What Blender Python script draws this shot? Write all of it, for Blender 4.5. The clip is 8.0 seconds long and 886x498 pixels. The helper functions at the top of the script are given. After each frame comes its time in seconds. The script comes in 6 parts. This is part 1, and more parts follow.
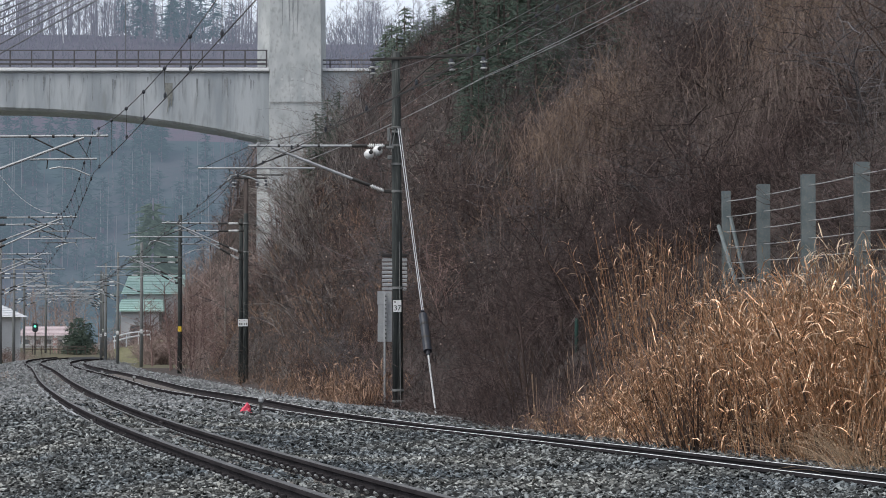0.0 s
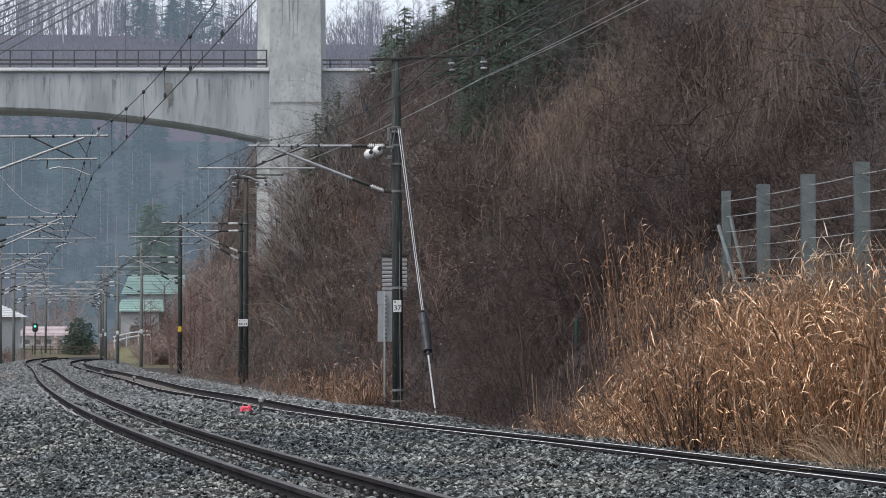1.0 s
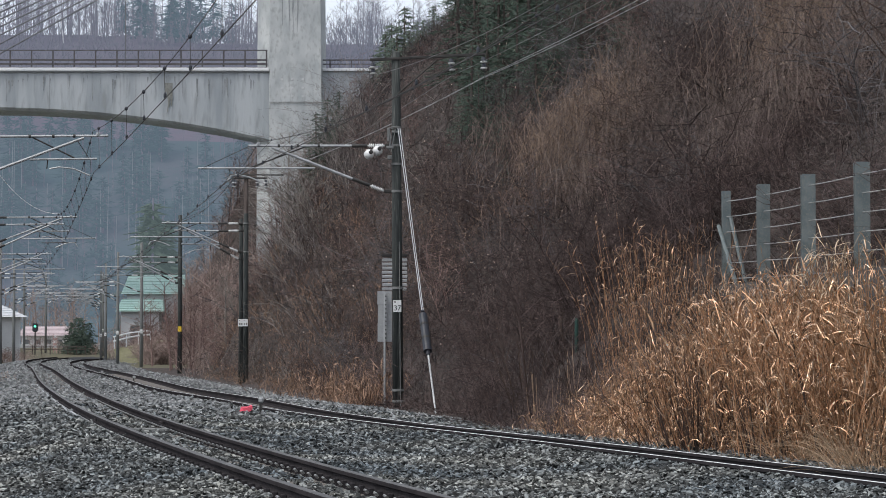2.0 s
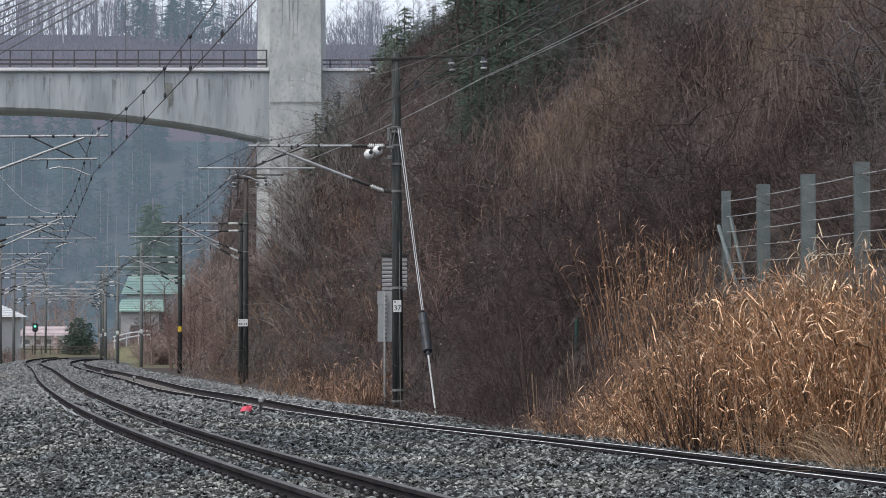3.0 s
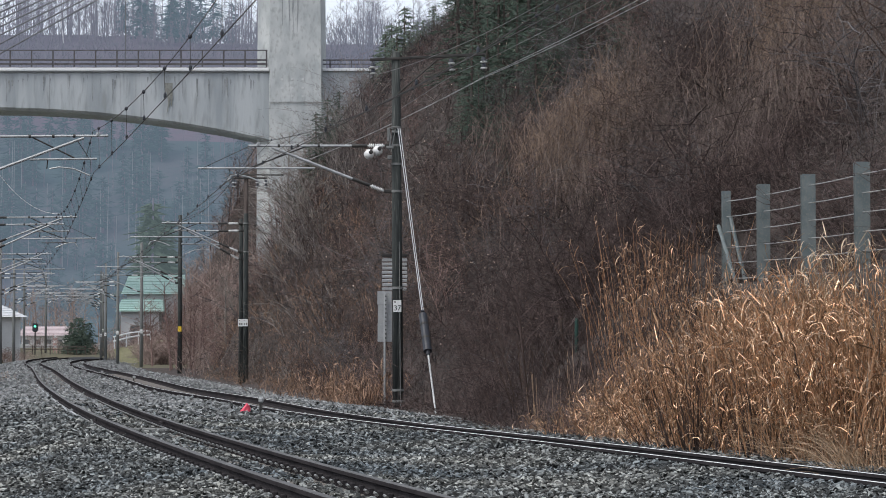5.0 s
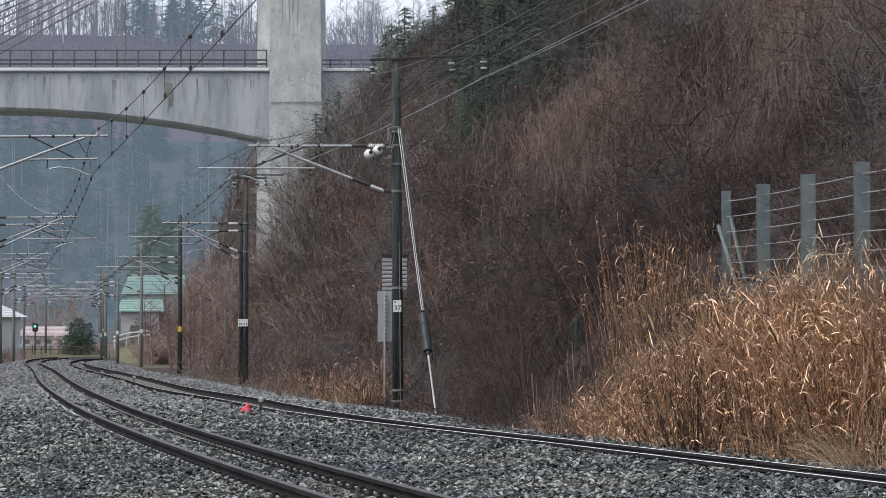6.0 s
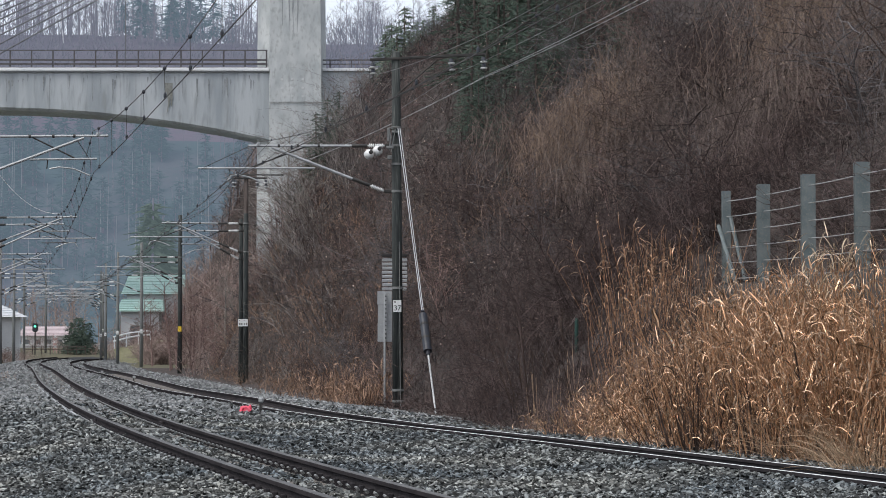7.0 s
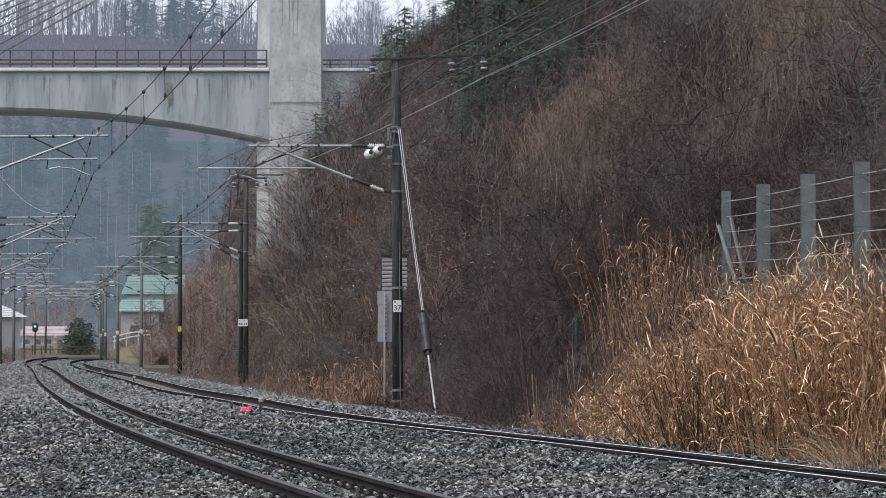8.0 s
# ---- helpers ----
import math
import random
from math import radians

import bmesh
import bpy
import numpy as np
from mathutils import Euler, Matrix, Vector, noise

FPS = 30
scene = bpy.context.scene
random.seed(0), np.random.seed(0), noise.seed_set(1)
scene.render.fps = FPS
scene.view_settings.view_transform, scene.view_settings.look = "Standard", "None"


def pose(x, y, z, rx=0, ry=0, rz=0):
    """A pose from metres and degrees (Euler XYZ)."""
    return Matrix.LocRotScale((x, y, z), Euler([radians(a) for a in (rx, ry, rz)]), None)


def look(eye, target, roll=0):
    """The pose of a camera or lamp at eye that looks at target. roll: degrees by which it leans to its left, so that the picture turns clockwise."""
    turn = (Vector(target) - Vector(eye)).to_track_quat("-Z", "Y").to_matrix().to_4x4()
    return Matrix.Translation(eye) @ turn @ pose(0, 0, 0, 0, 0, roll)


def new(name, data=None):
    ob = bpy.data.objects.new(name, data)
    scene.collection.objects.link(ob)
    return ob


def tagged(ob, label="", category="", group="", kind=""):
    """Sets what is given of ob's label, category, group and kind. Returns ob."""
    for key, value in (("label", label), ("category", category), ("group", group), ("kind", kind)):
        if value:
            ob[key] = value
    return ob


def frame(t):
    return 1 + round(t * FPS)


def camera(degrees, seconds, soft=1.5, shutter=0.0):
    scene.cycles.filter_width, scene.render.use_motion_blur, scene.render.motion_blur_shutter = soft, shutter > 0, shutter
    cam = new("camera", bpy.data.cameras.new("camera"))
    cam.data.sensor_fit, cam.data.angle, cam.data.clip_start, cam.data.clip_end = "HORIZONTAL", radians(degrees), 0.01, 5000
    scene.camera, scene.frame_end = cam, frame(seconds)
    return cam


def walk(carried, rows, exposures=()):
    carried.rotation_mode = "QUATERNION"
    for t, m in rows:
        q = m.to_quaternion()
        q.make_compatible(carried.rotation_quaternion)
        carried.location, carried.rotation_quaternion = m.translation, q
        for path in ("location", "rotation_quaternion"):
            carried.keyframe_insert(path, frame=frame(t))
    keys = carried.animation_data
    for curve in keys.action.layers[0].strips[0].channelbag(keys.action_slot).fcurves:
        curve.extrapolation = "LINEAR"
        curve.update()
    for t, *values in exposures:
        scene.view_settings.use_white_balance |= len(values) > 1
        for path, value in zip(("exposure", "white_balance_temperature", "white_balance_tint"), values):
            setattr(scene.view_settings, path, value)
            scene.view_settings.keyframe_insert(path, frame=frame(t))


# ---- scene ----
cam = camera(19.0, 8.0, soft=0.9)
EYE = pose(0, 0, 1.1, 92.09, 0, 0)
walk(cam, [(0.0, EYE), (8.0, EYE)], exposures=[(0.0, 0.09, 6500, 10), (3.5, 0.12, 6500, 10), (8.0, 0.16, 6500, 10)])

# ---- light: a bright overcast winter sky ----
world = bpy.data.worlds.new("world")
scene.world = world
world.use_nodes = True
wn, wl = world.node_tree.nodes, world.node_tree.links
wn.clear()
sky = wn.new("ShaderNodeTexSky")
sky.sky_type, sky.sun_disc = "NISHITA", False
sky.sun_elevation, sky.sun_rotation = radians(56), radians(235)
sky.air_density, sky.dust_density, sky.ozone_density = 1.0, 4.0, 1.0
cloud = wn.new("ShaderNodeMixRGB")
cloud.inputs[0].default_value = 0.72
cloud.inputs[2].default_value = (7.4, 7.9, 8.8, 1)
back = wn.new("ShaderNodeBackground")
back.inputs[1].default_value = 0.135
wout = wn.new("ShaderNodeOutputWorld")
wl.new(sky.outputs[0], cloud.inputs[1])
wl.new(cloud.outputs[0], back.inputs[0])
wl.new(back.outputs[0], wout.inputs[0])
sun = new("sun", bpy.data.lights.new("sun", "SUN"))
sun.data.energy, sun.data.angle, sun.data.color = 1.5, radians(16), (1.0, 0.965, 0.92)
sun.matrix_world = look((-40, -28, 72), (0, 0, 0))

rng = random.Random(7)
nrng = np.random.default_rng(7)


# ---- materials ----
def mat(name, c0, c1, scale=8.0, rough=0.8, metal=0.0, bump=0.3, fine=60.0, c2=None, stretch=(1, 1, 1), island=0.0, per_object=0.0, spec=0.3, uneven=1.0):
    """Two colours mixed by broad noise, a third by fine noise, relief from both."""
    m = bpy.data.materials.new(name)
    m.use_nodes = True
    n, l = m.node_tree.nodes, m.node_tree.links
    bs = n["Principled BSDF"]
    co = n.new("ShaderNodeTexCoord")
    mp = n.new("ShaderNodeMapping")
    mp.inputs["Scale"].default_value = stretch
    l.new(co.outputs["Object"], mp.inputs[0])
    a = n.new("ShaderNodeTexNoise")
    a.inputs["Scale"].default_value, a.inputs["Detail"].default_value = scale, 5
    b = n.new("ShaderNodeTexNoise")
    b.inputs["Scale"].default_value, b.inputs["Detail"].default_value = fine, 3
    l.new(mp.outputs[0], a.inputs[0])
    l.new(mp.outputs[0], b.inputs[0])
    ramp = n.new("ShaderNodeValToRGB")
    ramp.color_ramp.elements[0].position, ramp.color_ramp.elements[1].position = 0.36, 0.64
    ramp.color_ramp.elements[0].color, ramp.color_ramp.elements[1].color = (*c0, 1), (*c1, 1)
    l.new(a.outputs["Fac"], ramp.inputs[0])
    last = ramp.outputs[0]
    mix = n.new("ShaderNodeMixRGB")
    fr = n.new("ShaderNodeMapRange")
    fr.inputs[1].default_value, fr.inputs[2].default_value = 0.52, 0.72
    fr.inputs[4].default_value = 0.8
    l.new(b.outputs["Fac"], fr.inputs[0])
    l.new(fr.outputs[0], mix.inputs[0])
    l.new(last, mix.inputs[1])
    mix.inputs[2].default_value = (*(c2 or tuple(0.6 * (x + y) / 2 for x, y in zip(c0, c1))), 1)
    last = mix.outputs[0]
    for amount, node, socket in ((island, "ShaderNodeNewGeometry", "Random Per Island"), (per_object, "ShaderNodeObjectInfo", "Random")):
        if amount:
            src = n.new(node)
            mr = n.new("ShaderNodeMapRange")
            mr.inputs[3].default_value, mr.inputs[4].default_value = 1 - amount, 1 + amount * uneven
            pw = n.new("ShaderNodeMath")
            pw.operation, pw.inputs[1].default_value = "POWER", uneven
            l.new(src.outputs[socket], pw.inputs[0])
            l.new(pw.outputs[0], mr.inputs[0])
            hsv = n.new("ShaderNodeHueSaturation")
            l.new(mr.outputs[0], hsv.inputs["Value"])
            l.new(last, hsv.inputs["Color"])
            last = hsv.outputs[0]
    l.new(last, bs.inputs["Base Color"])
    bs.inputs["Roughness"].default_value, bs.inputs["Metallic"].default_value = rough, metal
    bs.inputs["Specular IOR Level"].default_value = spec
    if bump:
        bp = n.new("ShaderNodeBump")
        bp.inputs["Strength"].default_value = bump
        bp.inputs["Distance"].default_value = 0.4 / fine
        l.new(b.outputs["Fac"], bp.inputs["Height"])
        l.new(bp.outputs[0], bs.inputs["Normal"])
    return m


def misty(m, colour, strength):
    """Haze on the distant backdrop, put into the material as a faint emission."""
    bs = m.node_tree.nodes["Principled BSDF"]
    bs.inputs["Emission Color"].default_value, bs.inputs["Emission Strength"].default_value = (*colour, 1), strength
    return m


def glow(name, colour, strength):
    m = bpy.data.materials.new(name)
    m.use_nodes = True
    bs = m.node_tree.nodes["Principled BSDF"]
    bs.inputs["Base Color"].default_value = (*colour, 1)
    bs.inputs["Emission Color"].default_value, bs.inputs["Emission Strength"].default_value = (*colour, 1), strength
    return m


M_SOIL = mat("leaf litter soil", (0.044, 0.038, 0.0363), (0.0831, 0.07, 0.0644), 2.2, 0.95, bump=1.0, fine=9.0, c2=(0.107, 0.083, 0.0705), spec=0.1)
# the shade in the gaps between stones is put into this dark colour
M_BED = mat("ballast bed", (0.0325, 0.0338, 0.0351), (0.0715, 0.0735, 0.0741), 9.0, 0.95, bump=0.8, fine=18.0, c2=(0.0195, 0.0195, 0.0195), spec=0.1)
M_STONE = mat("crushed stone", (0.0742, 0.088, 0.0973), (0.159, 0.162, 0.151), 0.3, 0.75, bump=0.3, fine=25.0, c2=(0.17, 0.167, 0.149), uneven=2.8, island=0.75, spec=0.25)
# same ballast farther off: the haze over it is put into a paler colour
M_STONE_HAZED = mat("weathered pale stone", (0.2, 0.21, 0.213), (0.3, 0.305, 0.3), 0.3, 0.85, bump=0.2, fine=25.0, uneven=1.5, island=0.4, spec=0.2)
M_RAIL = mat("rusted rail steel", (0.0347, 0.0325, 0.0346), (0.0521, 0.0476, 0.0501), 2.0, 0.95, 0.0, bump=0.2, fine=40.0, c2=(0.0636, 0.0569, 0.0572), spec=0.0)
# near white: the sky's gleam on worn steel is put into the colour
M_HEAD = mat("polished rail head", (0.72, 0.72, 0.71), (0.82, 0.82, 0.82), 1.0, 0.4, 0.2, bump=0.03, fine=50.0, c2=(0.5, 0.49, 0.47))
M_HEAD_DULL = mat("dull brown rail head", (0.075, 0.073, 0.073), (0.105, 0.102, 0.101), 1.0, 0.65, 0.1, bump=0.05, fine=50.0, c2=(0.07, 0.065, 0.062))
M_SLEEPER = mat("weathered concrete sleeper", (0.12, 0.11, 0.1), (0.18, 0.165, 0.15), 4.0, 0.9, bump=0.5, fine=60.0, per_object=0.2)
M_CLIP = mat("galvanised clip", (0.22, 0.22, 0.215), (0.36, 0.36, 0.35), 12.0, 0.45, 0.6, bump=0.1)
M_POLE = mat("stained dark concrete pole", (0.028, 0.033, 0.033), (0.055, 0.061, 0.058), 1.6, 0.85, bump=0.3, fine=5.0, c2=(0.125, 0.132, 0.122), stretch=(5, 5, 0.35))
M_POLE_GREY = mat("grey concrete pole", (0.162, 0.169, 0.165), (0.236, 0.243, 0.236), 2.0, 0.85, bump=0.3, fine=30.0, stretch=(4, 4, 0.5))
M_GALV = mat("galvanised steel", (0.33, 0.345, 0.35), (0.45, 0.46, 0.465), 3.0, 0.5, 0.35, bump=0.08, fine=40.0)
M_DARKSTEEL = mat("dark painted steel", (0.035, 0.034, 0.033), (0.06, 0.057, 0.053), 4.0, 0.6, 0.2, bump=0.1)
M_WIRE = mat("dull copper wire", (0.055, 0.052, 0.05), (0.08, 0.075, 0.07), 2.0, 0.6, 0.3, bump=0.0)
M_WIRE_BRIGHT = mat("aluminium wire", (0.5, 0.51, 0.52), (0.6, 0.61, 0.62), 2.0, 0.35, 0.5, bump=0.0)
M_WIRE_GREY = mat("grey weathered wire", (0.2, 0.2, 0.205), (0.27, 0.27, 0.275), 2.0, 0.6, 0.3, bump=0.0)
M_PORCELAIN = mat("white glazed porcelain", (0.72, 0.73, 0.72), (0.8, 0.8, 0.79), 5.0, 0.18, bump=0.02, c2=(0.6, 0.6, 0.58), spec=0.5)
M_RUBBER = mat("black polymer guard", (0.03, 0.033, 0.042), (0.045, 0.049, 0.06), 6.0, 0.45, bump=0.1)
M_PLATE = mat("white enamel plate", (0.74, 0.75, 0.74), (0.8, 0.81, 0.8), 9.0, 0.35, bump=0.02, c2=(0.66, 0.66, 0.64))
M_INK = mat("black enamel", (0.02, 0.02, 0.022), (0.03, 0.03, 0.03), 9.0, 0.4, bump=0.0)
M_YELLOW = mat("yellow enamel plate", (0.75, 0.5, 0.03), (0.8, 0.55, 0.05), 9.0, 0.4, bump=0.02)
M_SIGNBACK = mat("weathered aluminium sheet", (0.34, 0.35, 0.355), (0.43, 0.44, 0.44), 3.0, 0.5, 0.3, bump=0.06, c2=(0.3, 0.3, 0.29))
M_CONCRETE = mat("bridge concrete", (0.3, 0.33, 0.35), (0.44, 0.468, 0.485), 0.55, 0.9, bump=0.3, fine=2.6, c2=(0.27, 0.29, 0.295), stretch=(1, 1, 0.16))
M_PYLON = mat("mottled pylon concrete", (0.4, 0.425, 0.43), (0.55, 0.57, 0.565), 0.7, 0.9, bump=0.3, fine=3.4, c2=(0.33, 0.345, 0.34), stretch=(1, 1, 0.5))
# underside light put into the colour: paler and bluer than the girder
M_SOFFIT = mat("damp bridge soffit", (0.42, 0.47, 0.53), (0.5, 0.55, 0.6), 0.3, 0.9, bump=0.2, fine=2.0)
M_STREAK = mat("dark water streak", (0.25, 0.265, 0.27), (0.32, 0.335, 0.34), 1.2, 0.9, bump=0.1, fine=5.0)
M_MOSS = mat("mossy stain", (0.21, 0.215, 0.195), (0.28, 0.285, 0.265), 1.5, 0.95, bump=0.1, fine=8.0)
M_PATCH = mat("pale mortar patch", (0.52, 0.54, 0.54), (0.6, 0.61, 0.61), 0.5, 0.9, bump=0.05)
M_COPING = mat("pale coping", (0.72, 0.74, 0.76), (0.8, 0.81, 0.82), 0.5, 0.7, bump=0.05)
M_RAILING = mat("brown-grey bridge railing", (0.09, 0.085, 0.09), (0.12, 0.115, 0.12), 1.0, 0.6, 0.2, bump=0.0)
M_CABLE = mat("grey stay cable", (0.13, 0.135, 0.15), (0.17, 0.175, 0.19), 1.0, 0.6, bump=0.0)
M_FENCE = mat("weathered galvanised post", (0.13, 0.16, 0.165), (0.19, 0.22, 0.22), 5.0, 0.6, 0.2, bump=0.1, fine=50.0, c2=(0.24, 0.245, 0.225))
M_FENCE_WIRE = mat("galvanised rope", (0.3, 0.3, 0.29), (0.42, 0.42, 0.41), 9.0, 0.5, 0.3, bump=0.0)
M_WALL = mat("dark retaining wall", (0.085, 0.08, 0.075), (0.13, 0.12, 0.11), 1.5, 0.95, bump=0.5, fine=20.0)
M_TWIG = mat("bare brown twigs", (0.0767, 0.071, 0.0724), (0.127, 0.12, 0.123), 0.6, 0.9, bump=0.0, c2=(0.217, 0.21, 0.211), island=0.7, per_object=0.35, spec=0.15)
M_TWIG_RED = mat("reddish bare twigs", (0.153, 0.103, 0.0935), (0.235, 0.161, 0.146), 0.6, 0.9, bump=0.0, c2=(0.313, 0.224, 0.193), island=0.7, per_object=0.3, spec=0.15)
# distant brush: haze is put into the colour as a lighter russet-grey
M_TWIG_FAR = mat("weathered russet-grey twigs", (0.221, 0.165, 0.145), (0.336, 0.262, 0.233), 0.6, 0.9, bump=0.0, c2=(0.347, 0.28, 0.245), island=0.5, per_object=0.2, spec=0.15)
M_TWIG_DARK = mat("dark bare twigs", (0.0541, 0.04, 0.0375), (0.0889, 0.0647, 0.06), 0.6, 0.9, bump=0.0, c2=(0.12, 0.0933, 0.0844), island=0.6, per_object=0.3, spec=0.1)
M_TWIG_PALE = mat("pale arching branches", (0.17, 0.15, 0.14), (0.3, 0.27, 0.25), 0.8, 0.9, bump=0.0, c2=(0.4, 0.37, 0.34), island=0.5, spec=0.15)
M_TWIG_GREY = mat("grey bare branches", (0.15, 0.135, 0.12), (0.24, 0.215, 0.19), 0.8, 0.9, bump=0.0, c2=(0.3, 0.27, 0.24), island=0.4, per_object=0.2, spec=0.15)
M_VINE = mat("dry hanging vine", (0.133, 0.104, 0.0918), (0.204, 0.16, 0.141), 0.8, 0.9, bump=0.0, c2=(0.285, 0.226, 0.187), island=0.4, per_object=0.2, spec=0.15)
M_VINE_PALE = mat("bleached hanging vine", (0.165, 0.12, 0.095), (0.25, 0.182, 0.142), 0.8, 0.9, bump=0.0, c2=(0.33, 0.25, 0.19), island=0.5, per_object=0.15, spec=0.15)
M_FERN = mat("withered fern", (0.213, 0.129, 0.0896), (0.37, 0.241, 0.168), 0.9, 0.9, bump=0.0, c2=(0.403, 0.302, 0.224), island=0.6, per_object=0.3, spec=0.1)
M_MAT = mat("brown brush litter", (0.047, 0.041, 0.0435), (0.113, 0.094, 0.0869), 0.12, 0.95, bump=0.0, c2=(0.179, 0.155, 0.143), island=0.75, spec=0.1)
M_MATTAN = mat("tan brush litter", (0.13, 0.088, 0.068), (0.21, 0.15, 0.115), 0.15, 0.95, bump=0.0, c2=(0.32, 0.25, 0.19), island=0.7, spec=0.1)
M_TWIG_RUST = mat("dark rust-brown twigs", (0.089, 0.0657, 0.0622), (0.136, 0.103, 0.0973), 0.6, 0.9, bump=0.0, c2=(0.156, 0.126, 0.116), island=0.6, per_object=0.3, spec=0.1)
M_DARKTWIG = mat("dark wet twigs", (0.048, 0.033, 0.027), (0.09, 0.064, 0.052), 1.0, 0.9, bump=0.0, island=0.4, spec=0.15)
M_REED = mat("dry reed stalk", (0.211, 0.105, 0.052), (0.401, 0.215, 0.113), 0.8, 0.75, bump=0.0, c2=(0.534, 0.357, 0.227), island=0.4, per_object=0.15)
M_REEDLEAF = mat("dry reed leaf", (0.43, 0.242, 0.13), (0.66, 0.445, 0.285), 1.2, 0.7, bump=0.0, c2=(0.92, 0.82, 0.68), uneven=1.8, island=0.75, per_object=0.15)
M_STRAW = mat("pale straw stalk", (0.3, 0.2, 0.125), (0.46, 0.33, 0.22), 0.8, 0.75, bump=0.0, island=0.4, per_object=0.1)
M_STRAWLEAF = mat("pale straw leaf", (0.44, 0.31, 0.19), (0.64, 0.5, 0.35), 1.2, 0.7, bump=0.0, c2=(0.8, 0.72, 0.58), uneven=1.6, island=0.6)
M_LEAF = mat("withered brown leaf", (0.2, 0.14, 0.11), (0.34, 0.27, 0.22), 3.0, 0.85, bump=0.0, c2=(0.5, 0.45, 0.4), uneven=2.0, island=0.6)
M_NEEDLE = mat("dark conifer needles", (0.0506, 0.0748, 0.0599), (0.0792, 0.107, 0.0844), 0.7, 0.9, bump=0.0, c2=(0.0986, 0.123, 0.0928), island=0.3, per_object=0.2, spec=0.15)
M_NEEDLE_PALE = mat("soft green needles", (0.096, 0.126, 0.102), (0.144, 0.18, 0.144), 0.7, 0.9, bump=0.0, island=0.3, spec=0.15)
M_BARK = mat("grey-brown bark", (0.07, 0.055, 0.05), (0.12, 0.1, 0.09), 3.0, 0.95, bump=0.5, fine=20.0, stretch=(3, 3, 0.5))
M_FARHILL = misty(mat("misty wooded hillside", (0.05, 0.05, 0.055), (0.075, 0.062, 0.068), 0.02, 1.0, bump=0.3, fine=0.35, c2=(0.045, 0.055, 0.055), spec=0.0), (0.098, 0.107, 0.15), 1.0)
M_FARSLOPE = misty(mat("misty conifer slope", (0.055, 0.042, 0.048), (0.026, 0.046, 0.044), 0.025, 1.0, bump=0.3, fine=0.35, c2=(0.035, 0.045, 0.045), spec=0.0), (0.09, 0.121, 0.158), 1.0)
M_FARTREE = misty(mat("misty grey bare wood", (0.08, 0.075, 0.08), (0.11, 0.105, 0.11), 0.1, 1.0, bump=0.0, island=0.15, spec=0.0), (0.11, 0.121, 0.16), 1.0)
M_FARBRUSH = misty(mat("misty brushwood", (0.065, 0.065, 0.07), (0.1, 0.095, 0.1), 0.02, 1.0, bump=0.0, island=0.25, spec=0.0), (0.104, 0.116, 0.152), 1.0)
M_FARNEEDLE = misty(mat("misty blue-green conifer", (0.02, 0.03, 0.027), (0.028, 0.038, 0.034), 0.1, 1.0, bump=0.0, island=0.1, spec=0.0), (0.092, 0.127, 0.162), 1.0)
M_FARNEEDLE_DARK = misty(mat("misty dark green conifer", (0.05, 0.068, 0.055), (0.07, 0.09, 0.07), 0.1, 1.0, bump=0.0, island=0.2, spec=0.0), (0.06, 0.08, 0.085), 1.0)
M_BIRCH = mat("pale birch bark", (0.5, 0.5, 0.52), (0.6, 0.6, 0.62), 1.0, 0.9, bump=0.0)
M_GREENROOF = mat("green metal roof", (0.36, 0.53, 0.48), (0.43, 0.58, 0.53), 0.8, 0.5, 0.0, bump=0.1, fine=6.0)
M_PINKROOF = mat("faded red roof", (0.47, 0.39, 0.4), (0.56, 0.47, 0.48), 0.8, 0.7, bump=0.1, fine=6.0)
M_HOUSEWALL = mat("pale house wall", (0.42, 0.43, 0.44), (0.52, 0.53, 0.53), 0.6, 0.9, bump=0.1)
M_WHITEWALL = mat("white house wall", (0.62, 0.63, 0.64), (0.72, 0.73, 0.73), 0.6, 0.9, bump=0.1)
M_WINDOW = mat("dull window glass", (0.12, 0.13, 0.14), (0.17, 0.18, 0.19), 1.0, 0.1, bump=0.0, spec=0.5)
M_FIELD = mat("dull winter field", (0.1, 0.092, 0.066), (0.145, 0.135, 0.09), 0.2, 1.0, bump=0.3, fine=3.0, spec=0.1)
M_BANK = mat("yellow-green winter grass", (0.14, 0.138, 0.085), (0.2, 0.19, 0.12), 0.8, 1.0, bump=0.5, fine=6.0, spec=0.1)
M_PINK = mat("fluorescent pink tape", (0.85, 0.1, 0.16), (0.95, 0.16, 0.22), 9.0, 0.6, bump=0.0)
M_REDWHITE = mat("faded red tower paint", (0.42, 0.24, 0.23), (0.48, 0.29, 0.27), 3.0, 0.7, bump=0.0)
M_SIGNAL = glow("green signal lamp", (0.1, 1.0, 0.55), 3.0)
M_GREENPOST = mat("green plastic stake", (0.018, 0.051, 0.042), (0.027, 0.066, 0.054), 4.0, 0.6, bump=0.0)


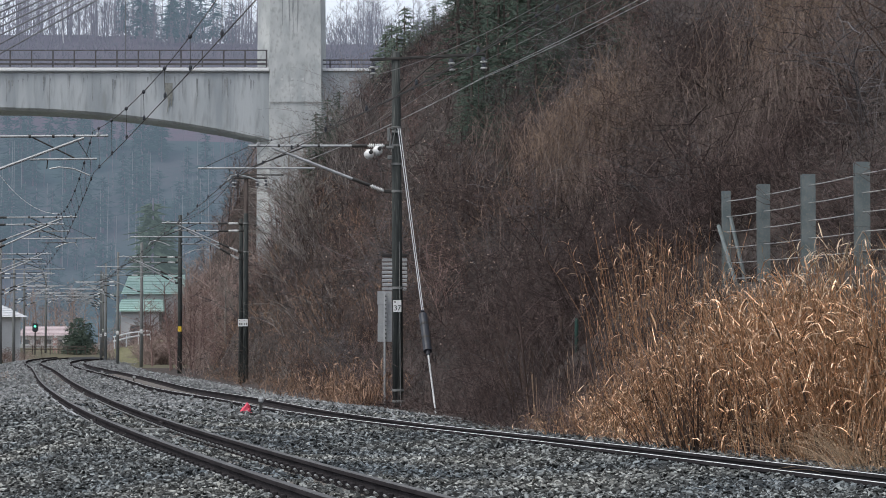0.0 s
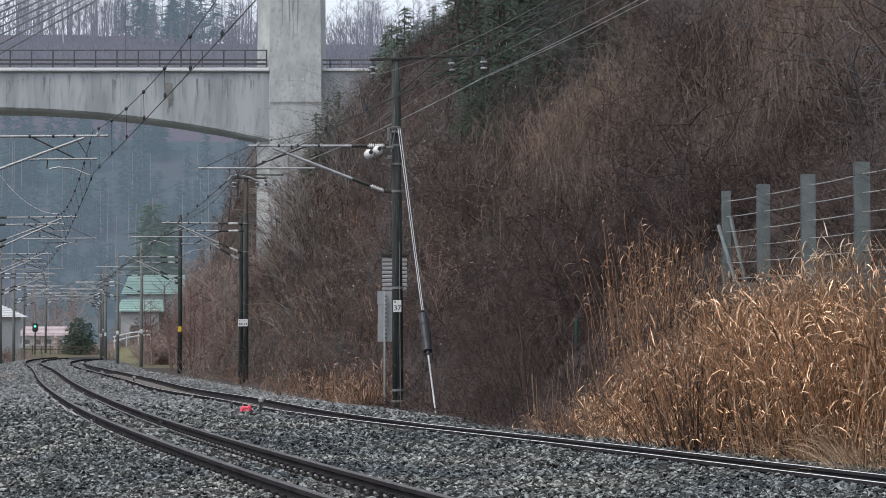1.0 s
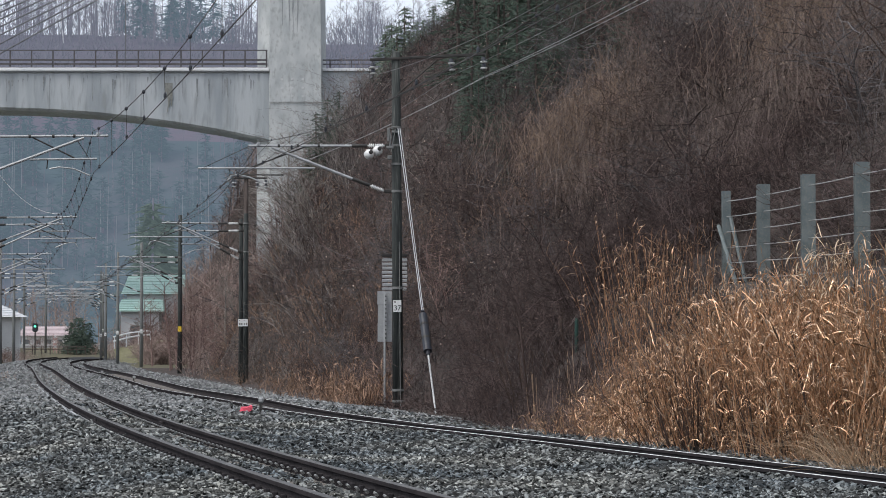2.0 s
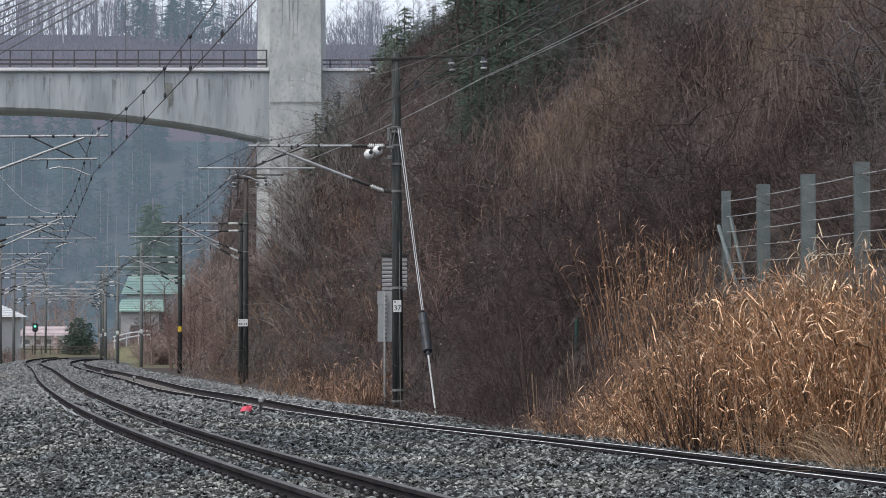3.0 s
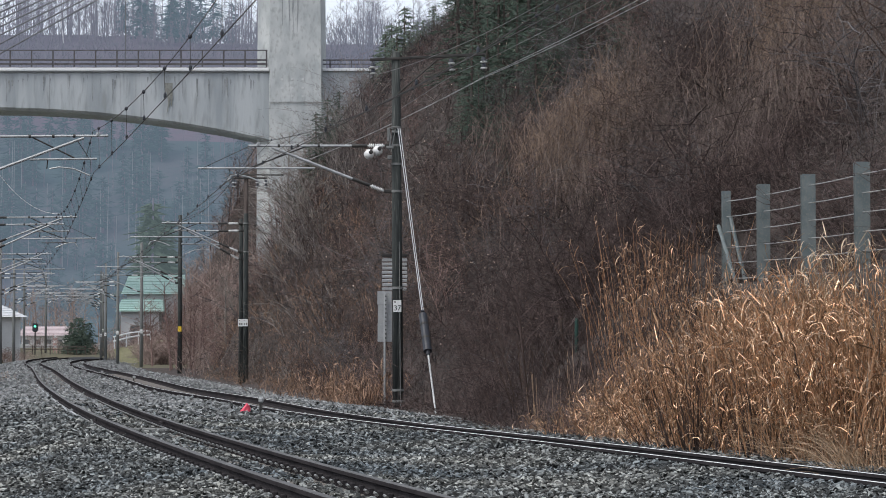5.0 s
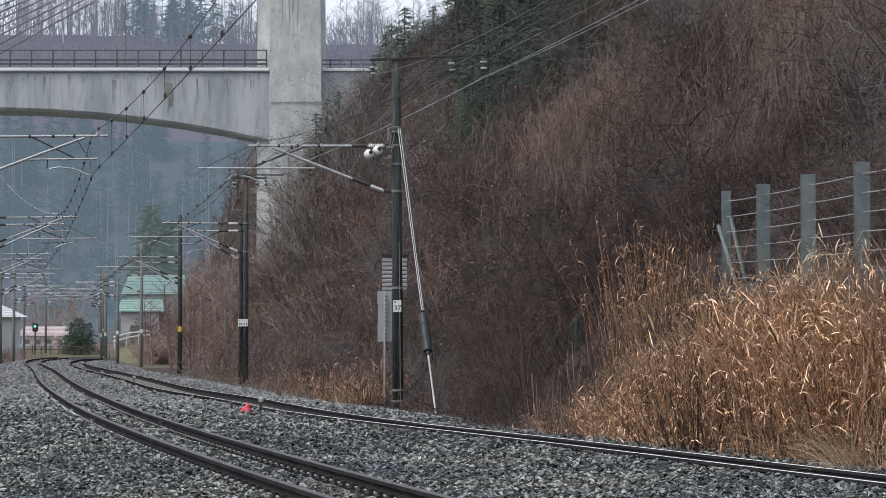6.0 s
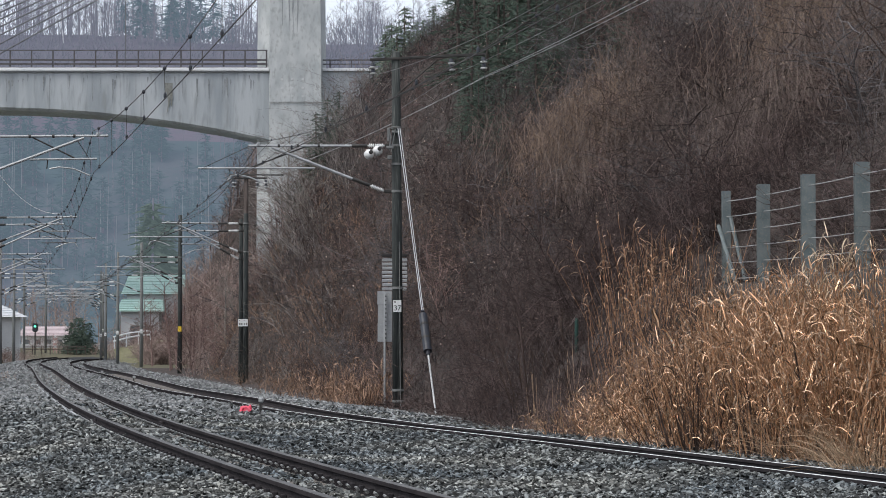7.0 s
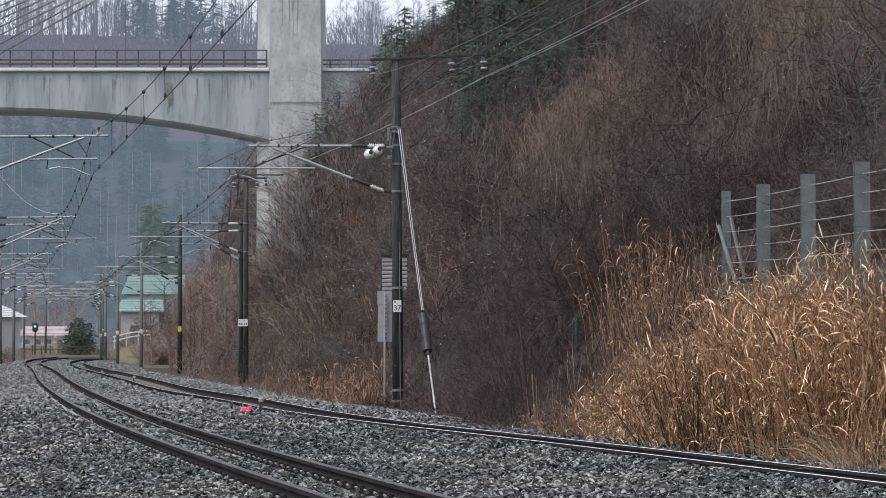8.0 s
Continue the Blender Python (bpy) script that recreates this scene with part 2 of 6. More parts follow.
# ---- mesh helpers ----
class Build:
    def __init__(self):
        self.v, self.f, self.n = [], [], 0

    def add(self, verts, faces):
        k = self.n
        self.v.extend(tuple(p) for p in verts)
        self.f.extend(tuple(k + i for i in q) for q in faces)
        self.n += len(verts)
        return self

    def box(self, c, s, m=None, ch=0.0):
        """A box, its vertical and horizontal edges cut by ch."""
        x, y, z = (q / 2 for q in s)
        m = m or Matrix()
        c = Vector(c)
        if not ch:
            vs = [(a * x, b * y, d * z) for d in (-1, 1) for a, b in ((-1, -1), (1, -1), (1, 1), (-1, 1))]
            fs = [(3, 2, 1, 0), (4, 5, 6, 7), (0, 1, 5, 4), (1, 2, 6, 5), (2, 3, 7, 6), (3, 0, 4, 7)]
        else:
            vs, fs = [], []
            for d, k in ((-z, ch), (-z + ch, 0), (z - ch, 0), (z, ch)):
                X, Y, q = x - k, y - k, ch if not k else ch * 0.5
                vs += [(-X + q, -Y, d), (X - q, -Y, d), (X, -Y + q, d), (X, Y - q, d), (X - q, Y, d), (-X + q, Y, d), (-X, Y - q, d), (-X, -Y + q, d)]
            for r in range(3):
                fs += [(8 * r + i, 8 * r + (i + 1) % 8, 8 * r + 8 + (i + 1) % 8, 8 * r + 8 + i) for i in range(8)]
            fs += [tuple(range(7, -1, -1)), tuple(range(24, 32))]
        return self.add([c + m.to_3x3() @ Vector(p) for p in vs], fs)

    def spike(self, p, q, r):
        """A twig that runs out to a point."""
        p, q = Vector(p), Vector(q)
        d = (q - p).normalized()
        a = d.orthogonal().normalized() * r
        c = d.cross(a)
        return self.add([p + a, p - 0.5 * a + 0.87 * c, p - 0.5 * a - 0.87 * c, q], [(0, 1, 3), (1, 2, 3), (2, 0, 3)])

    def tube(self, pts, r, n=6, r1=None, cap=True):
        pts = [Vector(p) for p in pts]
        if len(pts) < 2:
            return self
        vs, up = [], None
        for i, p in enumerate(pts):
            t = (pts[min(i + 1, len(pts) - 1)] - pts[max(i - 1, 0)]).normalized()
            if up is None:
                up = Vector((0, 0, 1)) if abs(t.z) < 0.9 else Vector((1, 0, 0))
            a = t.cross(up).normalized()
            up = a.cross(t).normalized()
            rr = r if r1 is None else r + (r1 - r) * i / (len(pts) - 1)
            vs += [p + rr * (math.cos(2 * math.pi * k / n) * a + math.sin(2 * math.pi * k / n) * up) for k in range(n)]
        fs = [(n * i + k, n * i + (k + 1) % n, n * i + n + (k + 1) % n, n * i + n + k) for i in range(len(pts) - 1) for k in range(n)]
        if cap:
            fs += [tuple(range(n - 1, -1, -1)), tuple(range(len(vs) - n, len(vs)))]
        return self.add(vs, fs)

    def lathe(self, prof, n=12, m=None):
        """Profile of (radius, height) turned round z, then moved by m."""
        m = m or Matrix()
        vs = [m @ Vector((r * math.cos(2 * math.pi * k / n), r * math.sin(2 * math.pi * k / n), z)) for r, z in prof for k in range(n)]
        fs = [(n * i + k, n * i + (k + 1) % n, n * i + n + (k + 1) % n, n * i + n + k) for i in range(len(prof) - 1) for k in range(n)]
        fs += [tuple(range(n - 1, -1, -1)), tuple(range(len(vs) - n, len(vs)))]
        return self.add(vs, fs)

    def prism(self, outline, y0, y1, m=None):
        """An outline in x, z pushed along y."""
        m = m or Matrix()
        n = len(outline)
        vs = [m @ Vector((x, y0, z)) for x, z in outline] + [m @ Vector((x, y1, z)) for x, z in outline]
        fs = [tuple(range(n)), tuple(range(2 * n - 1, n - 1, -1))] + [((i + 1) % n, i, n + i, n + (i + 1) % n) for i in range(n)]
        return self.add(vs, fs)

    def mesh(self, name, material, smooth=False):
        me = bpy.data.meshes.new(name)
        me.from_pydata(self.v, [], self.f)
        for q in (material if isinstance(material, (list, tuple)) else [material]):
            me.materials.append(q)
        if smooth:
            me.polygons.foreach_set("use_smooth", [True] * len(me.polygons))
        me.update()
        return me


def part(name, b, material, parent=None, label="", smooth=False, m=None):
    ob = new(name, b.mesh(name, material, smooth))
    if parent:
        ob.parent = parent
    if m is not None:
        ob.matrix_basis = m
    return tagged(ob, label)


def sag(p, q, drop, n=14):
    p, q = Vector(p), Vector(q)
    return [p.lerp(q, i / n) - Vector((0, 0, 4 * drop * (i / n) * (1 - i / n))) for i in range(n + 1)]


def smoothstep(a, b, x):
    t = min(1.0, max(0.0, (x - a) / (b - a)))
    return t * t * (3 - 2 * t)


# ---- plan: track centres by distance y along the valley ----
def spline(nodes, shift=0.0):
    xs, ys = np.array([p[0] for p in nodes], float), np.array([p[1] for p in nodes], float)
    h = np.diff(xs)
    n = len(xs)
    A, r = np.eye(n), np.zeros(n)
    for i in range(1, n - 1):
        A[i, i - 1:i + 2] = h[i - 1], 2 * (h[i - 1] + h[i]), h[i]
        r[i] = 6 * ((ys[i + 1] - ys[i]) / h[i] - (ys[i] - ys[i - 1]) / h[i - 1])
    k = np.linalg.solve(A, r)

    def at(x):
        i = int(min(n - 2, max(0, np.searchsorted(xs, x) - 1)))
        a, b = xs[i + 1] - x, x - xs[i]
        return float((k[i] * a ** 3 + k[i + 1] * b ** 3) / (6 * h[i]) + (ys[i] / h[i] - k[i] * h[i] / 6) * a + (ys[i + 1] / h[i] - k[i + 1] * h[i] / 6) * b)
    return lambda x: at(x) + shift


left_track = spline([(-60, 14.8), (0, 4.1), (21.2, -0.75), (29.4, -2.5), (37.3, -4.1), (56.6, -7.65), (82, -11.95), (132, -20.0), (178, -27.6), (230, -34.5), (290, -38.5), (380, -36)], 0.046)
right_track = spline([(-60, 26.0), (0, 10.9), (25.4, 4.40), (30, 3.2), (38.2, 1.0), (46.1, -1.2), (54.9, -3.2), (62.6, -4.65), (73.9, -7.0), (90, -9.8), (113, -13.6), (144, -18.9), (198.7, -27.4), (250, -33), (310, -35), (380, -31)], -0.046)
Z_LEFT, Z_RIGHT, CANT, GAUGE = 0.0, -0.155, 0.05, 0.975


def hill_foot(y):
    return 1.9 + 3.1 * smoothstep(44, 58, y) + max(0.0, y - 130) * 0.125


def ground_z(x, y):
    u = x - right_track(min(max(y, -60), 380)) - hill_foot(y)
    z = -0.5
    w = left_track(min(max(y, -60), 380)) - 4.5 - x
    near = noise.noise(Vector((x * 0.25, y * 0.25, 0)))
    if u > 0:
        steep = 0.95 + 0.35 * smoothstep(55, 85, y)
        wall_x = 5.75 + 0.088 * (45.5 - y)
        if y < 47 and x < wall_x:
            return z + 0.6 * u * smoothstep(-0.2, 1.2, u) + near * 0.12
        low = 0.5 * smoothstep(92, 125, y)
        up = steep * (u if u < 26 else 26 + (u - 26) * 0.45) + low * (u if u < 7 else max(0.0, 7 - (u - 7) * 0.6))
        z += up * smoothstep(-0.2, 1.2, u) + (near * 0.5 + 1.6 * noise.noise(Vector((x * 0.07, y * 0.07, 3)))) * smoothstep(0.5, 8, u)
    if w > 0:
        z += 0.25 * smoothstep(0, 4, w) + near * 0.1
    if y > 270:
        z += 1.1 * smoothstep(270, 345, y)
    if y > 262:
        z += 24 * smoothstep(-31, -17, x) * (1 - smoothstep(-15, -6, x)) * smoothstep(262, 282, y) * (1 - smoothstep(300, 345, y))
    if y > 385:
        far = (y - 385) * 0.37 + 5 * noise.noise(Vector((x * 0.008, y * 0.008, 9)))
        z = max(z, min(max(0, far), 69.5 - 4.0 * smoothstep(-80, -55, x) + 2 * noise.noise(Vector((x * 0.012, 2, 5)))) * smoothstep(385, 430, y) + z * (1 - smoothstep(385, 430, y)))
    return min(z, 95)


# ---- ground, ballast, tracks ----
def fast_mesh(name, verts, tris, material):
    me = bpy.data.meshes.new(name)
    me.vertices.add(len(verts))
    me.vertices.foreach_set("co", np.asarray(verts, np.float32).ravel())
    me.loops.add(3 * len(tris))
    me.loops.foreach_set("vertex_index", np.asarray(tris, np.int32).ravel())
    me.polygons.add(len(tris))
    me.polygons.foreach_set("loop_start", np.arange(0, 3 * len(tris), 3, dtype=np.int32))
    me.polygons.foreach_set("use_smooth", [False] * len(tris))
    me.materials.append(material)
    me.update(calc_edges=True)
    return me


def ground():
    ys = list(np.arange(-60, 20, 8)) + list(np.arange(20, 140, 1.2)) + list(np.arange(140, 400, 5)) + list(np.arange(400, 760, 15)) + [800, 900, 1100, 1400, 2000]
    us = [-1500, -700, -350, -200, -140, -100, -75, -58, -46, -36, -28, -22, -17, -13, -10] + list(np.arange(-8, 30, 0.8)) + [31, 33, 36, 40, 46, 54, 65, 80, 110, 160, 300, 700, 1500]
    b = Build()
    vs = []
    for y in ys:
        x0 = right_track(min(max(y, -60), 380))
        for u in us:
            vs.append((x0 + u, y, ground_z(x0 + u, y)))
    n = len(us)
    fs = [(r * n + c, r * n + c + 1, (r + 1) * n + c + 1, (r + 1) * n + c) for r in range(len(ys) - 1) for c in range(n - 1)]
    b.add(vs, fs)
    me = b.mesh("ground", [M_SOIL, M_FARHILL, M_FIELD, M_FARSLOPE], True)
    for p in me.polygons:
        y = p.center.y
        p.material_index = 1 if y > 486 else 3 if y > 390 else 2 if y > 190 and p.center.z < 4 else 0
    tagged(new("ground", me), "brown leaf-littered ground rising to a steep hillside", "ground", kind="structure")


ground()

Y_TAB = np.arange(-60, 380.5, 1.0)
L_TAB = np.array([left_track(float(y)) for y in Y_TAB])
R_TAB = np.array([right_track(float(y)) for y in Y_TAB])


def bed_z(x, y):
    """Height of the ballast at arrays x, y."""
    l, r = np.interp(y, Y_TAB, L_TAB), np.interp(y, Y_TAB, R_TAB)
    t = np.clip((x - l - 0.58) / np.maximum(r - l - 1.16, 0.1), 0, 1)
    lo = np.interp(x - l, (-3.6, -1.5, -0.58, -0.46, 0.46, 0.58), (-0.56, -0.165, -0.135, -0.18, -0.225, -0.215))
    hi = np.interp(x - r, (-0.58, -0.46, 0.46, 0.58, 1.6, 2.3, 4.8), (-0.225, -0.31, -0.35, -0.29, -0.29, -0.34, -0.6)) - np.interp(y, (52, 70), (0.0, 0.055)) * (x - r < 0.6)
    z = np.where(t <= 0, lo, np.where(t >= 1, hi, lo + (hi - lo) * t - 0.06 * np.sin(np.pi * t) ** 2))
    return z


def ballast_bed():
    ys = list(np.arange(-30, 15, 5.0)) + list(np.arange(15, 80, 0.7)) + list(np.arange(80, 360, 4.0))
    vs, cols = [], 44
    for y in ys:
        l, r = left_track(float(y)), right_track(float(y))
        for c in range(cols):
            x = l - 3.6 + (r - l + 3.9 + hill_foot(min(y, 130))) * c / (cols - 1)
            vs.append((x, y, float(bed_z(np.array(x), np.array(float(y)))) + 0.018 * noise.noise(Vector((x * 6, y * 6, 1)))))
    fs = [(r * cols + c, r * cols + c + 1, (r + 1) * cols + c + 1, (r + 1) * cols + c) for r in range(len(ys) - 1) for c in range(cols - 1)]
    tagged(part("ballast_bed", Build().add(vs, fs), M_BED), "crushed stone railway bed, coloured dark as shade between the stones", "ballast", kind="structure")


ballast_bed()

STONE_V = np.array([(-1, -0.9, -0.7), (1, -0.8, -0.7), (0.95, 0.9, -0.7), (-0.9, 0.85, -0.7), (-0.7, -0.5, 0.9), (0.6, -0.6, 1.0), (0.75, 0.55, 0.8), (-0.55, 0.6, 1.05)], float)
STONE_F = np.array([(0, 1, 5), (0, 5, 4), (1, 2, 6), (1, 6, 5), (2, 3, 7), (2, 7, 6), (3, 0, 4), (3, 4, 7), (4, 5, 6), (4, 6, 7)])


def ballast_stones():
    """Loose angular stones, thick near the camera's end and thinner farther off."""
    px, py, size = [], [], []
    for y0, y1, count, s0 in ((21.5, 24, 11000, 0.0162), (24, 34, 37000, 0.0172), (34, 48, 23500, 0.0225), (48, 75, 16500, 0.027), (75, 130, 12000, 0.028), (130, 250, 8000, 0.037)):
        y = nrng.uniform(y0, y1, count)
        l, r = np.interp(y, Y_TAB, L_TAB), np.interp(y, Y_TAB, R_TAB)
        x = nrng.uniform(np.maximum(l - 3.0, -0.175 * y - 0.4), np.minimum(r + np.interp(y, (44, 58), (2.1, 5.0)), 0.175 * y + 0.4))
        keep = np.ones(count, bool)
        for c, lift in ((l, 0), (r, 0)):
            for side in (-1, 1):
                keep &= np.abs(x - (c + side * GAUGE / 2)) > 0.1
        px.append(x[keep])
        py.append(y[keep])
        size.append(nrng.uniform(0.7, 1.45, keep.sum()) * s0)
    x, y, s = np.concatenate(px), np.concatenate(py), np.concatenate(size)
    n = len(x)
    v = STONE_V[None] * nrng.uniform((0.95, 0.6, 0.3), (2.1, 1.15, 0.62), (n, 1, 3)) * nrng.uniform(0.65, 1.15, (n, 8, 1)) + nrng.uniform((-0.34, -0.34, -0.2), (0.34, 0.34, 0.2), (n, 8, 3))
    a = np.stack([nrng.uniform(0, 2 * np.pi, n), nrng.normal(0, 0.42, n), nrng.normal(0, 0.42, n)])
    ca, sa, cb, sb, cc, sc = np.cos(a[0]), np.sin(a[0]), np.cos(a[1]), np.sin(a[1]), np.cos(a[2]), np.sin(a[2])
    rot = np.empty((n, 3, 3))
    rot[:, 0] = np.stack([ca * cb, ca * sb * sc - sa * cc, ca * sb * cc + sa * sc], 1)
    rot[:, 1] = np.stack([sa * cb, sa * sb * sc + ca * cc, sa * sb * cc - ca * sc], 1)
    rot[:, 2] = np.stack([-sb, cb * sc, cb * cc], 1)
    v = np.einsum("nij,nkj->nki", rot, v) * s[:, None, None]
    in_gauge = np.minimum(np.abs(x - np.interp(y, Y_TAB, L_TAB)), np.abs(x - np.interp(y, Y_TAB, R_TAB))) < 0.55
    v += np.stack([x, y, bed_z(x, y) + s * nrng.uniform(-0.5, 1.3, n) + 0.01 * in_gauge], 1)[:, None]
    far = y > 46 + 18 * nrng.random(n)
    for name, pick, m, label in (("ballast_stones", ~far, M_STONE, "loose grey angular ballast stones around the tracks"), ("old_ballast_stones", far, M_STONE_HAZED, "ballast stones farther along the tracks, paled in colour for haze")):
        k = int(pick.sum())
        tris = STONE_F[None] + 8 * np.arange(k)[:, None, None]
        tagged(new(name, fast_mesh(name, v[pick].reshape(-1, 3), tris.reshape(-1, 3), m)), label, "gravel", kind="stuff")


ballast_stones()

RAIL_HALF = [(0.0635, -0.153), (0.0635, -0.142), (0.012, -0.126), (0.0075, -0.08), (0.009, -0.052), (0.031, -0.042), (0.0325, -0.007), (0.028, -0.001), (0.012, 0.0)]
RAIL_PROFILE = RAIL_HALF + [(-x, z) for x, z in reversed(RAIL_HALF)]


def heading(track, y):
    return math.atan2(track(y + 0.5) - track(y - 0.5), 1.0)


def rail_lift(track, y):
    """How far the second track's low rail is raised with distance, to fit the camera's view."""
    return float(np.interp(y, (44, 64, 110), (0.0, 0.05, 0.075))) if track is right_track else 0.0


def rail(parent, track, side, z, worn, head):
    ys = list(np.arange(-20, 12, 4.0)) + list(np.arange(12, 110, 0.8)) + list(np.arange(110, 258, 3.0))
    n = len(RAIL_PROFILE)
    vs = []
    for y in ys:
        y = float(y)
        a = heading(track, y)
        for px, pz in RAIL_PROFILE:
            o = side * (GAUGE / 2 + 0.0325) + px
            vs.append((track(y) + o * math.cos(a), y - o * math.sin(a), z + pz + (rail_lift(track, y) if side > 0 else 0.0)))
    fs = [(n * i + k, n * i + (k + 1) % n, n * i + n + (k + 1) % n, n * i + n + k) for i in range(len(ys) - 1) for k in range(n)]
    b = Build().add(vs, fs)
    me = b.mesh("rail", [M_RAIL, head])
    for i, p in enumerate(me.polygons):
        p.material_index = 1 if i % n in worn else 0
        p.use_smooth = False
    ob = new("rail", me)
    ob.parent = parent
    return tagged(ob, "rusty brown steel rail with a lighter strip along its worn head")


def make_track(track, z, label, worn, head):
    t = tagged(new("railway_track"), label, "railway track")
    rail(t, track, -1, z, worn, head)
    rail(t, track, 1, z - CANT, worn, head)
    sleeper = Build().box((0, 0, 0), (1.8, 0.21, 0.16), ch=0.02).mesh("sleeper", M_SLEEPER)
    clip = Build()
    clip.box((-0.012, 0, 0.035), (0.045, 0.07, 0.08), ch=0.008)
    clip.tube([(0.01, -0.03, 0.03), (0.03, -0.035, 0.05), (0.042, 0, 0.055), (0.03, 0.035, 0.05), (0.01, 0.03, 0.03)], 0.011, 5)
    clip = clip.mesh("rail_clip", M_CLIP)
    clip.materials.append(M_RAIL)
    for p in list(clip.polygons)[:26]:
        p.material_index = 1
    y, k = 13.0, 0
    while y < 130:
        a = heading(track, y)
        cant = CANT - rail_lift(track, y)
        s = new("sleeper", sleeper)
        s.parent = t
        s.matrix_basis = Matrix.Translation((track(y), y, z - cant / 2 - 0.153 - 0.083)) @ Matrix.Rotation(-a, 4, "Z") @ Matrix.Rotation(cant / GAUGE, 4, "Y")
        if y < 62 and track is left_track:
            for side in (-1, 1):
                for inner in (-1, 1):
                    c = new("rail_clip", clip)
                    c.parent = s
                    c.matrix_basis = Matrix.Translation((side * (GAUGE / 2 + 0.0325) + inner * 0.085, 0, 0.08)) @ Matrix.Rotation(math.pi if inner < 0 else 0, 4, "Z")
        y += 0.44 * math.cos(a)
        k += 1
    return t


make_track(left_track, Z_LEFT, "curved railway track with rusty rails on concrete sleepers", (7, 8, 9, 10), M_HEAD_DULL)
# face 10, the chamfer towards the camera, carries the painted gleam
make_track(right_track, Z_RIGHT, "second curved railway track with rusty rails beside the hillside", (10,), M_HEAD)


# ---- overhead line poles ----
def insulator(p, q, r=0.06, ribs=8):
    """Ribbed porcelain between two points."""
    p, q = Vector(p), Vector(q)
    d = (q - p).length
    prof = [(0.02, 0)]
    for i in range(ribs):
        a = d * (0.1 + 0.8 * i / ribs)
        prof += [(0.025, a), (r, a + 0.25 * d / ribs), (r, a + 0.38 * d / ribs), (0.025, a + 0.6 * d / ribs)]
    prof += [(0.02, d)]
    m = Matrix.Translation(p) @ (q - p).to_track_quat("Z", "Y").to_matrix().to_4x4()
    return Build().lathe(prof, 10, m)


def bracket_arm(pole, h=6.68, dy=0.0, reach=3.8, low=5.5, pull=True):
    """A hinged bracket arm with its tubes and insulators, along local -x; pull: the registration tube reaches out past the top tube."""
    tube = part("top_tube", Build().tube([(-1.1, dy, h), (-reach, dy, h + 0.02)], 0.032, 8), M_GALV, pole, "galvanised top tube")
    part("sleeve", Build().tube([(-0.75, dy, h), (-1.15, dy, h)], 0.045, 8), M_DARKSTEEL, tube)
    part("insulator", insulator((-0.75, dy, h), (-0.28, dy, h)), M_PORCELAIN, tube, "white ribbed porcelain insulator", True)
    part("hinge", Build().box((-0.2, dy, h), (0.2, 0.1, 0.1), ch=0.02), M_DARKSTEEL, tube)
    part("saddle", Build().box((-reach + 0.25, dy, h + 0.05), (0.1, 0.08, 0.1), ch=0.02), M_GALV, tube)
    for f in (0.32, 0.52, 0.7):
        x = -1.1 - (reach - 1.1) * f
        part("clamp", Build().tube([(x, dy, h + 0.02 * f), (x - 0.06, dy, h + 0.02 * f)], 0.044, 8), M_DARKSTEEL, tube)
    a, b = Vector((-0.3, dy, low)), Vector((-reach + 0.6, dy, h - 0.03))
    d = (b - a).normalized()
    strut = part("strut", Build().tube([a + d * 0.85, b], 0.036, 8), M_GALV, pole, "galvanised slanting strut")
    part("sleeve", Build().tube([a + d * 0.42, a + d * 0.9], 0.046, 8), M_DARKSTEEL, strut)
    part("insulator", insulator(a + d * 0.42, a), M_PORCELAIN, strut, "white ribbed porcelain insulator", True)
    part("hinge", Build().box((-0.2, dy, low), (0.24, 0.1, 0.1), ch=0.02), M_DARKSTEEL, strut)
    r0, r1 = (-reach + 1.7, -reach - 1.3) if pull else (-reach + 1.95, -reach + 0.28)
    reg = part("registration_tube", Build().tube([(r0, dy, h - 0.57), (r1, dy, h - 0.55)], 0.026, 8), M_GALV, pole, "galvanised registration tube")
    part("hanger", Build().tube([(-reach, dy, h), (r1 + 0.15, dy, h - 0.53)] if pull else [(-reach + 0.75, dy, h - 0.12), (r1 + 0.2, dy, h - 0.53)], 0.009, 4), M_DARKSTEEL, reg)
    part("brace", Build().tube([(-reach + 1.5, dy, h), (-reach, dy, h - 0.56)] if pull else [(-reach + 2.0, dy, h + 0.04), (-reach + 0.8, dy, h - 0.55)], 0.02, 5), M_DARKSTEEL, reg)
    if pull:
        drop = part("drop_bracket", Build().tube([(-reach - 0.5, dy, h - 0.57), (-reach - 0.5, dy, h - 0.72), (-reach + 0.9, dy, h - 0.74)], 0.018, 6), M_DARKSTEEL, pole)
        arm = [(-reach + 0.35, dy, h - 0.93), (-reach + 0.05, dy, h - 0.8), (-reach - 0.25, dy, h - 0.72), (-reach - 0.45, dy, h - 0.74), (-reach - 0.55, dy, h - 0.88)]
    else:
        drop = part("drop_bracket", Build().tube([(-reach + 1.5, dy, h - 0.57), (-reach + 1.52, dy, h - 0.8)], 0.015, 6), M_DARKSTEEL, pole)
        arm = [(-reach + 1.45, dy, h - 0.8), (-reach + 1.2, dy, h - 0.76), (-reach + 0.85, dy, h - 0.8), (-reach + 0.45, dy, h - 0.97)]
    part("steady_arm", Build().tube(arm, 0.022, 6), M_GALV, drop, "bright curved steady arm")
    return tube


def shaft(pole, height, r0, r1, material):
    s = part("shaft", Build().lathe([(r0, -0.6), (r0 - (r0 - r1) * 0.5, height / 2), (r1, height - 0.02), (r1 - 0.03, height)], 14), material, pole, smooth=False)
    s.data.polygons.foreach_set("use_smooth", [True] * len(s.data.polygons))
    return s


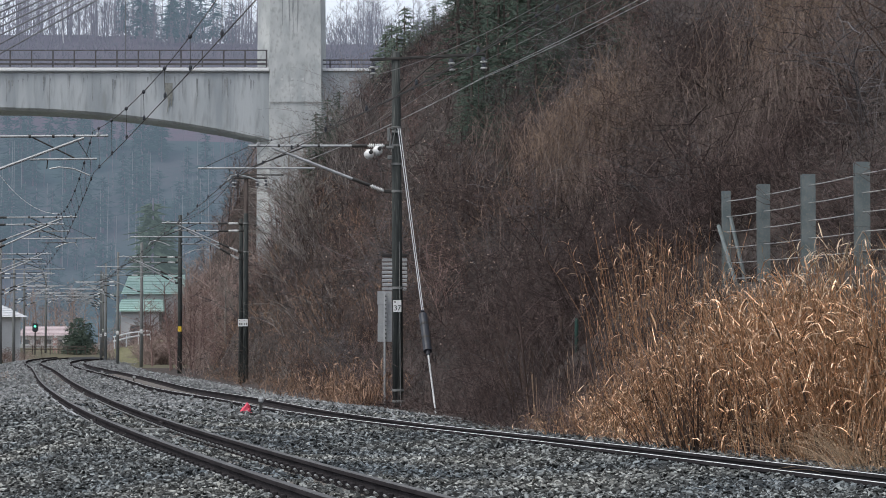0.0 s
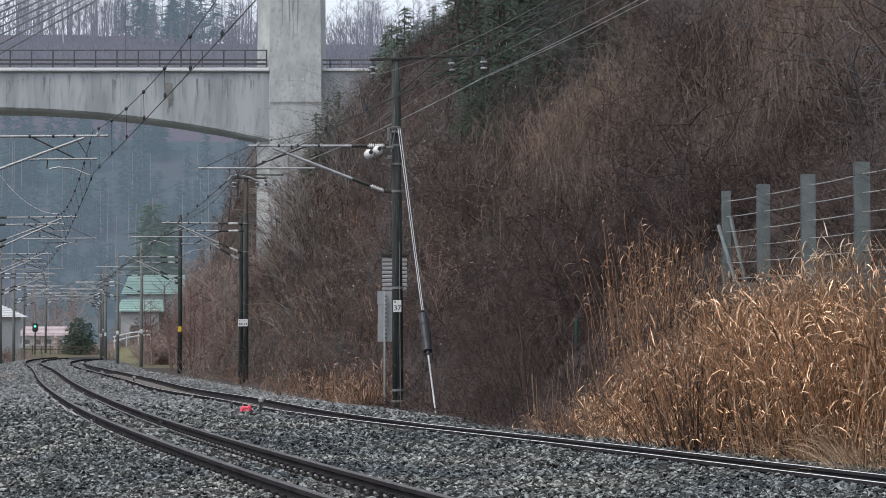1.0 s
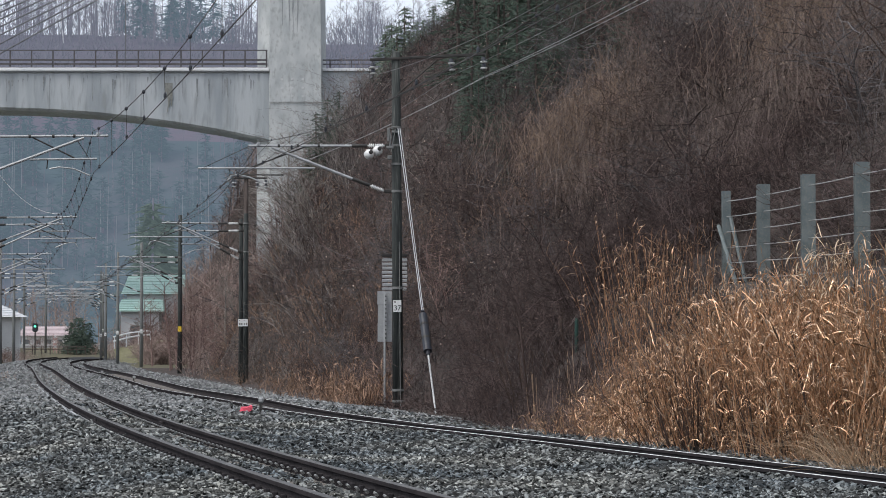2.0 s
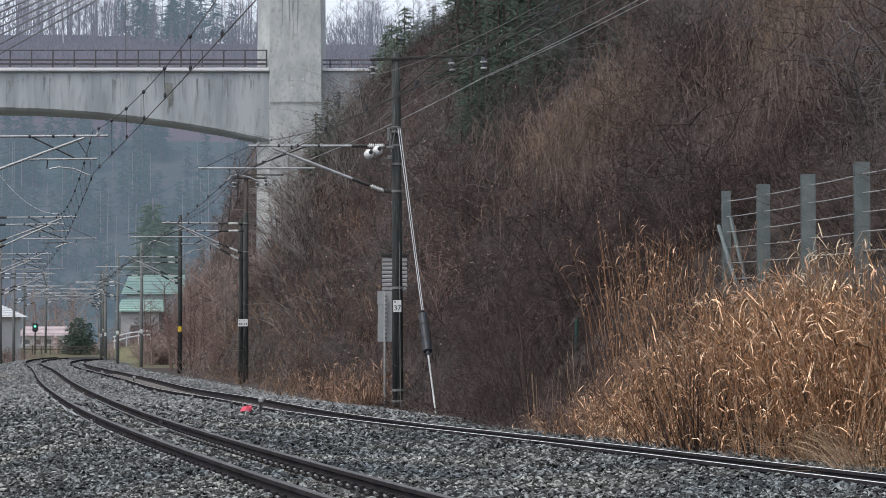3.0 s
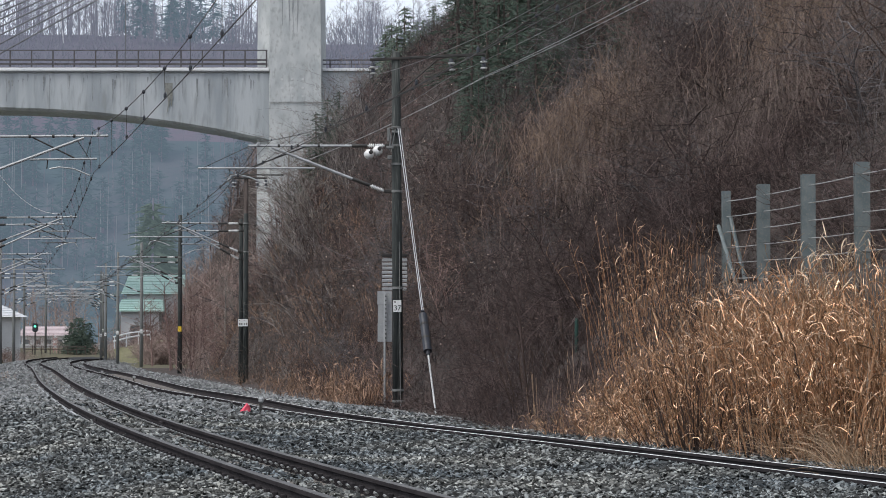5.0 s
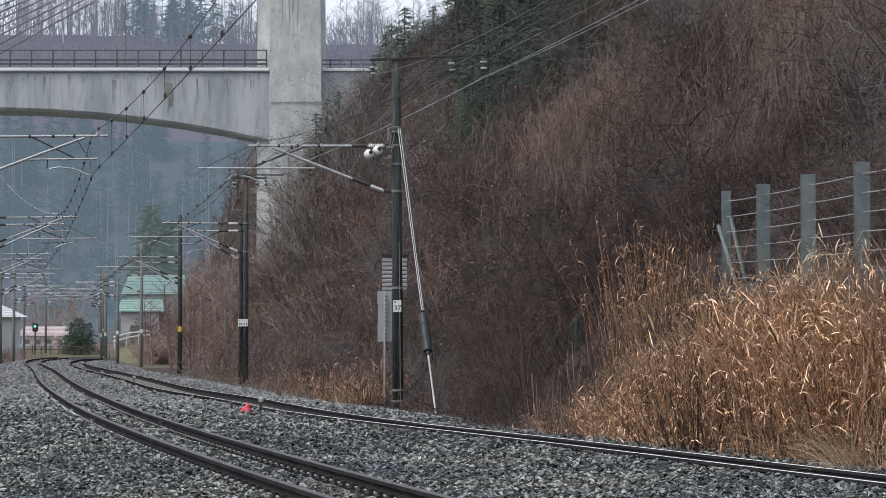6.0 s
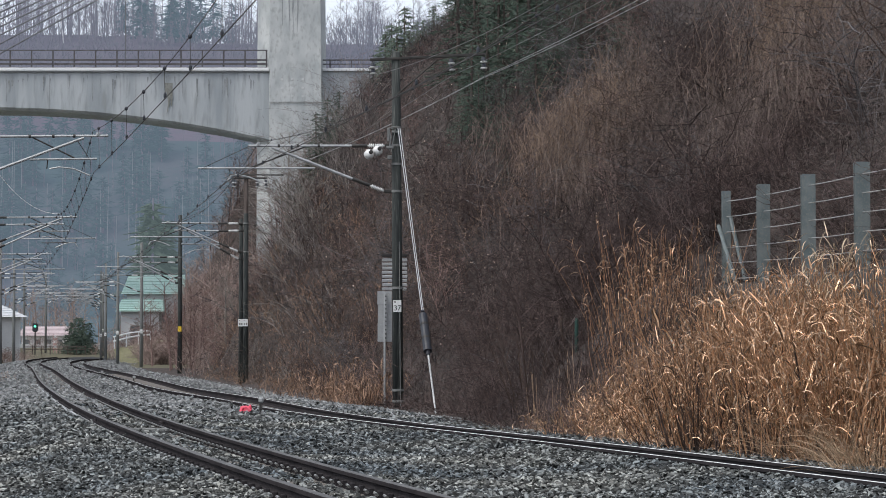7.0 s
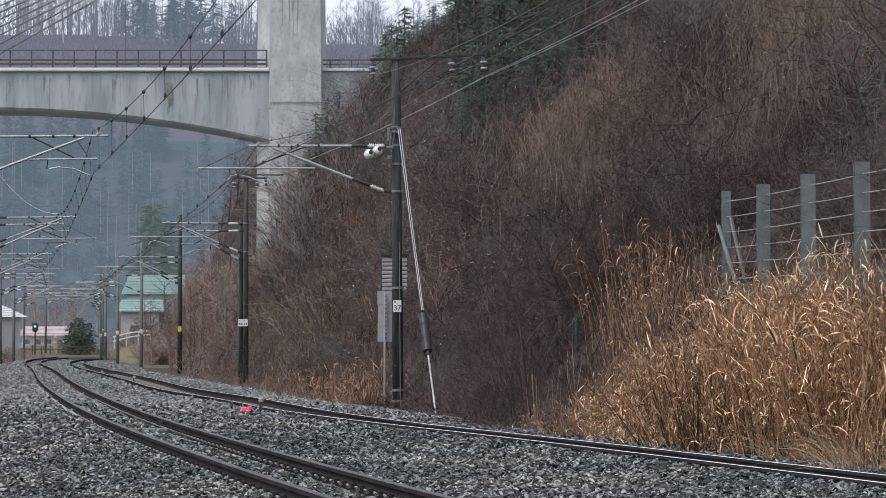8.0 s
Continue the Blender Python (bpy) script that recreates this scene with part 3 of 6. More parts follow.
def band(pole, h, r):
    return part("band", Build().lathe([(r, h - 0.03), (r + 0.015, h - 0.03), (r + 0.015, h + 0.03), (r, h + 0.03)], 14), M_POLE_GREY, pole, "grey steel band")


def plate(pole, h, w=0.21, t=0.3, material=None, bars=True):
    p = part("number_plate", Build().box((0, -0.155, h), (w, 0.012, t), ch=0.004), material or M_PLATE, pole, "small enamel number plate")
    if bars:
        part("marking", Build().box((-0.03, -0.164, h - 0.05), (w * 0.2, 0.006, t * 0.26)).box((0.05, -0.164, h - 0.05), (w * 0.2, 0.006, t * 0.26)).box((-0.05, -0.164, h + 0.1), (w * 0.16, 0.006, t * 0.1)), M_INK, p)
    return p


def crossarm(pole, h, x0, x1, hangs):
    arm = part("crossarm", Build().box(((x0 + x1) / 2, -0.1, h), (x1 - x0, 0.07, 0.07), ch=0.01), M_DARKSTEEL, pole)
    for x in hangs:
        st = part("insulator", Build().tube([(x, -0.1, h - 0.04), (x, -0.1, h - 0.46)], 0.014, 6), M_DARKSTEEL, arm, "hanging string of two bell insulators")
        for k in range(2):
            c = pose(x, -0.1, h - 0.12 - 0.16 * k)
            part("cap", Build().lathe([(0.02, 0.05), (0.05, 0.04), (0.055, -0.03), (0.1, -0.05)], 12, c), M_RUBBER, st, smooth=True)
            part("bell", Build().lathe([(0.05, -0.035), (0.09, -0.06), (0.095, -0.08), (0.06, -0.105), (0.02, -0.1)], 14, c), M_PORCELAIN, st, "white porcelain bell", True)
    return arm


def line_pole(x, y, z, turn, height=9.1, material=None, label="", arms=1, plain=False, mark=None, r=0.145, reach=3.5, pull=True):
    p = tagged(new("overhead_line_pole"), label, "utility pole", "overhead line poles")
    shaft(p, height, r, r * 0.75, material or M_POLE)
    for h in (5.5, 6.68):
        band(p, h, r * 0.88)
    for k in range(arms):
        bracket_arm(p, 6.68 - 0.3 * k, 0.25 * k, reach - 0.5 * k, low=5.5 - 0.3 * k, pull=pull if not k else not pull)
    if mark:
        plate(p, 2.55, material=mark, bars=mark is not M_YELLOW)
    p.matrix_basis = pose(x, y, z, 0, 0, turn)
    return p


NEAR = line_pole(-1.17, 67.9, -0.44, 0, reach=3.8, label="dark weathered concrete overhead line pole with a long bracket arm")
band(NEAR, 7.14, 0.117), band(NEAR, 0.4, 0.144), band(NEAR, 0.12, 0.146), band(NEAR, 6.2, 0.122), band(NEAR, 3.02, 0.134)
crossarm(NEAR, 8.91, -0.67, 2.31, (-0.6, 1.42, 2.25)).matrix_basis = Matrix.Translation((0, 0, 8.91)) @ Matrix.Rotation(radians(-2.4), 4, "Y") @ Matrix.Translation((0, 0, -8.91))
NEAR.matrix_basis = pose(-1.15, 67.9, -0.44, 0, -0.4, 0)
part("arm_brace", Build().tube([(0.05, -0.12, 8.0), (1.08, -0.1, 8.88)], 0.02, 5), M_DARKSTEEL, NEAR)
P37 = plate(NEAR, 2.55, bars=False)
txt = bpy.data.curves.new("numerals", "FONT")
txt.body, txt.size, txt.align_x, txt.extrude = "37", 0.19, "CENTER", 0.002
tob = new("numerals", txt)
bpy.context.view_layer.update()
tme = bpy.data.meshes.new_from_object(tob)
bpy.data.objects.remove(tob)
tme.materials.clear()
tme.materials.append(M_INK)
tob = new("numerals", tme)
tob.parent, tob.matrix_basis = P37, pose(0, -0.164, 2.44, 90, 0, 0)
part("small_mark", Build().box((-0.06, -0.164, 2.655), (0.03, 0.005, 0.04)), M_INK, P37)
part("conduit", Build().tube([(0.06, -0.15, -0.1), (0.062, -0.14, 2.3), (0.06, -0.13, 4.2)], 0.012, 6), M_POLE_GREY, NEAR, "thin grey conduit")
for bx, bh in ((-0.7, 6.44), (-0.48, 6.53)):
    ball = part("strain_insulator", Build().lathe([(0.02, -0.12), (0.09, -0.1), (0.13, -0.04), (0.115, 0.0), (0.13, 0.04), (0.09, 0.1), (0.02, 0.12)], 14, pose(bx, -0.2, bh, 68, 0, 25)), M_PORCELAIN, NEAR, "round white porcelain strain insulator", True)
    part("cap", Build().lathe([(0.05, 0), (0.05, 0.05), (0.03, 0.06)], 10, pose(bx, -0.2, bh, 68, 0, 25) @ pose(0, 0, 0.11)), M_DARKSTEEL, ball)
part("stay_bracket", Build().tube([(-0.18, -0.14, 6.55), (-0.14, -0.16, 6.9), (-0.2, -0.15, 7.12), (0.02, -0.17, 7.16)], 0.02, 6).tube([(-0.13, -0.2, 6.5), (-0.02, -0.2, 7.1)], 0.015, 6), M_POLE_GREY, NEAR, "bent grey steel stay bracket")

for bx, by, bz, sx, sy, sz in ((-0.2, -0.12, 6.95, 0.07, 0.1, 0.34), (-0.16, -0.18, 6.62, 0.2, 0.06, 0.07), (-0.17, -0.16, 6.36, 0.12, 0.12, 0.1), (0.0, -0.16, 7.02, 0.24, 0.06, 0.06)):
    part("fitting", Build().box((bx, by, bz), (sx, sy, sz), ch=0.015), M_POLE_GREY, NEAR, "small grey steel fitting")
part("lead", Build().tube([(-0.55, -0.2, 6.66), (-0.62, -0.24, 6.85), (-0.4, -0.22, 7.0), (-0.2, -0.2, 7.05)], 0.008, 5), M_DARKSTEEL, NEAR)
STAY = tagged(new("guy_stay"), "steel guy stay with a black guard and pale ground rod", "guy wire")
S0, S1 = Vector((-1.13, 67.6, 6.66)), Vector((-0.16, 62.0, -0.55))
sd = (S1 - S0)
for k, off in enumerate((-0.022, 0.03)):
    part("stay_wire", Build().tube([S0 + Vector((off, 0, 0)), S0 + sd * 0.66 + Vector((off * 0.7, 0, 0))], 0.011, 6), M_WIRE_BRIGHT, STAY, "bright twisted steel strand")
part("guard", Build().tube([S0 + sd * t for t in (0.655, 0.66)], 0.05, 12).tube([S0 + sd * t for t in (0.668, 0.671, 0.785, 0.79)], 0.103, 14).tube([S0 + sd * t for t in (0.786, 0.802)], 0.05, 12), M_RUBBER, STAY, "black rubber stay guard")
for t in (0.7, 0.745):
    part("clamp", Build().tube([S0 + sd * t, S0 + sd * (t + 0.006)], 0.109, 14), M_DARKSTEEL, STAY)
part("ground_rod", Build().tube([S0 + sd * 0.795, S0 + sd * 1.0], 0.024, 8), M_GALV, STAY, "pale steel anchor rod")

SIGN = tagged(new("trackside_sign"), "grey trackside sign seen from the back on a post", "sign")
part("post", Build().tube([(0, 0, -0.2), (0, 0, 3.0)], 0.03, 8), M_GALV, SIGN, "slim galvanised post")
STRIP = part("rail_strip", Build().box((0.03, -0.06, 2.35), (0.06, 0.03, 1.3), ch=0.01), M_SIGNBACK, SIGN)
for k in range(11):
    part("bolt", Build().box((0.03, -0.08, 1.8 + 0.11 * k), (0.03, 0.012, 0.04)), M_DARKSTEEL, STRIP)
part("panel", Build().box((0, 0.02, 1.93), (0.38, 0.02, 0.46), ch=0.004), M_SIGNBACK, SIGN)
part("panel", Build().box((0.01, 0.03, 2.42), (0.37, 0.02, 0.55), ch=0.004), M_SIGNBACK, SIGN)
part("panel", Build().box((-0.005, 0.02, 2.86), (0.38, 0.02, 0.35), ch=0.004), M_SIGNBACK, SIGN)
for k in range(8):
    part("slat", Build().box((0.25 + 0.012 * (k % 2), 0.12, 3.1 + 0.11 * k), (0.66, 0.03, 0.075), pose(0, 0, 0, 14, 0, 0), ch=0.01), M_HOUSEWALL, SIGN, "pale louvre slat")
part("cap", Build().box((0.25, 0.12, 3.99), (0.68, 0.1, 0.07), ch=0.01), M_DARKSTEEL, SIGN)
SIGN.matrix_basis = pose(-1.54, 70.0, -0.5)

# beyond 200 m the poles' lighter grey has haze put into the colour
FAR_POLES = [
    (-8.2, 110.0, -0.5, 0, M_POLE, 2, M_PLATE), (-15.1, 152.0, -0.5, 0, M_POLE, 2, M_YELLOW), (-22.2, 195.0, -0.4, 0, M_POLE_GREY, 1, M_PLATE),
    (-26.4, 215.0, -0.4, -4, M_POLE_GREY, 2, M_PLATE), (-31.2, 245.0, -0.4, -6, M_POLE_GREY, 1, M_PLATE), (-34.6, 268.0, -0.4, -8, M_POLE_GREY, 2, M_PLATE), (-38.5, 300.0, 0.3, -10, M_POLE_GREY, 2, M_PLATE),
    (-12.3, 65.5, -0.4, 180, M_POLE, 1, None), (-18.8, 107.0, -0.4, 180, M_POLE, 2, None), (-26.2, 150.0, -0.4, 180, M_POLE, 2, None), (-32.6, 195.0, -0.3, 180, M_POLE_GREY, 2, M_PLATE),
    (-38.4, 237.0, -0.3, 176, M_POLE_GREY, 2, M_PLATE), (-43.5, 275.0, -0.2, 170, M_POLE_GREY, 1, None), (-46.5, 310.0, 0.6, 160, M_POLE_GREY, 1, None)]
for x, y, z, turn, m, arms, mark in FAR_POLES:
    line_pole(x, y, z, turn, height=7.1 if y == 110 else 9.1, material=m, arms=arms, mark=mark, reach=4.0 if turn > 90 else 3.5, pull=turn < 90, r=0.115 if y == 110 else 0.14, label="grey concrete overhead line pole with bracket arms" if m is M_POLE_GREY else "dark concrete overhead line pole with bracket arms")


line_pole(-8.44, 110.6, -0.5, 0, height=6.9, material=M_POLE, arms=0, mark=M_PLATE, label="dark second pole standing against its neighbour", r=0.105)
WOOD = line_pole(-8.42, 113.0, -0.5, 0, height=9.0, material=M_BARK, arms=0, label="slim brown wooden pole behind the line poles", r=0.13)
crossarm(WOOD, 8.75, -0.6, 0.9, (-0.5, 0.5, 0.85))


# ---- overhead wires ----
def wire(name, pts, r, material, label):
    return tagged(part(name, Build().tube(pts, r, 5), material), label, "wire")


def catenary(rows, drop, contact_rows, bead=1.0):
    """A messenger wire with droppers down to the contact wire."""
    for (p, q), (c, d) in zip(zip(rows, rows[1:]), zip(contact_rows, contact_rows[1:])):
        mw = sag(p, q, drop, 18)
        t = tagged(part("messenger_wire", Build().tube(mw, 0.0085, 5), M_WIRE), "dark sagging messenger wire with dropper clamps", "wire")
        cw = sag(c, d, 0.05, 6)
        tagged(part("contact_wire", Build().tube(cw, 0.009, 5), M_WIRE), "dark taut contact wire over the track", "wire")
        c, d = Vector(c), Vector(d)
        for k in range(1, 18, 2):
            a = mw[k]
            e = c.lerp(d, k / 18)
            dr = part("dropper", Build().tube([a, e], 0.005, 4), M_WIRE, t)
            part("clamp", Build().lathe([(0.012, -0.04), (0.034, -0.015), (0.034, 0.015), (0.012, 0.04)], 8, Matrix.Translation(a) @ Matrix.Scale(bead, 4)), M_RUBBER, dr)
            part("clip", Build().lathe([(0.008, -0.05), (0.026, -0.02), (0.026, 0.03), (0.008, 0.06)], 6, Matrix.Translation(e)), M_RUBBER, dr)


catenary([(3.66, 26, 6.35), (-4.72, 67.9, 6.34), (-11.4, 110, 6.3), (-18.1, 152, 6.3), (-24.9, 195, 6.4)], 0.68,
         [(2.83, 26, 5.3), (-5.55, 67.9, 5.32), (-12.2, 110, 5.25), (-18.9, 152, 5.25), (-25.6, 195, 5.35)], 0.65)
catenary([(-0.87, 25, 6.4), (-8.68, 65.5, 6.42), (-15.6, 107, 6.4), (-23.0, 150, 6.4), (-29.4, 195, 6.5)], 0.56,
         [(-0.87, 25, 5.38), (-8.66, 65.5, 5.38), (-15.3, 107, 5.35), (-22.7, 150, 5.35), (-29.2, 195, 5.45)])
FEEDERS = [((9.4, 24, 9.0), (1.08, 67.8, 8.02), (-6.3, 110, 8.6), 0.36, M_WIRE_BRIGHT), ((9.7, 24, 8.75), (1.05, 67.8, 7.98), (-6.4, 110, 8.55), 0.31, M_WIRE_BRIGHT),
           ((8.6, 24, 8.6), (0.25, 67.8, 8.04), (-7.0, 110, 8.1), 0.3, M_WIRE_GREY), ((6.5, 24, 8.3), (-1.77, 67.8, 8.04), (-9.0, 110, 8.1), 0.75, M_WIRE_GREY)]
for p, q, r, drop, m in FEEDERS:
    wire("feeder_wire", sag(p, q, drop), 0.0054, m, "thin aluminium feeder wire strung from pole to pole")
    wire("feeder_wire", sag(q, r, 0.15), 0.0054, m, "thin aluminium feeder wire strung from pole to pole")


wire("jumper_wire", sag((-18.2, 107, 8.35), (-15.5, 107, 6.42), 0.5, 10), 0.013, M_WIRE_BRIGHT, "pale slack jumper wire hanging to a bracket arm")
wire("jumper_wire", sag((-1.8, 67.8, 8.0), (-3.2, 67.88, 6.28), 0.06, 6), 0.008, M_WIRE, "dark jumper wire from a bell insulator to the bracket arm")


# ---- the road bridge across the valley ----
def stain(x, y, z, h, w, r):
    """A thin run of dirty water that narrows and wanders as it goes down."""
    rows, b = [(0, 1.0), (0.3, 0.9), (0.65, 0.55), (1, 0.12)], Build()
    vs = []
    for f, k in rows:
        c = x + r.uniform(-0.5, 0.5) * w * f
        vs += [(c - w * k / 2, y, z - h * f), (c + w * k / 2, y, z - h * f)]
    vs += [(a, q + 0.03, c) for a, q, c in vs]
    fs = [(2 * i, 2 * i + 2, 2 * i + 3, 2 * i + 1) for i in range(3)] + [(2 * i, 2 * i + 8, 2 * i + 10, 2 * i + 2) for i in range(3)] + [(2 * i + 1, 2 * i + 3, 2 * i + 11, 2 * i + 9) for i in range(3)]
    return b.add(vs, fs)


def bridge():
    t = tagged(new("road_bridge"), "grey concrete cable-stayed road bridge spanning the valley", "bridge")
    xs = [-130 + 4 * k for k in range(44)]

    def soffit(x):
        d = (x + 44.5) / 26.5
        return 24.3 - 2.9 * min(1.35, d * d) if x < -12 else 21.3 + min(2.9, 0.1 * (x + 12))
    b = Build()
    vs = []
    for x in xs:
        z = soffit(x)
        vs += [(x, 257, 27.9), (x, 257, z + 0.25), (x, 257.3, z), (x, 263.5, z), (x, 263.8, z + 0.25), (x, 263.8, 27.9)]
    fs = [(6 * i + k, 6 * i + (k + 1) % 6, 6 * i + 6 + (k + 1) % 6, 6 * i + 6 + k) for i in range(len(xs) - 1) for k in range(6)] + [tuple(range(6)), tuple(range(6 * len(xs) - 1, 6 * len(xs) - 7, -1))]
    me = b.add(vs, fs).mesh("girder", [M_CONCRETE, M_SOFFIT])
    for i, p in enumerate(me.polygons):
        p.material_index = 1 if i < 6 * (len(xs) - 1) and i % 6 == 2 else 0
    g = new("girder", me)
    g.parent = t
    tagged(g, "haunched grey concrete girder with dark water streaks")
    for k in range(60):
        x = -64 + 47 * rng.random()
        h = rng.uniform(0.3, 2.9) * rng.random() + 0.2
        part("water_streak", stain(x + 0.8, 256.99 - 0.004 * (k % 16), 27.75 - rng.random() * 0.6, h, rng.choice((0.06, 0.08, 0.1, 0.14, 0.2)), rng), M_STREAK, g)
    for k in range(16):
        part("joint", Build().box((-21.5 - 4.2 * k, 256.99, 26.4), (0.05, 0.02, 2.6)), M_STREAK, g)
    for x, h, w, y in ((-26.75, 3.0, 0.14, 256.9), (-26.5, 2.3, 0.17, 256.905), (-27.0, 1.6, 0.1, 256.91)):
        part("moss_streak", stain(x, y, 26.9, h, 2.2 * w, rng), M_MOSS, g, "grey-green mossy streak")
    part("coping", Build().box((-73.46, 256.95, 28.22), (113.1, 0.5, 0.32), ch=0.04), M_COPING, t, "pale concrete coping along the deck edge")
    part("coping", Build().box((6, 257.05, 28.2), (36, 0.5, 0.3), ch=0.04), M_COPING, t, "pale concrete coping along the deck edge")
    part("drip_edge", Build().box((-73.46, 256.98, 27.98), (113.1, 0.3, 0.12)), M_STREAK, t)
    part("deck", Build().box((-45, 260.5, 28.05), (168, 6.8, 0.3)), M_CONCRETE, t)
    rl = part("railing", Build().box((-73.5, 257, 30.1), (112.8, 0.1, 0.1)).box((-73.5, 257, 29.15), (112.8, 0.12, 0.16)).box((-73.5, 257, 28.75), (112.8, 0.12, 0.2)).box((-73.5, 257, 28.42), (112.8, 0.1, 0.08)), M_RAILING, t, "dark brown steel railing")
    for k in range(34):
        part("railing_post", Build().box((-17.2 - 2.08 * k, 257.06, 29.2), (0.14, 0.14, 1.75), ch=0.02), M_RAILING, rl)
    far = part("railing", Build().box((6, 257.1, 29.15), (36, 0.1, 0.12)).box((6, 257.1, 28.75), (36, 0.1, 0.1)), M_RAILING, t, "dark brown steel railing")
    for k in range(9):
        part("railing_post", Build().box((-11 + 2.08 * k, 257.15, 28.75), (0.13, 0.13, 0.9)), M_RAILING, far)
    # pylon: a front block with a set-back shoulder, tapering upward
    py = Build()
    low = [(-18.25, 258.2), (-17.0, 257.45), (-16.82, 255.4), (-11.55, 255.4), (-11.2, 259.5), (-18.25, 262)]
    top = [(-18.1, 258.2), (-16.9, 257.45), (-16.72, 255.6), (-12.0, 255.6), (-11.7, 259.5), (-18.1, 262)]
    py.add([(x, y, -1) for x, y in low] + [(x, y, 48) for x, y in top], [(5, 4, 3, 2, 1, 0), (6, 7, 8, 9, 10, 11)] + [(i, (i + 1) % 6, 6 + (i + 1) % 6, 6 + i) for i in range(6)])
    pyl = part("pylon", py, M_PYLON, t, "tall tapered concrete pylon with patched squares")
    for k in range(9):
        part("patch", Build().box((-15.6 + 1.02 * (k % 3), 255.495, 27.1 - 0.82 * (k // 3)), (0.24, 0.03, 0.22), ch=0.01), M_PATCH, pyl)
    for k in range(9):
        h = rng.uniform(2, 6)
        part("water_streak", stain(-15.6 + 2.4 * rng.random(), 255.54 - 0.004 * k, 38.0, h + 1.5, rng.uniform(0.07, 0.16), rng), M_STREAK, pyl)
    for z in (24.9, 10.5):
        part("joint", Build().box((-14.2, 255.43, z), (5.2, 0.06, 0.06)), M_STREAK, pyl)
    for k in range(7):
        part("stay_cable", Build().tube([(-46.0 - 1.95 * k, 258, 28.4), (-15, 258, 45.6 + 0.2 * k)], 0.085, 6), M_CABLE, t, "grey inclined stay cable")
    part("lamp_mast", Build().tube([(-31.1, 258.5, 28), (-31.1, 258.5, 38)], 0.07, 6), M_CABLE, t)
    t.location = (0, 0, -0.25)
    return t


bridge()


# ---- rockfall fence on its wall ----
def fence():
    wall = Build().prism([(-0.25, -0.6), (0.3, -0.6), (0.3, 2.1), (-0.2, 2.1)], 0, 22)
    tagged(part("retaining_wall", wall, M_WALL, m=pose(4.78, 46.0, 0, 0, 0, 180 + 5)), "low dark concrete retaining wall below the fence", "wall", kind="structure")
    tagged(part("wall_end", Build().box((4.82, 45.75, 0.75), (0.95, 0.3, 2.7), ch=0.02), M_WALL), "square end block of the retaining wall", "wall", kind="structure")
    t = tagged(new("rockfall_fence"), "galvanised rockfall fence with steel posts and wire ropes", "fence")
    spots = [(4.84, 45.2), (5.16, 42.6), (5.44, 39.4), (5.72, 36.1), (6.0, 32.8), (6.28, 29.5)]
    for i, (x, y) in enumerate(spots):
        b = Build()
        w = 0.2 if i else 0.14
        top = 3.74 - 0.045 * i
        b.box((x, y - 0.08, (2.1 + top) / 2), (w, 0.016, top - 2.1)).box((x, y + 0.08, (2.1 + top) / 2), (w, 0.016, top - 2.1)).box((x, y, (2.1 + top) / 2), (0.014, 0.15, top - 2.104))
        b.box((x, y, 2.112), (0.26, 0.26, 0.02))
        part("post", b, M_FENCE, t, "grey-green galvanised steel post")
    for a, b2 in (((4.72, 45.3, 3.15), (4.92, 44.2, 2.05)), ((4.9, 45.1, 3.3), (5.12, 44.6, 2.08))):
        part("strut", Build().tube([a, b2], 0.035, 6), M_FENCE, t)
    for k in range(6):
        z = 2.25 + 0.262 * k
        pts = []
        for i, ((x0, y0), (x1, y1)) in enumerate(zip(spots, spots[1:])):
            pts += sag((x0, y0 - 0.1, z - 0.04 * i), (x1, y1 - 0.1, z - 0.04 * (i + 1)), 0.012, 5)[:-1]
        pts.append((spots[-1][0], spots[-1][1] - 0.1, z - 0.2))
        part("wire_rope", Build().tube(pts, 0.0078, 5), M_FENCE_WIRE, t, "pale twisted wire rope")
    tagged(part("white_tag", Build().box((4.42, 45.585, 1.83), (0.16, 0.02, 0.11), pose(0, 0, 0, 0, 8, 0)), M_PLATE), "small white tag on the retaining wall", "sign")
    for x, y, z, h in ((2.4, 47.6, 0.15, 1.4), (4.05, 45.4, 0.4, 1.25)):
        tagged(part("marker_stake", Build().lathe([(0.035, 0), (0.035, h), (0.02, h + 0.04)], 8, pose(x, y, z)), M_GREENPOST), "dull green plastic marker stake in the brush", "stake")


fence()


# ---- small things beside the tracks ----
def peg(x, y, z, h=0.32):
    t = tagged(new("marker_peg"), "short concrete marker peg standing in the ballast", "marker post", "marker pegs")
    part("stem", Build().box((0, 0, h / 2 - 0.1), (0.045, 0.045, h), ch=0.008), M_DARKSTEEL, t)
    part("head", Build().box((0.01, 0, h - 0.08), (0.1, 0.08, 0.1), ch=0.02), M_SIGNBACK, t, "pale grey concrete head")
    t.matrix_basis = pose(x, y, z)


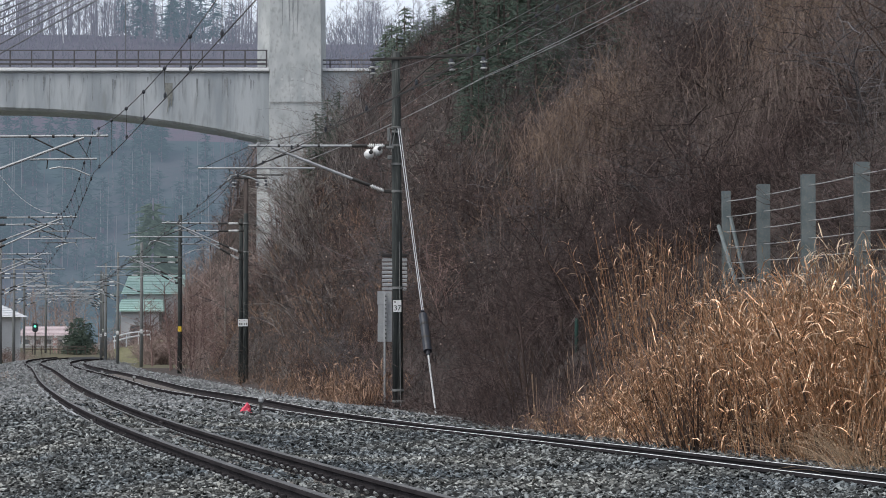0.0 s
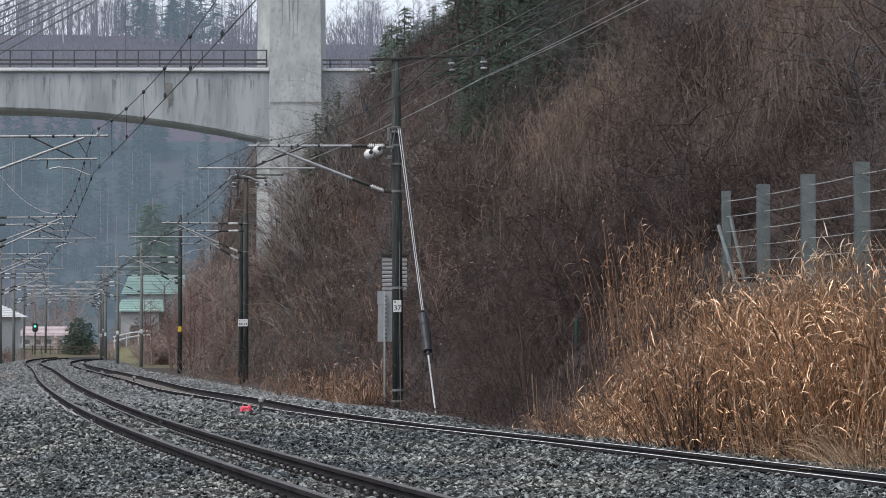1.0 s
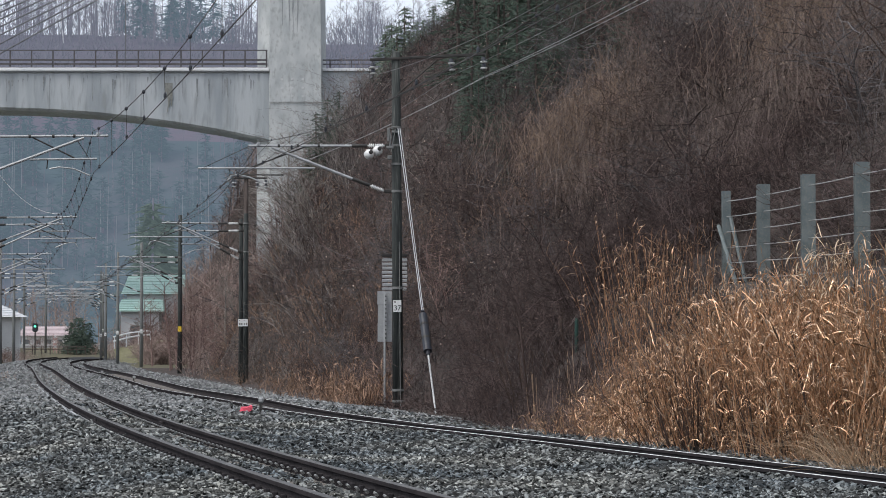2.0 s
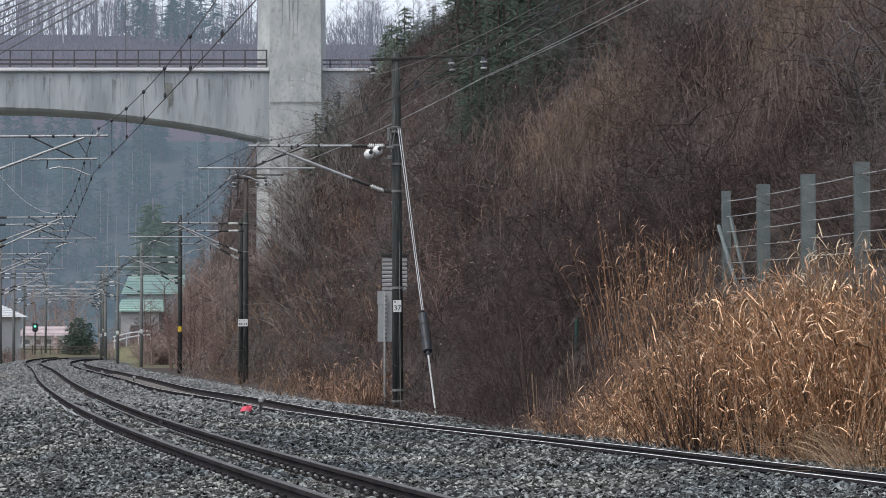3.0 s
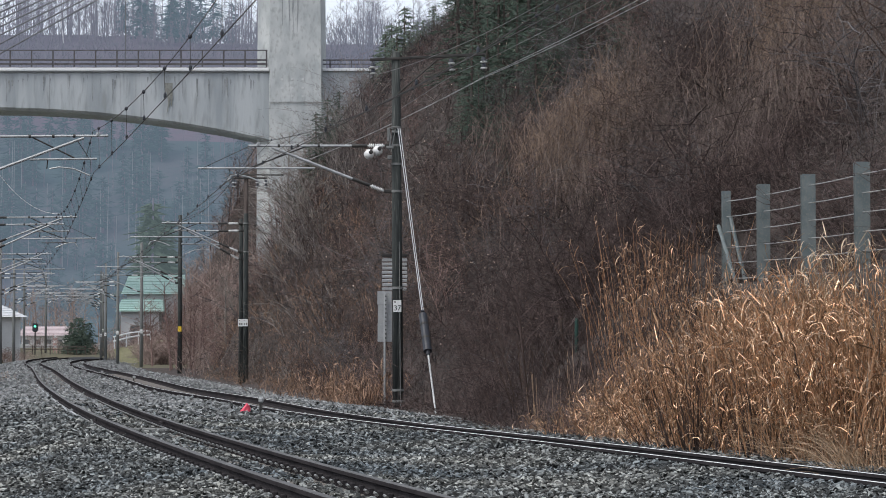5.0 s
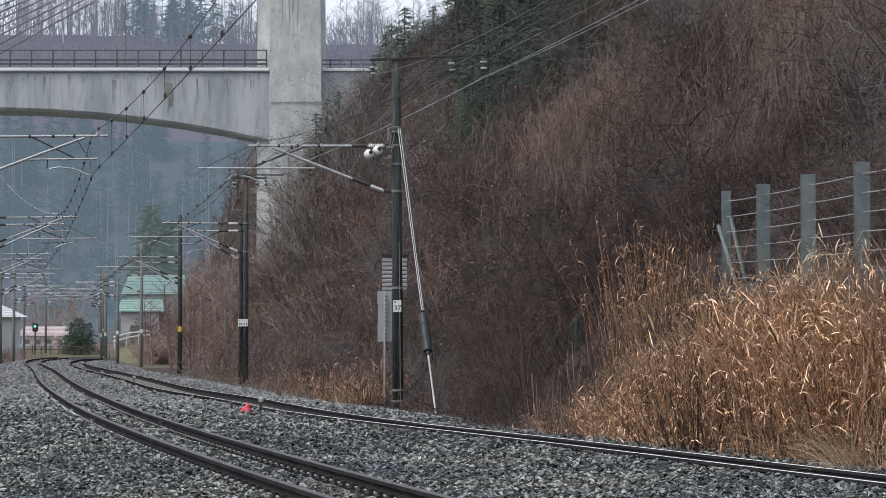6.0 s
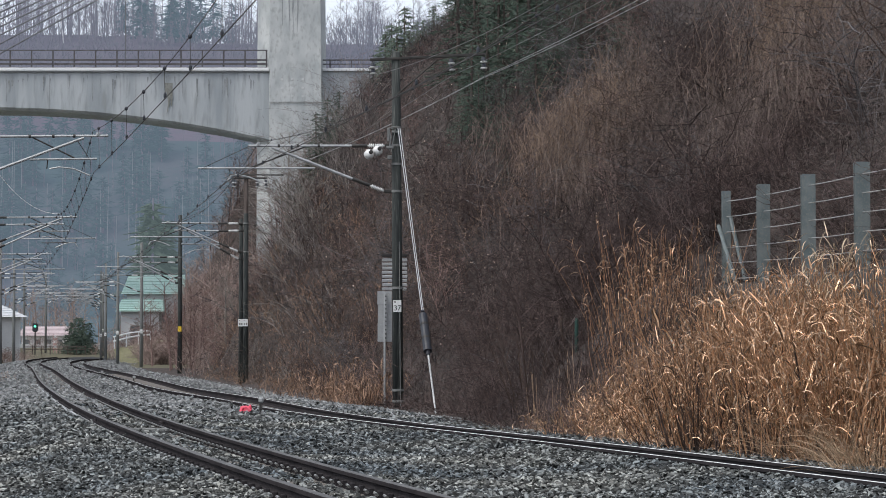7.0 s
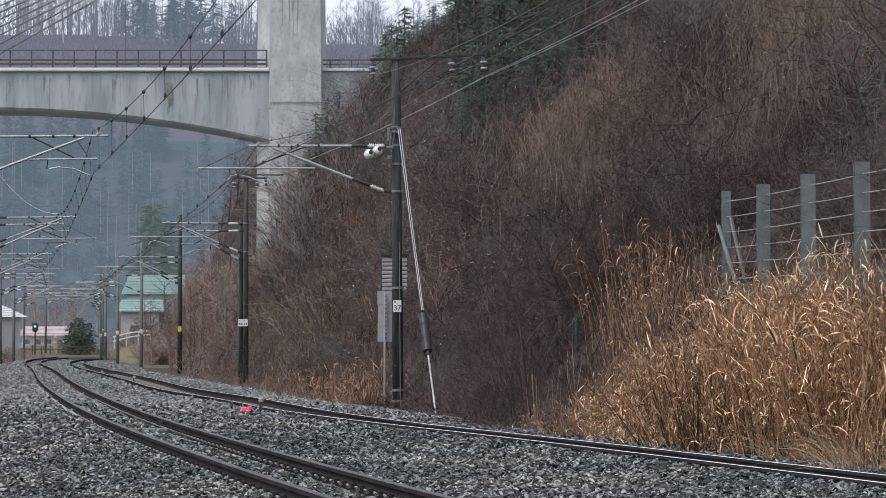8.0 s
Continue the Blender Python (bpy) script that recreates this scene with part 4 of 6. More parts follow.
peg(-3.62, 52.6, -0.3, 0.4), peg(-14.8, 115, -0.36, 0.4), peg(-11.2, 96, -0.36, 0.4), peg(-20.4, 150, -0.36, 0.35)
TAPE = []
for k in range(3):
    t = part("marker_tape", Build().tube([(0, 0, 0), (0.06 + 0.03 * k, 0.02, 0.1), (0.13, 0.0, 0.08 + 0.04 * k), (0.2 - 0.12 * k, 0, 0.0)], 0.04, 5), M_PINK, m=pose(-4.02 + 0.03 * k, 52.6, -0.25) @ Matrix.Scale(1.05, 4))
    TAPE.append(tagged(t, "crumpled fluorescent pink marker tape on the stones", "tape", "strips of marker tape"))
for y in (42.0, 57.0, 73.0):
    for side in (-1, 1):
        x = left_track(y) + side * (GAUGE / 2 + 0.0325)
        f = part("fishplate", Build().box((0, 0, -0.085), (0.09, 0.6, 0.075), ch=0.01), M_RAIL, m=pose(x, y, Z_LEFT - (CANT if side > 0 else 0), 0, 0, -math.degrees(heading(left_track, y))))
        tagged(f, "rusty fishplate bolted across a rail joint", "rail joint", "fishplates")
bond = [(left_track(y) - GAUGE / 2 - 0.17 + 0.01 * math.sin(y * 0.9), y, -0.115 + 0.02 * math.sin(y * 1.1)) for y in np.arange(44, 84, 1.0)]
tagged(part("bond_cable", Build().tube(bond, 0.018, 5), M_GALV), "pale cable lying along the foot of a rail", "cable")
tagged(part("wooden_board", Build().box((0, 0, 0), (0.8, 0.12, 0.05), ch=0.01), M_POLE_GREY, m=pose(left_track(39.5), 39.5, -0.15, 0, 0, -6)), "grey weathered board lying between the rails", "board")


# ---- houses and station at the far end ----
def house(x, y, z, w, d, h, roof_h, wall_m, roof_m, label, windows=3, turn=0):
    t = tagged(new("house"), label, "house")
    part("wall", Build().prism([(-w / 2, 0), (w / 2, 0), (w / 2, h), (-w / 2, h)], -d / 2, d / 2), wall_m, t)
    e = 0.5
    part("roof", Build().add([(-w / 2 - e, -d / 2 - e, h), (w / 2 + e, -d / 2 - e, h), (w / 2 + e, d / 2 + e, h), (-w / 2 - e, d / 2 + e, h), (-w / 2 - e * 0.3, 0, h + roof_h), (w / 2 + e * 0.3, 0, h + roof_h)],
                           [(3, 2, 1, 0), (0, 1, 5, 4), (2, 3, 4, 5), (1, 2, 5), (3, 0, 4)]), roof_m, t)
    for k in range(7):
        f = (k + 0.5) / 7
        yy, zz = (-d / 2 - e) * (1 - f), h + roof_h * f + 0.03
        part("roof_seam", Build().tube([(-w / 2 - e * (1 - 0.7 * f), yy, zz), (w / 2 + e * (1 - 0.7 * f), yy, zz)], 0.035, 4), roof_m, t)
    for k in range(windows):
        xx = -w / 2 + w * (k + 0.5) / windows
        wd = part("window", Build().box((xx, -d / 2 - 0.02, h * 0.55), (w / windows * 0.5, 0.08, h * 0.36)), M_WINDOW, t)
        part("frame", Build().box((xx, -d / 2 - 0.05, h * 0.55 - h * 0.19), (w / windows * 0.56, 0.12, 0.1)), M_COPING, wd)
    t.matrix_basis = pose(x, y, z, 0, 0, turn)
    return t


house(-29.2, 270, -0.7, 5.4, 6, 7.0, 2.0, M_HOUSEWALL, M_GREENROOF, "two-storey house with a green metal roof among trees", 1)
house(-30.2, 266, -0.7, 3.8, 4, 5.2, 1.3, M_HOUSEWALL, M_GREENROOF, "low annex with a green metal roof beside the house", 1)
house(-51.6, 345, 0.5, 5.6, 6, 1.9, 1.2, M_WHITEWALL, M_PINKROOF, "low pale station building with a faded red roof", 4)
house(-43.0, 250, -0.6, 3.6, 5, 4.4, 1.2, M_WHITEWALL, M_COPING, "white gabled house beside the railway", 0, 60)

SIG = tagged(new("railway_signal"), "railway colour light signal showing green", "railway signal")
part("post", Build().tube([(0, 0, -0.8), (0, 0, 2.9)], 0.07, 8), M_DARKSTEEL, SIG)
part("head", Build().box((0, 0, 2.5), (0.62, 0.2, 1.0), ch=0.12), M_RUBBER, SIG, "black signal head")
part("lamp", Build().lathe([(0.11, 0), (0.11, 0.03), (0.02, 0.06)], 12, pose(0, -0.1, 2.62, 90, 0, 0)), M_SIGNAL, SIG, "lit green lamp")
SIG.matrix_basis = pose(-46.2, 300, 0.65)
TOW = tagged(new("lattice_mast"), "red and white lattice mast near the station", "mast")
for k in range(6):
    part("brace", Build().tube([(-0.35, 0, k * 0.5), (0.35, 0, k * 0.5 + 0.5)], 0.07, 4).tube([(0.35, 0, k * 0.5), (-0.35, 0, k * 0.5 + 0.5)], 0.07, 4), M_COPING if k % 2 else M_REDWHITE, TOW)
for x in (-0.35, 0.35):
    part("leg", Build().tube([(x, 0, -0.5), (x, 0, 3.2)], 0.07, 4), M_REDWHITE, TOW)
TOW.matrix_basis = pose(-45.4, 310, 0.5) @ Matrix.Scale(0.6, 4)
tagged(part("boundary_wall", Build().box((0, 0, 0.6), (18, 0.3, 1.4), ch=0.03), M_HOUSEWALL, m=pose(-50, 336, 0.0)), "low pale boundary wall before the station", "wall")
CROSS = tagged(new("post_fence"), "low brown post and rail fence before the station", "fence")
part("rail", Build().box((-44.0, 300, 0.95), (7.2, 0.06, 0.1), ch=0.01).box((-44.0, 300, 0.68), (7.2, 0.06, 0.08), ch=0.01), M_BARK, CROSS)
for k in range(8):
    part("post", Build().box((-47.5 + k, 300.08, 0.6), (0.1, 0.1, 1.0), ch=0.015), M_BARK, CROSS)
GR = tagged(new("guard_rail"), "white roadside guard rail on the far bank", "guard rail")
part("beam", Build().tube([(-30.5, 245, 1.5), (-29, 246, 1.9), (-27.3, 247, 2.15)], 0.09, 6), M_COPING, GR)
part("beam", Build().tube([(-30.5, 245, 1.9), (-29, 246, 2.3), (-27.3, 247, 2.5)], 0.07, 6), M_COPING, GR)
for k in range(4):
    f = k / 3
    part("post", Build().tube([(-30.4 + 3.1 * f, 245.05 + 2 * f, 0.7 + 0.75 * f), (-30.4 + 3.1 * f, 245.05 + 2 * f, 1.95 + 0.6 * f)], 0.05, 6), M_COPING, GR)
BANK = Build().add([(-29.3, 240, -0.7), (-24.5, 240, -0.7), (-30.4, 244.5, 0.8), (-24.5, 246.5, 1.9), (-30.8, 256, 0.6), (-24.5, 256, 1.9), (-31.2, 256, -0.9), (-24.5, 256, -0.9)], [(0, 1, 3, 2), (2, 3, 5, 4), (4, 5, 7, 6), (0, 2, 4, 6), (1, 7, 5, 3), (0, 6, 7, 1)])
tagged(part("grass_bank", BANK, M_BANK), "yellow-green grassy bank below the guard rail", "bank", kind="structure")



# ---- vegetation ----
def bend(p, d, length, curl, n, r):
    """A wandering path from p along d."""
    pts, d = [Vector(p)], Vector(d).normalized()
    for k in range(n):
        d = (d + Vector((r.uniform(-curl, curl), r.uniform(-curl, curl), r.uniform(-curl, curl) * 0.7))).normalized()
        pts.append(pts[-1] + d * length / n)
    return pts


def shrub_mesh(name, seed, material, height=2.6, stems=11, spread=0.55, twigs=5, r0=0.018, droop=0.0, subs=3, split=False):
    r = random.Random(seed)
    b = Build()
    fine = Build() if split else b
    for s in range(stems):
        a = r.uniform(0, 2 * math.pi)
        d = Vector((math.cos(a) * spread * r.uniform(0.2, 1), math.sin(a) * spread * r.uniform(0.2, 1), 1))
        h = height * r.uniform(0.6, 1.1)
        stem = bend((math.cos(a) * 0.25 * r.random(), math.sin(a) * 0.25 * r.random(), -0.15), d, h, 0.22, 4, r)
        b.tube(stem, r0 * r.uniform(0.6, 1.2), 3, r0 * 0.3, False)
        for k in range(twigs):
            i = r.randint(1, 3)
            p = stem[i].lerp(stem[i + 1], r.random())
            q = Vector((r.uniform(-1, 1), r.uniform(-1, 1), r.uniform(0.0, 0.9) - droop))
            br = bend(p, q, h * r.uniform(0.25, 0.55), 0.35, 3, r)
            fine.tube(br, r0 * 0.6, 3, r0 * 0.35, False)
            for j in range(subs):
                p2 = br[r.randint(1, 2)].lerp(br[3], r.random())
                fine.spike(p2, bend(p2, (r.uniform(-1, 1), r.uniform(-1, 1), r.uniform(-0.2, 0.8) - droop), h * r.uniform(0.16, 0.4), 0.2, 1, r)[1], r0 * 0.5)
    return (b.mesh("woody_base", material), fine.mesh("crown", material)) if split else b.mesh(name, material)


def conifer_mesh(name, seed, height, width, material, trunk_m=None, density=1.0, clump=1.0):
    """Trunk with whorls of drooping boughs, each a spray of small needle clumps."""
    r = random.Random(seed)
    t, c = Build(), Build()
    t.tube([(0, 0, -0.5), (0, 0, height * 0.5), (0.03 * height * r.uniform(-0.3, 0.3), 0, height)], 0.02 * height, 6, 0.006 * height)
    z = height * 0.14
    while z < height * 0.98:
        k = 1 - z / height
        for i in range(int((5 + 6 * k) * density)):
            a = r.uniform(0, 2 * math.pi)
            ln = width * (k ** 0.8) * r.uniform(0.6, 1.1) + 0.15
            for s in range(max(2, int(ln / (0.35 * clump)))):
                f = (s + r.random()) / max(2, int(ln / (0.35 * clump)))
                x, y, zz = math.cos(a) * ln * f, math.sin(a) * ln * f, z - 0.25 * ln * f * f + r.uniform(-0.12, 0.12)
                w = (0.045 + 0.012 * width) * clump
                dv = Vector((math.cos(a), math.sin(a), 0))
                for q in range(2):
                    o = Vector((x, y, zz)) + Vector((r.uniform(-0.15, 0.15), r.uniform(-0.15, 0.15), r.uniform(-0.08, 0.08))) * clump
                    tip = o + (dv + Vector((r.uniform(-0.9, 0.9), r.uniform(-0.9, 0.9), r.uniform(-0.7, 0.3)))) * r.uniform(0.28, 0.6) * clump
                    sd = Vector((-dv.y, dv.x, r.uniform(-0.4, 0.4)))
                    c.add([o + sd * w, o - sd * w, o + Vector((0, 0, w * 0.9)), tip], [(0, 1, 2), (0, 2, 3), (1, 3, 2), (0, 3, 1)])
        z += height * 0.035 + 0.12
    return t.mesh("trunk", trunk_m or M_BARK), c.mesh("crown", material)


def tree_mesh(seed, height, material, width=0.35, thick=0.016, limbs=16, twigs=7):
    r = random.Random(seed)
    t, c = Build(), Build()
    trunk = bend((0, 0, -0.5), (0, 0, 1), height, 0.06, 6, r)
    t.tube(trunk, thick * height, 6, thick * 0.15 * height)
    for k in range(limbs):
        f = 0.25 + 0.72 * (k + r.random()) / limbs
        i = min(5, int(f * 6))
        p = trunk[i].lerp(trunk[i + 1], f * 6 - i)
        a = r.uniform(0, 2 * math.pi)
        ln = height * width * (1.1 - 0.7 * f) * r.uniform(0.6, 1.1)
        br = bend(p, (math.cos(a), math.sin(a), r.uniform(0.4, 1.2)), ln, 0.2, 3, r)
        c.tube(br, thick * height * 0.28, 3, thick * height * 0.08, False)
        for j in range(twigs):
            q = br[r.randint(0, 2)].lerp(br[3], r.random())
            tw = bend(q, (r.uniform(-1, 1), r.uniform(-1, 1), r.uniform(0.1, 1.2)), ln * r.uniform(0.25, 0.6), 0.2, 2, r)
            c.spike(tw[0], tw[2], thick * height * 0.11)
    return t.mesh("trunk", material), c.mesh("crown", material)


def reed_mesh(name, seed, height=2.3, stalks=34, spread=0.45, lean=0.12, leaf_w=0.008, mats=None, droop=1.0, leaves=(3, 5), leaf_l=(0.16, 0.4), low=0.35):
    """Stalks with long ribbon leaves that rise, bend over and taper to a point."""
    r = random.Random(seed)
    b, lf = Build(), Build()
    for s in range(stalks):
        a = r.uniform(0, 2 * math.pi)
        rad = spread * math.sqrt(r.random())
        p = Vector((math.cos(a) * rad, math.sin(a) * rad, -0.1))
        d = Vector((r.uniform(-lean, lean) + math.cos(a) * lean * rad, r.uniform(-lean, lean), 1))
        h = height * r.uniform(0.5, 1.05)
        st = bend(p, d, h, 0.12, 4, r)
        b.tube(st, 0.0048, 3, 0.0022, False)
        for k in range(r.randint(*leaves)):
            f = 1.0 if not k else r.uniform(low, 1.0)
            i = min(3, int(f * 4))
            q = st[i].lerp(st[i + 1], f * 4 - i)
            aa = r.uniform(0, 2 * math.pi)
            out = Vector((math.cos(aa), math.sin(aa), 0))
            step = r.uniform(*leaf_l) / 4
            t = (out + Vector((0, 0, r.uniform(0.3, 2.4)))).normalized()
            pull = r.uniform(0.0, 0.75) * droop
            side = out.cross(Vector((r.uniform(-0.5, 0.5), r.uniform(-0.5, 0.5), 1))).normalized() * leaf_w * r.uniform(0.45, 1.3)
            vs = [q + side * 0.4, q - side * 0.4]
            for w in (1.0, 0.9, 0.6):
                q = q + t * step
                t = (t + Vector((r.uniform(-0.15, 0.15), r.uniform(-0.15, 0.15), -pull))).normalized()
                side = side + t.cross(side) * r.uniform(-0.4, 0.4)
                vs += [q + side * w, q - side * w]
            lf.add(vs + [q + t * step], [(0, 2, 3, 1), (2, 4, 5, 3), (4, 6, 7, 5), (6, 8, 7)])
    stalk_m, leaf_m = mats or (M_REED, M_REEDLEAF)
    return b.mesh("stem_tuft", stalk_m), lf.mesh("foliage", leaf_m)


def fan_mesh(name, seed, material, height=1.9, stems=20, spread=0.4, r0=0.009):
    """Straight stems that fan upward from one root, with short rising twigs."""
    r = random.Random(seed)
    b = Build()
    for s in range(stems):
        a = r.uniform(0, 2 * math.pi)
        k = spread * r.uniform(0.1, 1)
        h = height * r.uniform(0.5, 1.05)
        d = Vector((math.cos(a) * k - 0.12, math.sin(a) * k, 1)).normalized()
        st = bend((math.cos(a) * 0.12, math.sin(a) * 0.12, -0.1), d, h, 0.06, 4, r)
        b.tube(st, r0 * r.uniform(0.7, 1.3), 3, r0 * 0.35, False)
        for q in range(r.randint(2, 5)):
            i = r.randint(1, 3)
            p = st[i].lerp(st[i + 1], r.random())
            b.tube(bend(p, d + Vector((r.uniform(-0.6, 0.6), r.uniform(-0.6, 0.6), 0)), h * r.uniform(0.12, 0.3), 0.1, 2, r), r0 * 0.5, 3, r0 * 0.25, False)
    return b.mesh(name, material)


def curtain_mesh(name, seed, material, width=1.4, drop=2.4, strands=78):
    """Fine vines that arch over a bush and hang down its front, with shreds of leaf left on them."""
    r = random.Random(seed)
    b = Build()
    for s in range(strands):
        x = r.gauss(0, width * 0.5)
        y = r.uniform(-0.7, 0.4)
        z = 1.9 - 0.5 * (x / width) ** 2 + r.uniform(-0.8, 0.25)
        ln = drop * r.uniform(0.2, 0.9)
        pts = [Vector((x + r.uniform(-0.3, 0.3), y + 0.35, z - 0.2)), Vector((x, y, z))]
        sway = r.uniform(-0.14, 0.14)
        for k in range(3):
            pts.append(pts[-1] + Vector((sway + r.uniform(-0.26, 0.26), -0.1 + r.uniform(-0.12, 0.12), -ln / 3 * r.uniform(0.6, 1.3))))
        b.tube(pts, 0.005 * r.uniform(0.5, 1.4), 3, 0.003, False)
        for k in range(3):
            q = pts[r.randint(1, 3)].lerp(pts[r.randint(1, 3)], r.random())
            b.spike(q, q + Vector((r.uniform(-1, 1), r.uniform(-0.6, 0.2), r.uniform(-1, 0.4))) * r.uniform(0.12, 0.4), 0.004)
        for k in range(3):
            q = pts[r.randint(1, 4)] + Vector((r.uniform(-0.1, 0.1), -0.03, r.uniform(-0.1, 0.1)))
            e, f = (Vector((r.uniform(-1, 1), r.uniform(-1, 1), r.uniform(-1, 1))) * 0.022 for _ in range(2))
            b.add([q - e, q + f, q + e * r.uniform(0.8, 1.8), q - f * 0.6], [(0, 1, 2, 3)])
    return b.mesh(name, material)


# x, y, radius of spots where near-black shrubs imitate shade
SHADE_SPOTS = [(6.7, 67, 1.5), (2.0, 79, 1.8), (1.6, 66, 2.2), (2.9, 59, 1.8), (2.6, 52, 1.8), (9.8, 66, 1.2), (7.0, 65, 1.1), (4.2, 82, 1.6)]


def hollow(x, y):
    """How strongly a spot is darkened as if shaded, 0 to about 0.7; the ground does not dip."""
    return max(0.0, 0.7 * noise.noise(Vector((x * 0.22, y * 0.14, 21)))) + sum(0.5 * math.exp(-((x - a) ** 2 + (0.5 * (y - b)) ** 2) / r ** 2) for a, b, r in SHADE_SPOTS)


def brush_mat(name, material, count, rows, length, radius, up, label, seed, lift=0.7, bent=True, steep=0.8):
    """Fine tangled strands lying over the slope, too many to tell apart."""
    g = np.random.default_rng(seed)
    y = g.uniform(rows[0], rows[1], count)
    foot = np.array([hill_foot(float(q)) for q in y])
    u = g.uniform(rows[2], rows[3], count)
    x = np.interp(y, Y_TAB, R_TAB) + foot + u
    keep = (np.abs(x) < 0.175 * y + 1)
    x, y, u = x[keep], y[keep], u[keep]
    z = np.array([ground_z(float(a), float(b)) for a, b in zip(x, y)])
    keep = ((z - 1.1) / y < 0.145) & ((material is not M_MAT) | (g.random(len(x)) > np.array([1.2 * hollow(a, b) for a, b in zip(x, y)])))
    x, y, z, u = x[keep], y[keep], z[keep], u[keep]
    n = len(x)
    clump = np.array([noise.noise(Vector((a * 0.35, b * 0.35, seed))) for a, b in zip(x, y)])
    z = z + g.uniform(0, lift, n) * np.clip(0.7 + 1.2 * clump, 0.15, 1.6) * np.clip(u / 1.5 + 0.3, 0.3, 1)
    d = g.normal(0, 1, (n, 3))
    d[:, 2] = d[:, 2] * steep + up
    d /= np.linalg.norm(d, axis=1)[:, None]
    ln = g.uniform(0.4, 1.2, n) * length
    p0 = np.stack([x, y, z], 1)
    mid = p0 + d * (ln * 0.5)[:, None] + g.normal(0, 0.06, (n, 3)) * ln[:, None]
    p1 = mid + (d + g.normal(0, 0.35, (n, 3))) * (ln * 0.5)[:, None]
    a = np.cross(d, g.normal(0, 1, (n, 3)))
    a /= np.linalg.norm(a, axis=1)[:, None] + 1e-6
    b = np.cross(d, a)
    rad = (radius * g.uniform(0.5, 1.5, n))[:, None]
    ring = [a, -0.5 * a + 0.87 * b, -0.5 * a - 0.87 * b]
    v = np.stack([p0 + rad * q for q in ring] + [mid + rad * 0.8 * q for q in ring] + [p1], 1)
    f = np.array([(0, 1, 4), (0, 4, 3), (1, 2, 5), (1, 5, 4), (2, 0, 3), (2, 3, 5), (3, 4, 6), (4, 5, 6), (5, 3, 6)])
    if not bent:
        v = v[:, [0, 1, 2, 6]]
        f = np.array([(0, 1, 3), (1, 2, 3), (2, 0, 3)])
    tris = f[None] + v.shape[1] * np.arange(n)[:, None, None]
    tagged(new(name, fast_mesh(name, v.reshape(-1, 3), tris.reshape(-1, 3), material)), label, "undergrowth", kind="stuff")


def place(name, me, x, y, label, category, group, scale=1.0, sink=0.1, tilt=(0, 0), z=None, kind=""):
    z = ground_z(x, y) if z is None else z
    m = pose(x, y, z - sink, tilt[0], tilt[1], 0) @ pose(0, 0, 0, 0, 0, rng.uniform(0, 360)) @ Matrix.Scale(scale, 4)
    if name in ("bare_shrub", "bare_bush") and y > 92:
        tone = (me[0] if isinstance(me, tuple) else me).materials[0].name
        JOINED.setdefault(tone, []).append((rng.choice(FARSHRUB[tone]), m))
        return None
    pair = me if isinstance(me, tuple) else ()
    ob = tagged(new(name) if pair else new(name, me), label, category, group, kind)
    for q in pair:
        new(q.name.split(".")[0], q).parent = ob
    ob.matrix_basis = m
    return ob


JOINED = {}


def join_stuff(name, items, label, category):
    """Far plants that nobody could count, in one mesh."""
    cache, vs, fs, base = {}, [], [], 0
    for me, m in items:
        if me.name not in cache:
            v = np.empty(3 * len(me.vertices))
            me.vertices.foreach_get("co", v)
            me.calc_loop_triangles()
            f = np.empty(3 * len(me.loop_triangles), np.int32)
            me.loop_triangles.foreach_get("vertices", f)
            cache[me.name] = (v.reshape(-1, 3), f.reshape(-1, 3))
        v, f = cache[me.name]
        a = np.array(m)
        vs.append(v @ a[:3, :3].T + a[:3, 3])
        fs.append(f + base)
        base += len(v)
    tagged(new(name, fast_mesh(name, np.concatenate(vs), np.concatenate(fs), items[0][0].materials[0])), label, category, kind="stuff")


BROWN = [shrub_mesh("bare_shrub", 10 + k, M_TWIG, 2.7, 10, 0.6, 6, 0.011, subs=2, split=True) for k in range(4)]
RED = [shrub_mesh("bare_shrub", 20 + k, M_TWIG_RED, 2.5, 10, 0.6, 6, 0.0105, subs=2, split=True) for k in range(3)]
GREY = [shrub_mesh("bare_bush", 30 + k, M_TWIG_GREY, 3.4, 9, 0.8, 5, 0.022) for k in range(3)]
VINE = [shrub_mesh("vine_tangle", 40 + k, M_VINE, 2.0, 9, 0.9, 6, 0.0085, droop=1.0) for k in range(3)]


DARK = [shrub_mesh("bare_shrub", 25 + k, M_TWIG_DARK, 2.4, 9, 0.6, 6, 0.012, split=True) for k in range(2)]
RUST = [shrub_mesh("bare_shrub", 27 + k, M_TWIG_RUST, 2.4, 10, 0.6, 5, 0.0105, split=True) for k in range(2)]
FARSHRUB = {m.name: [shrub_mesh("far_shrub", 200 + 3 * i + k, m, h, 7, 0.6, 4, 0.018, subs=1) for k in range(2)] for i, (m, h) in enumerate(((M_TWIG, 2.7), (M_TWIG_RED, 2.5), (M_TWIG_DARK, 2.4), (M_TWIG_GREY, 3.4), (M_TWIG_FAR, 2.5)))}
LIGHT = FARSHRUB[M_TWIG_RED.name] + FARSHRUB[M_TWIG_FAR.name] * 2



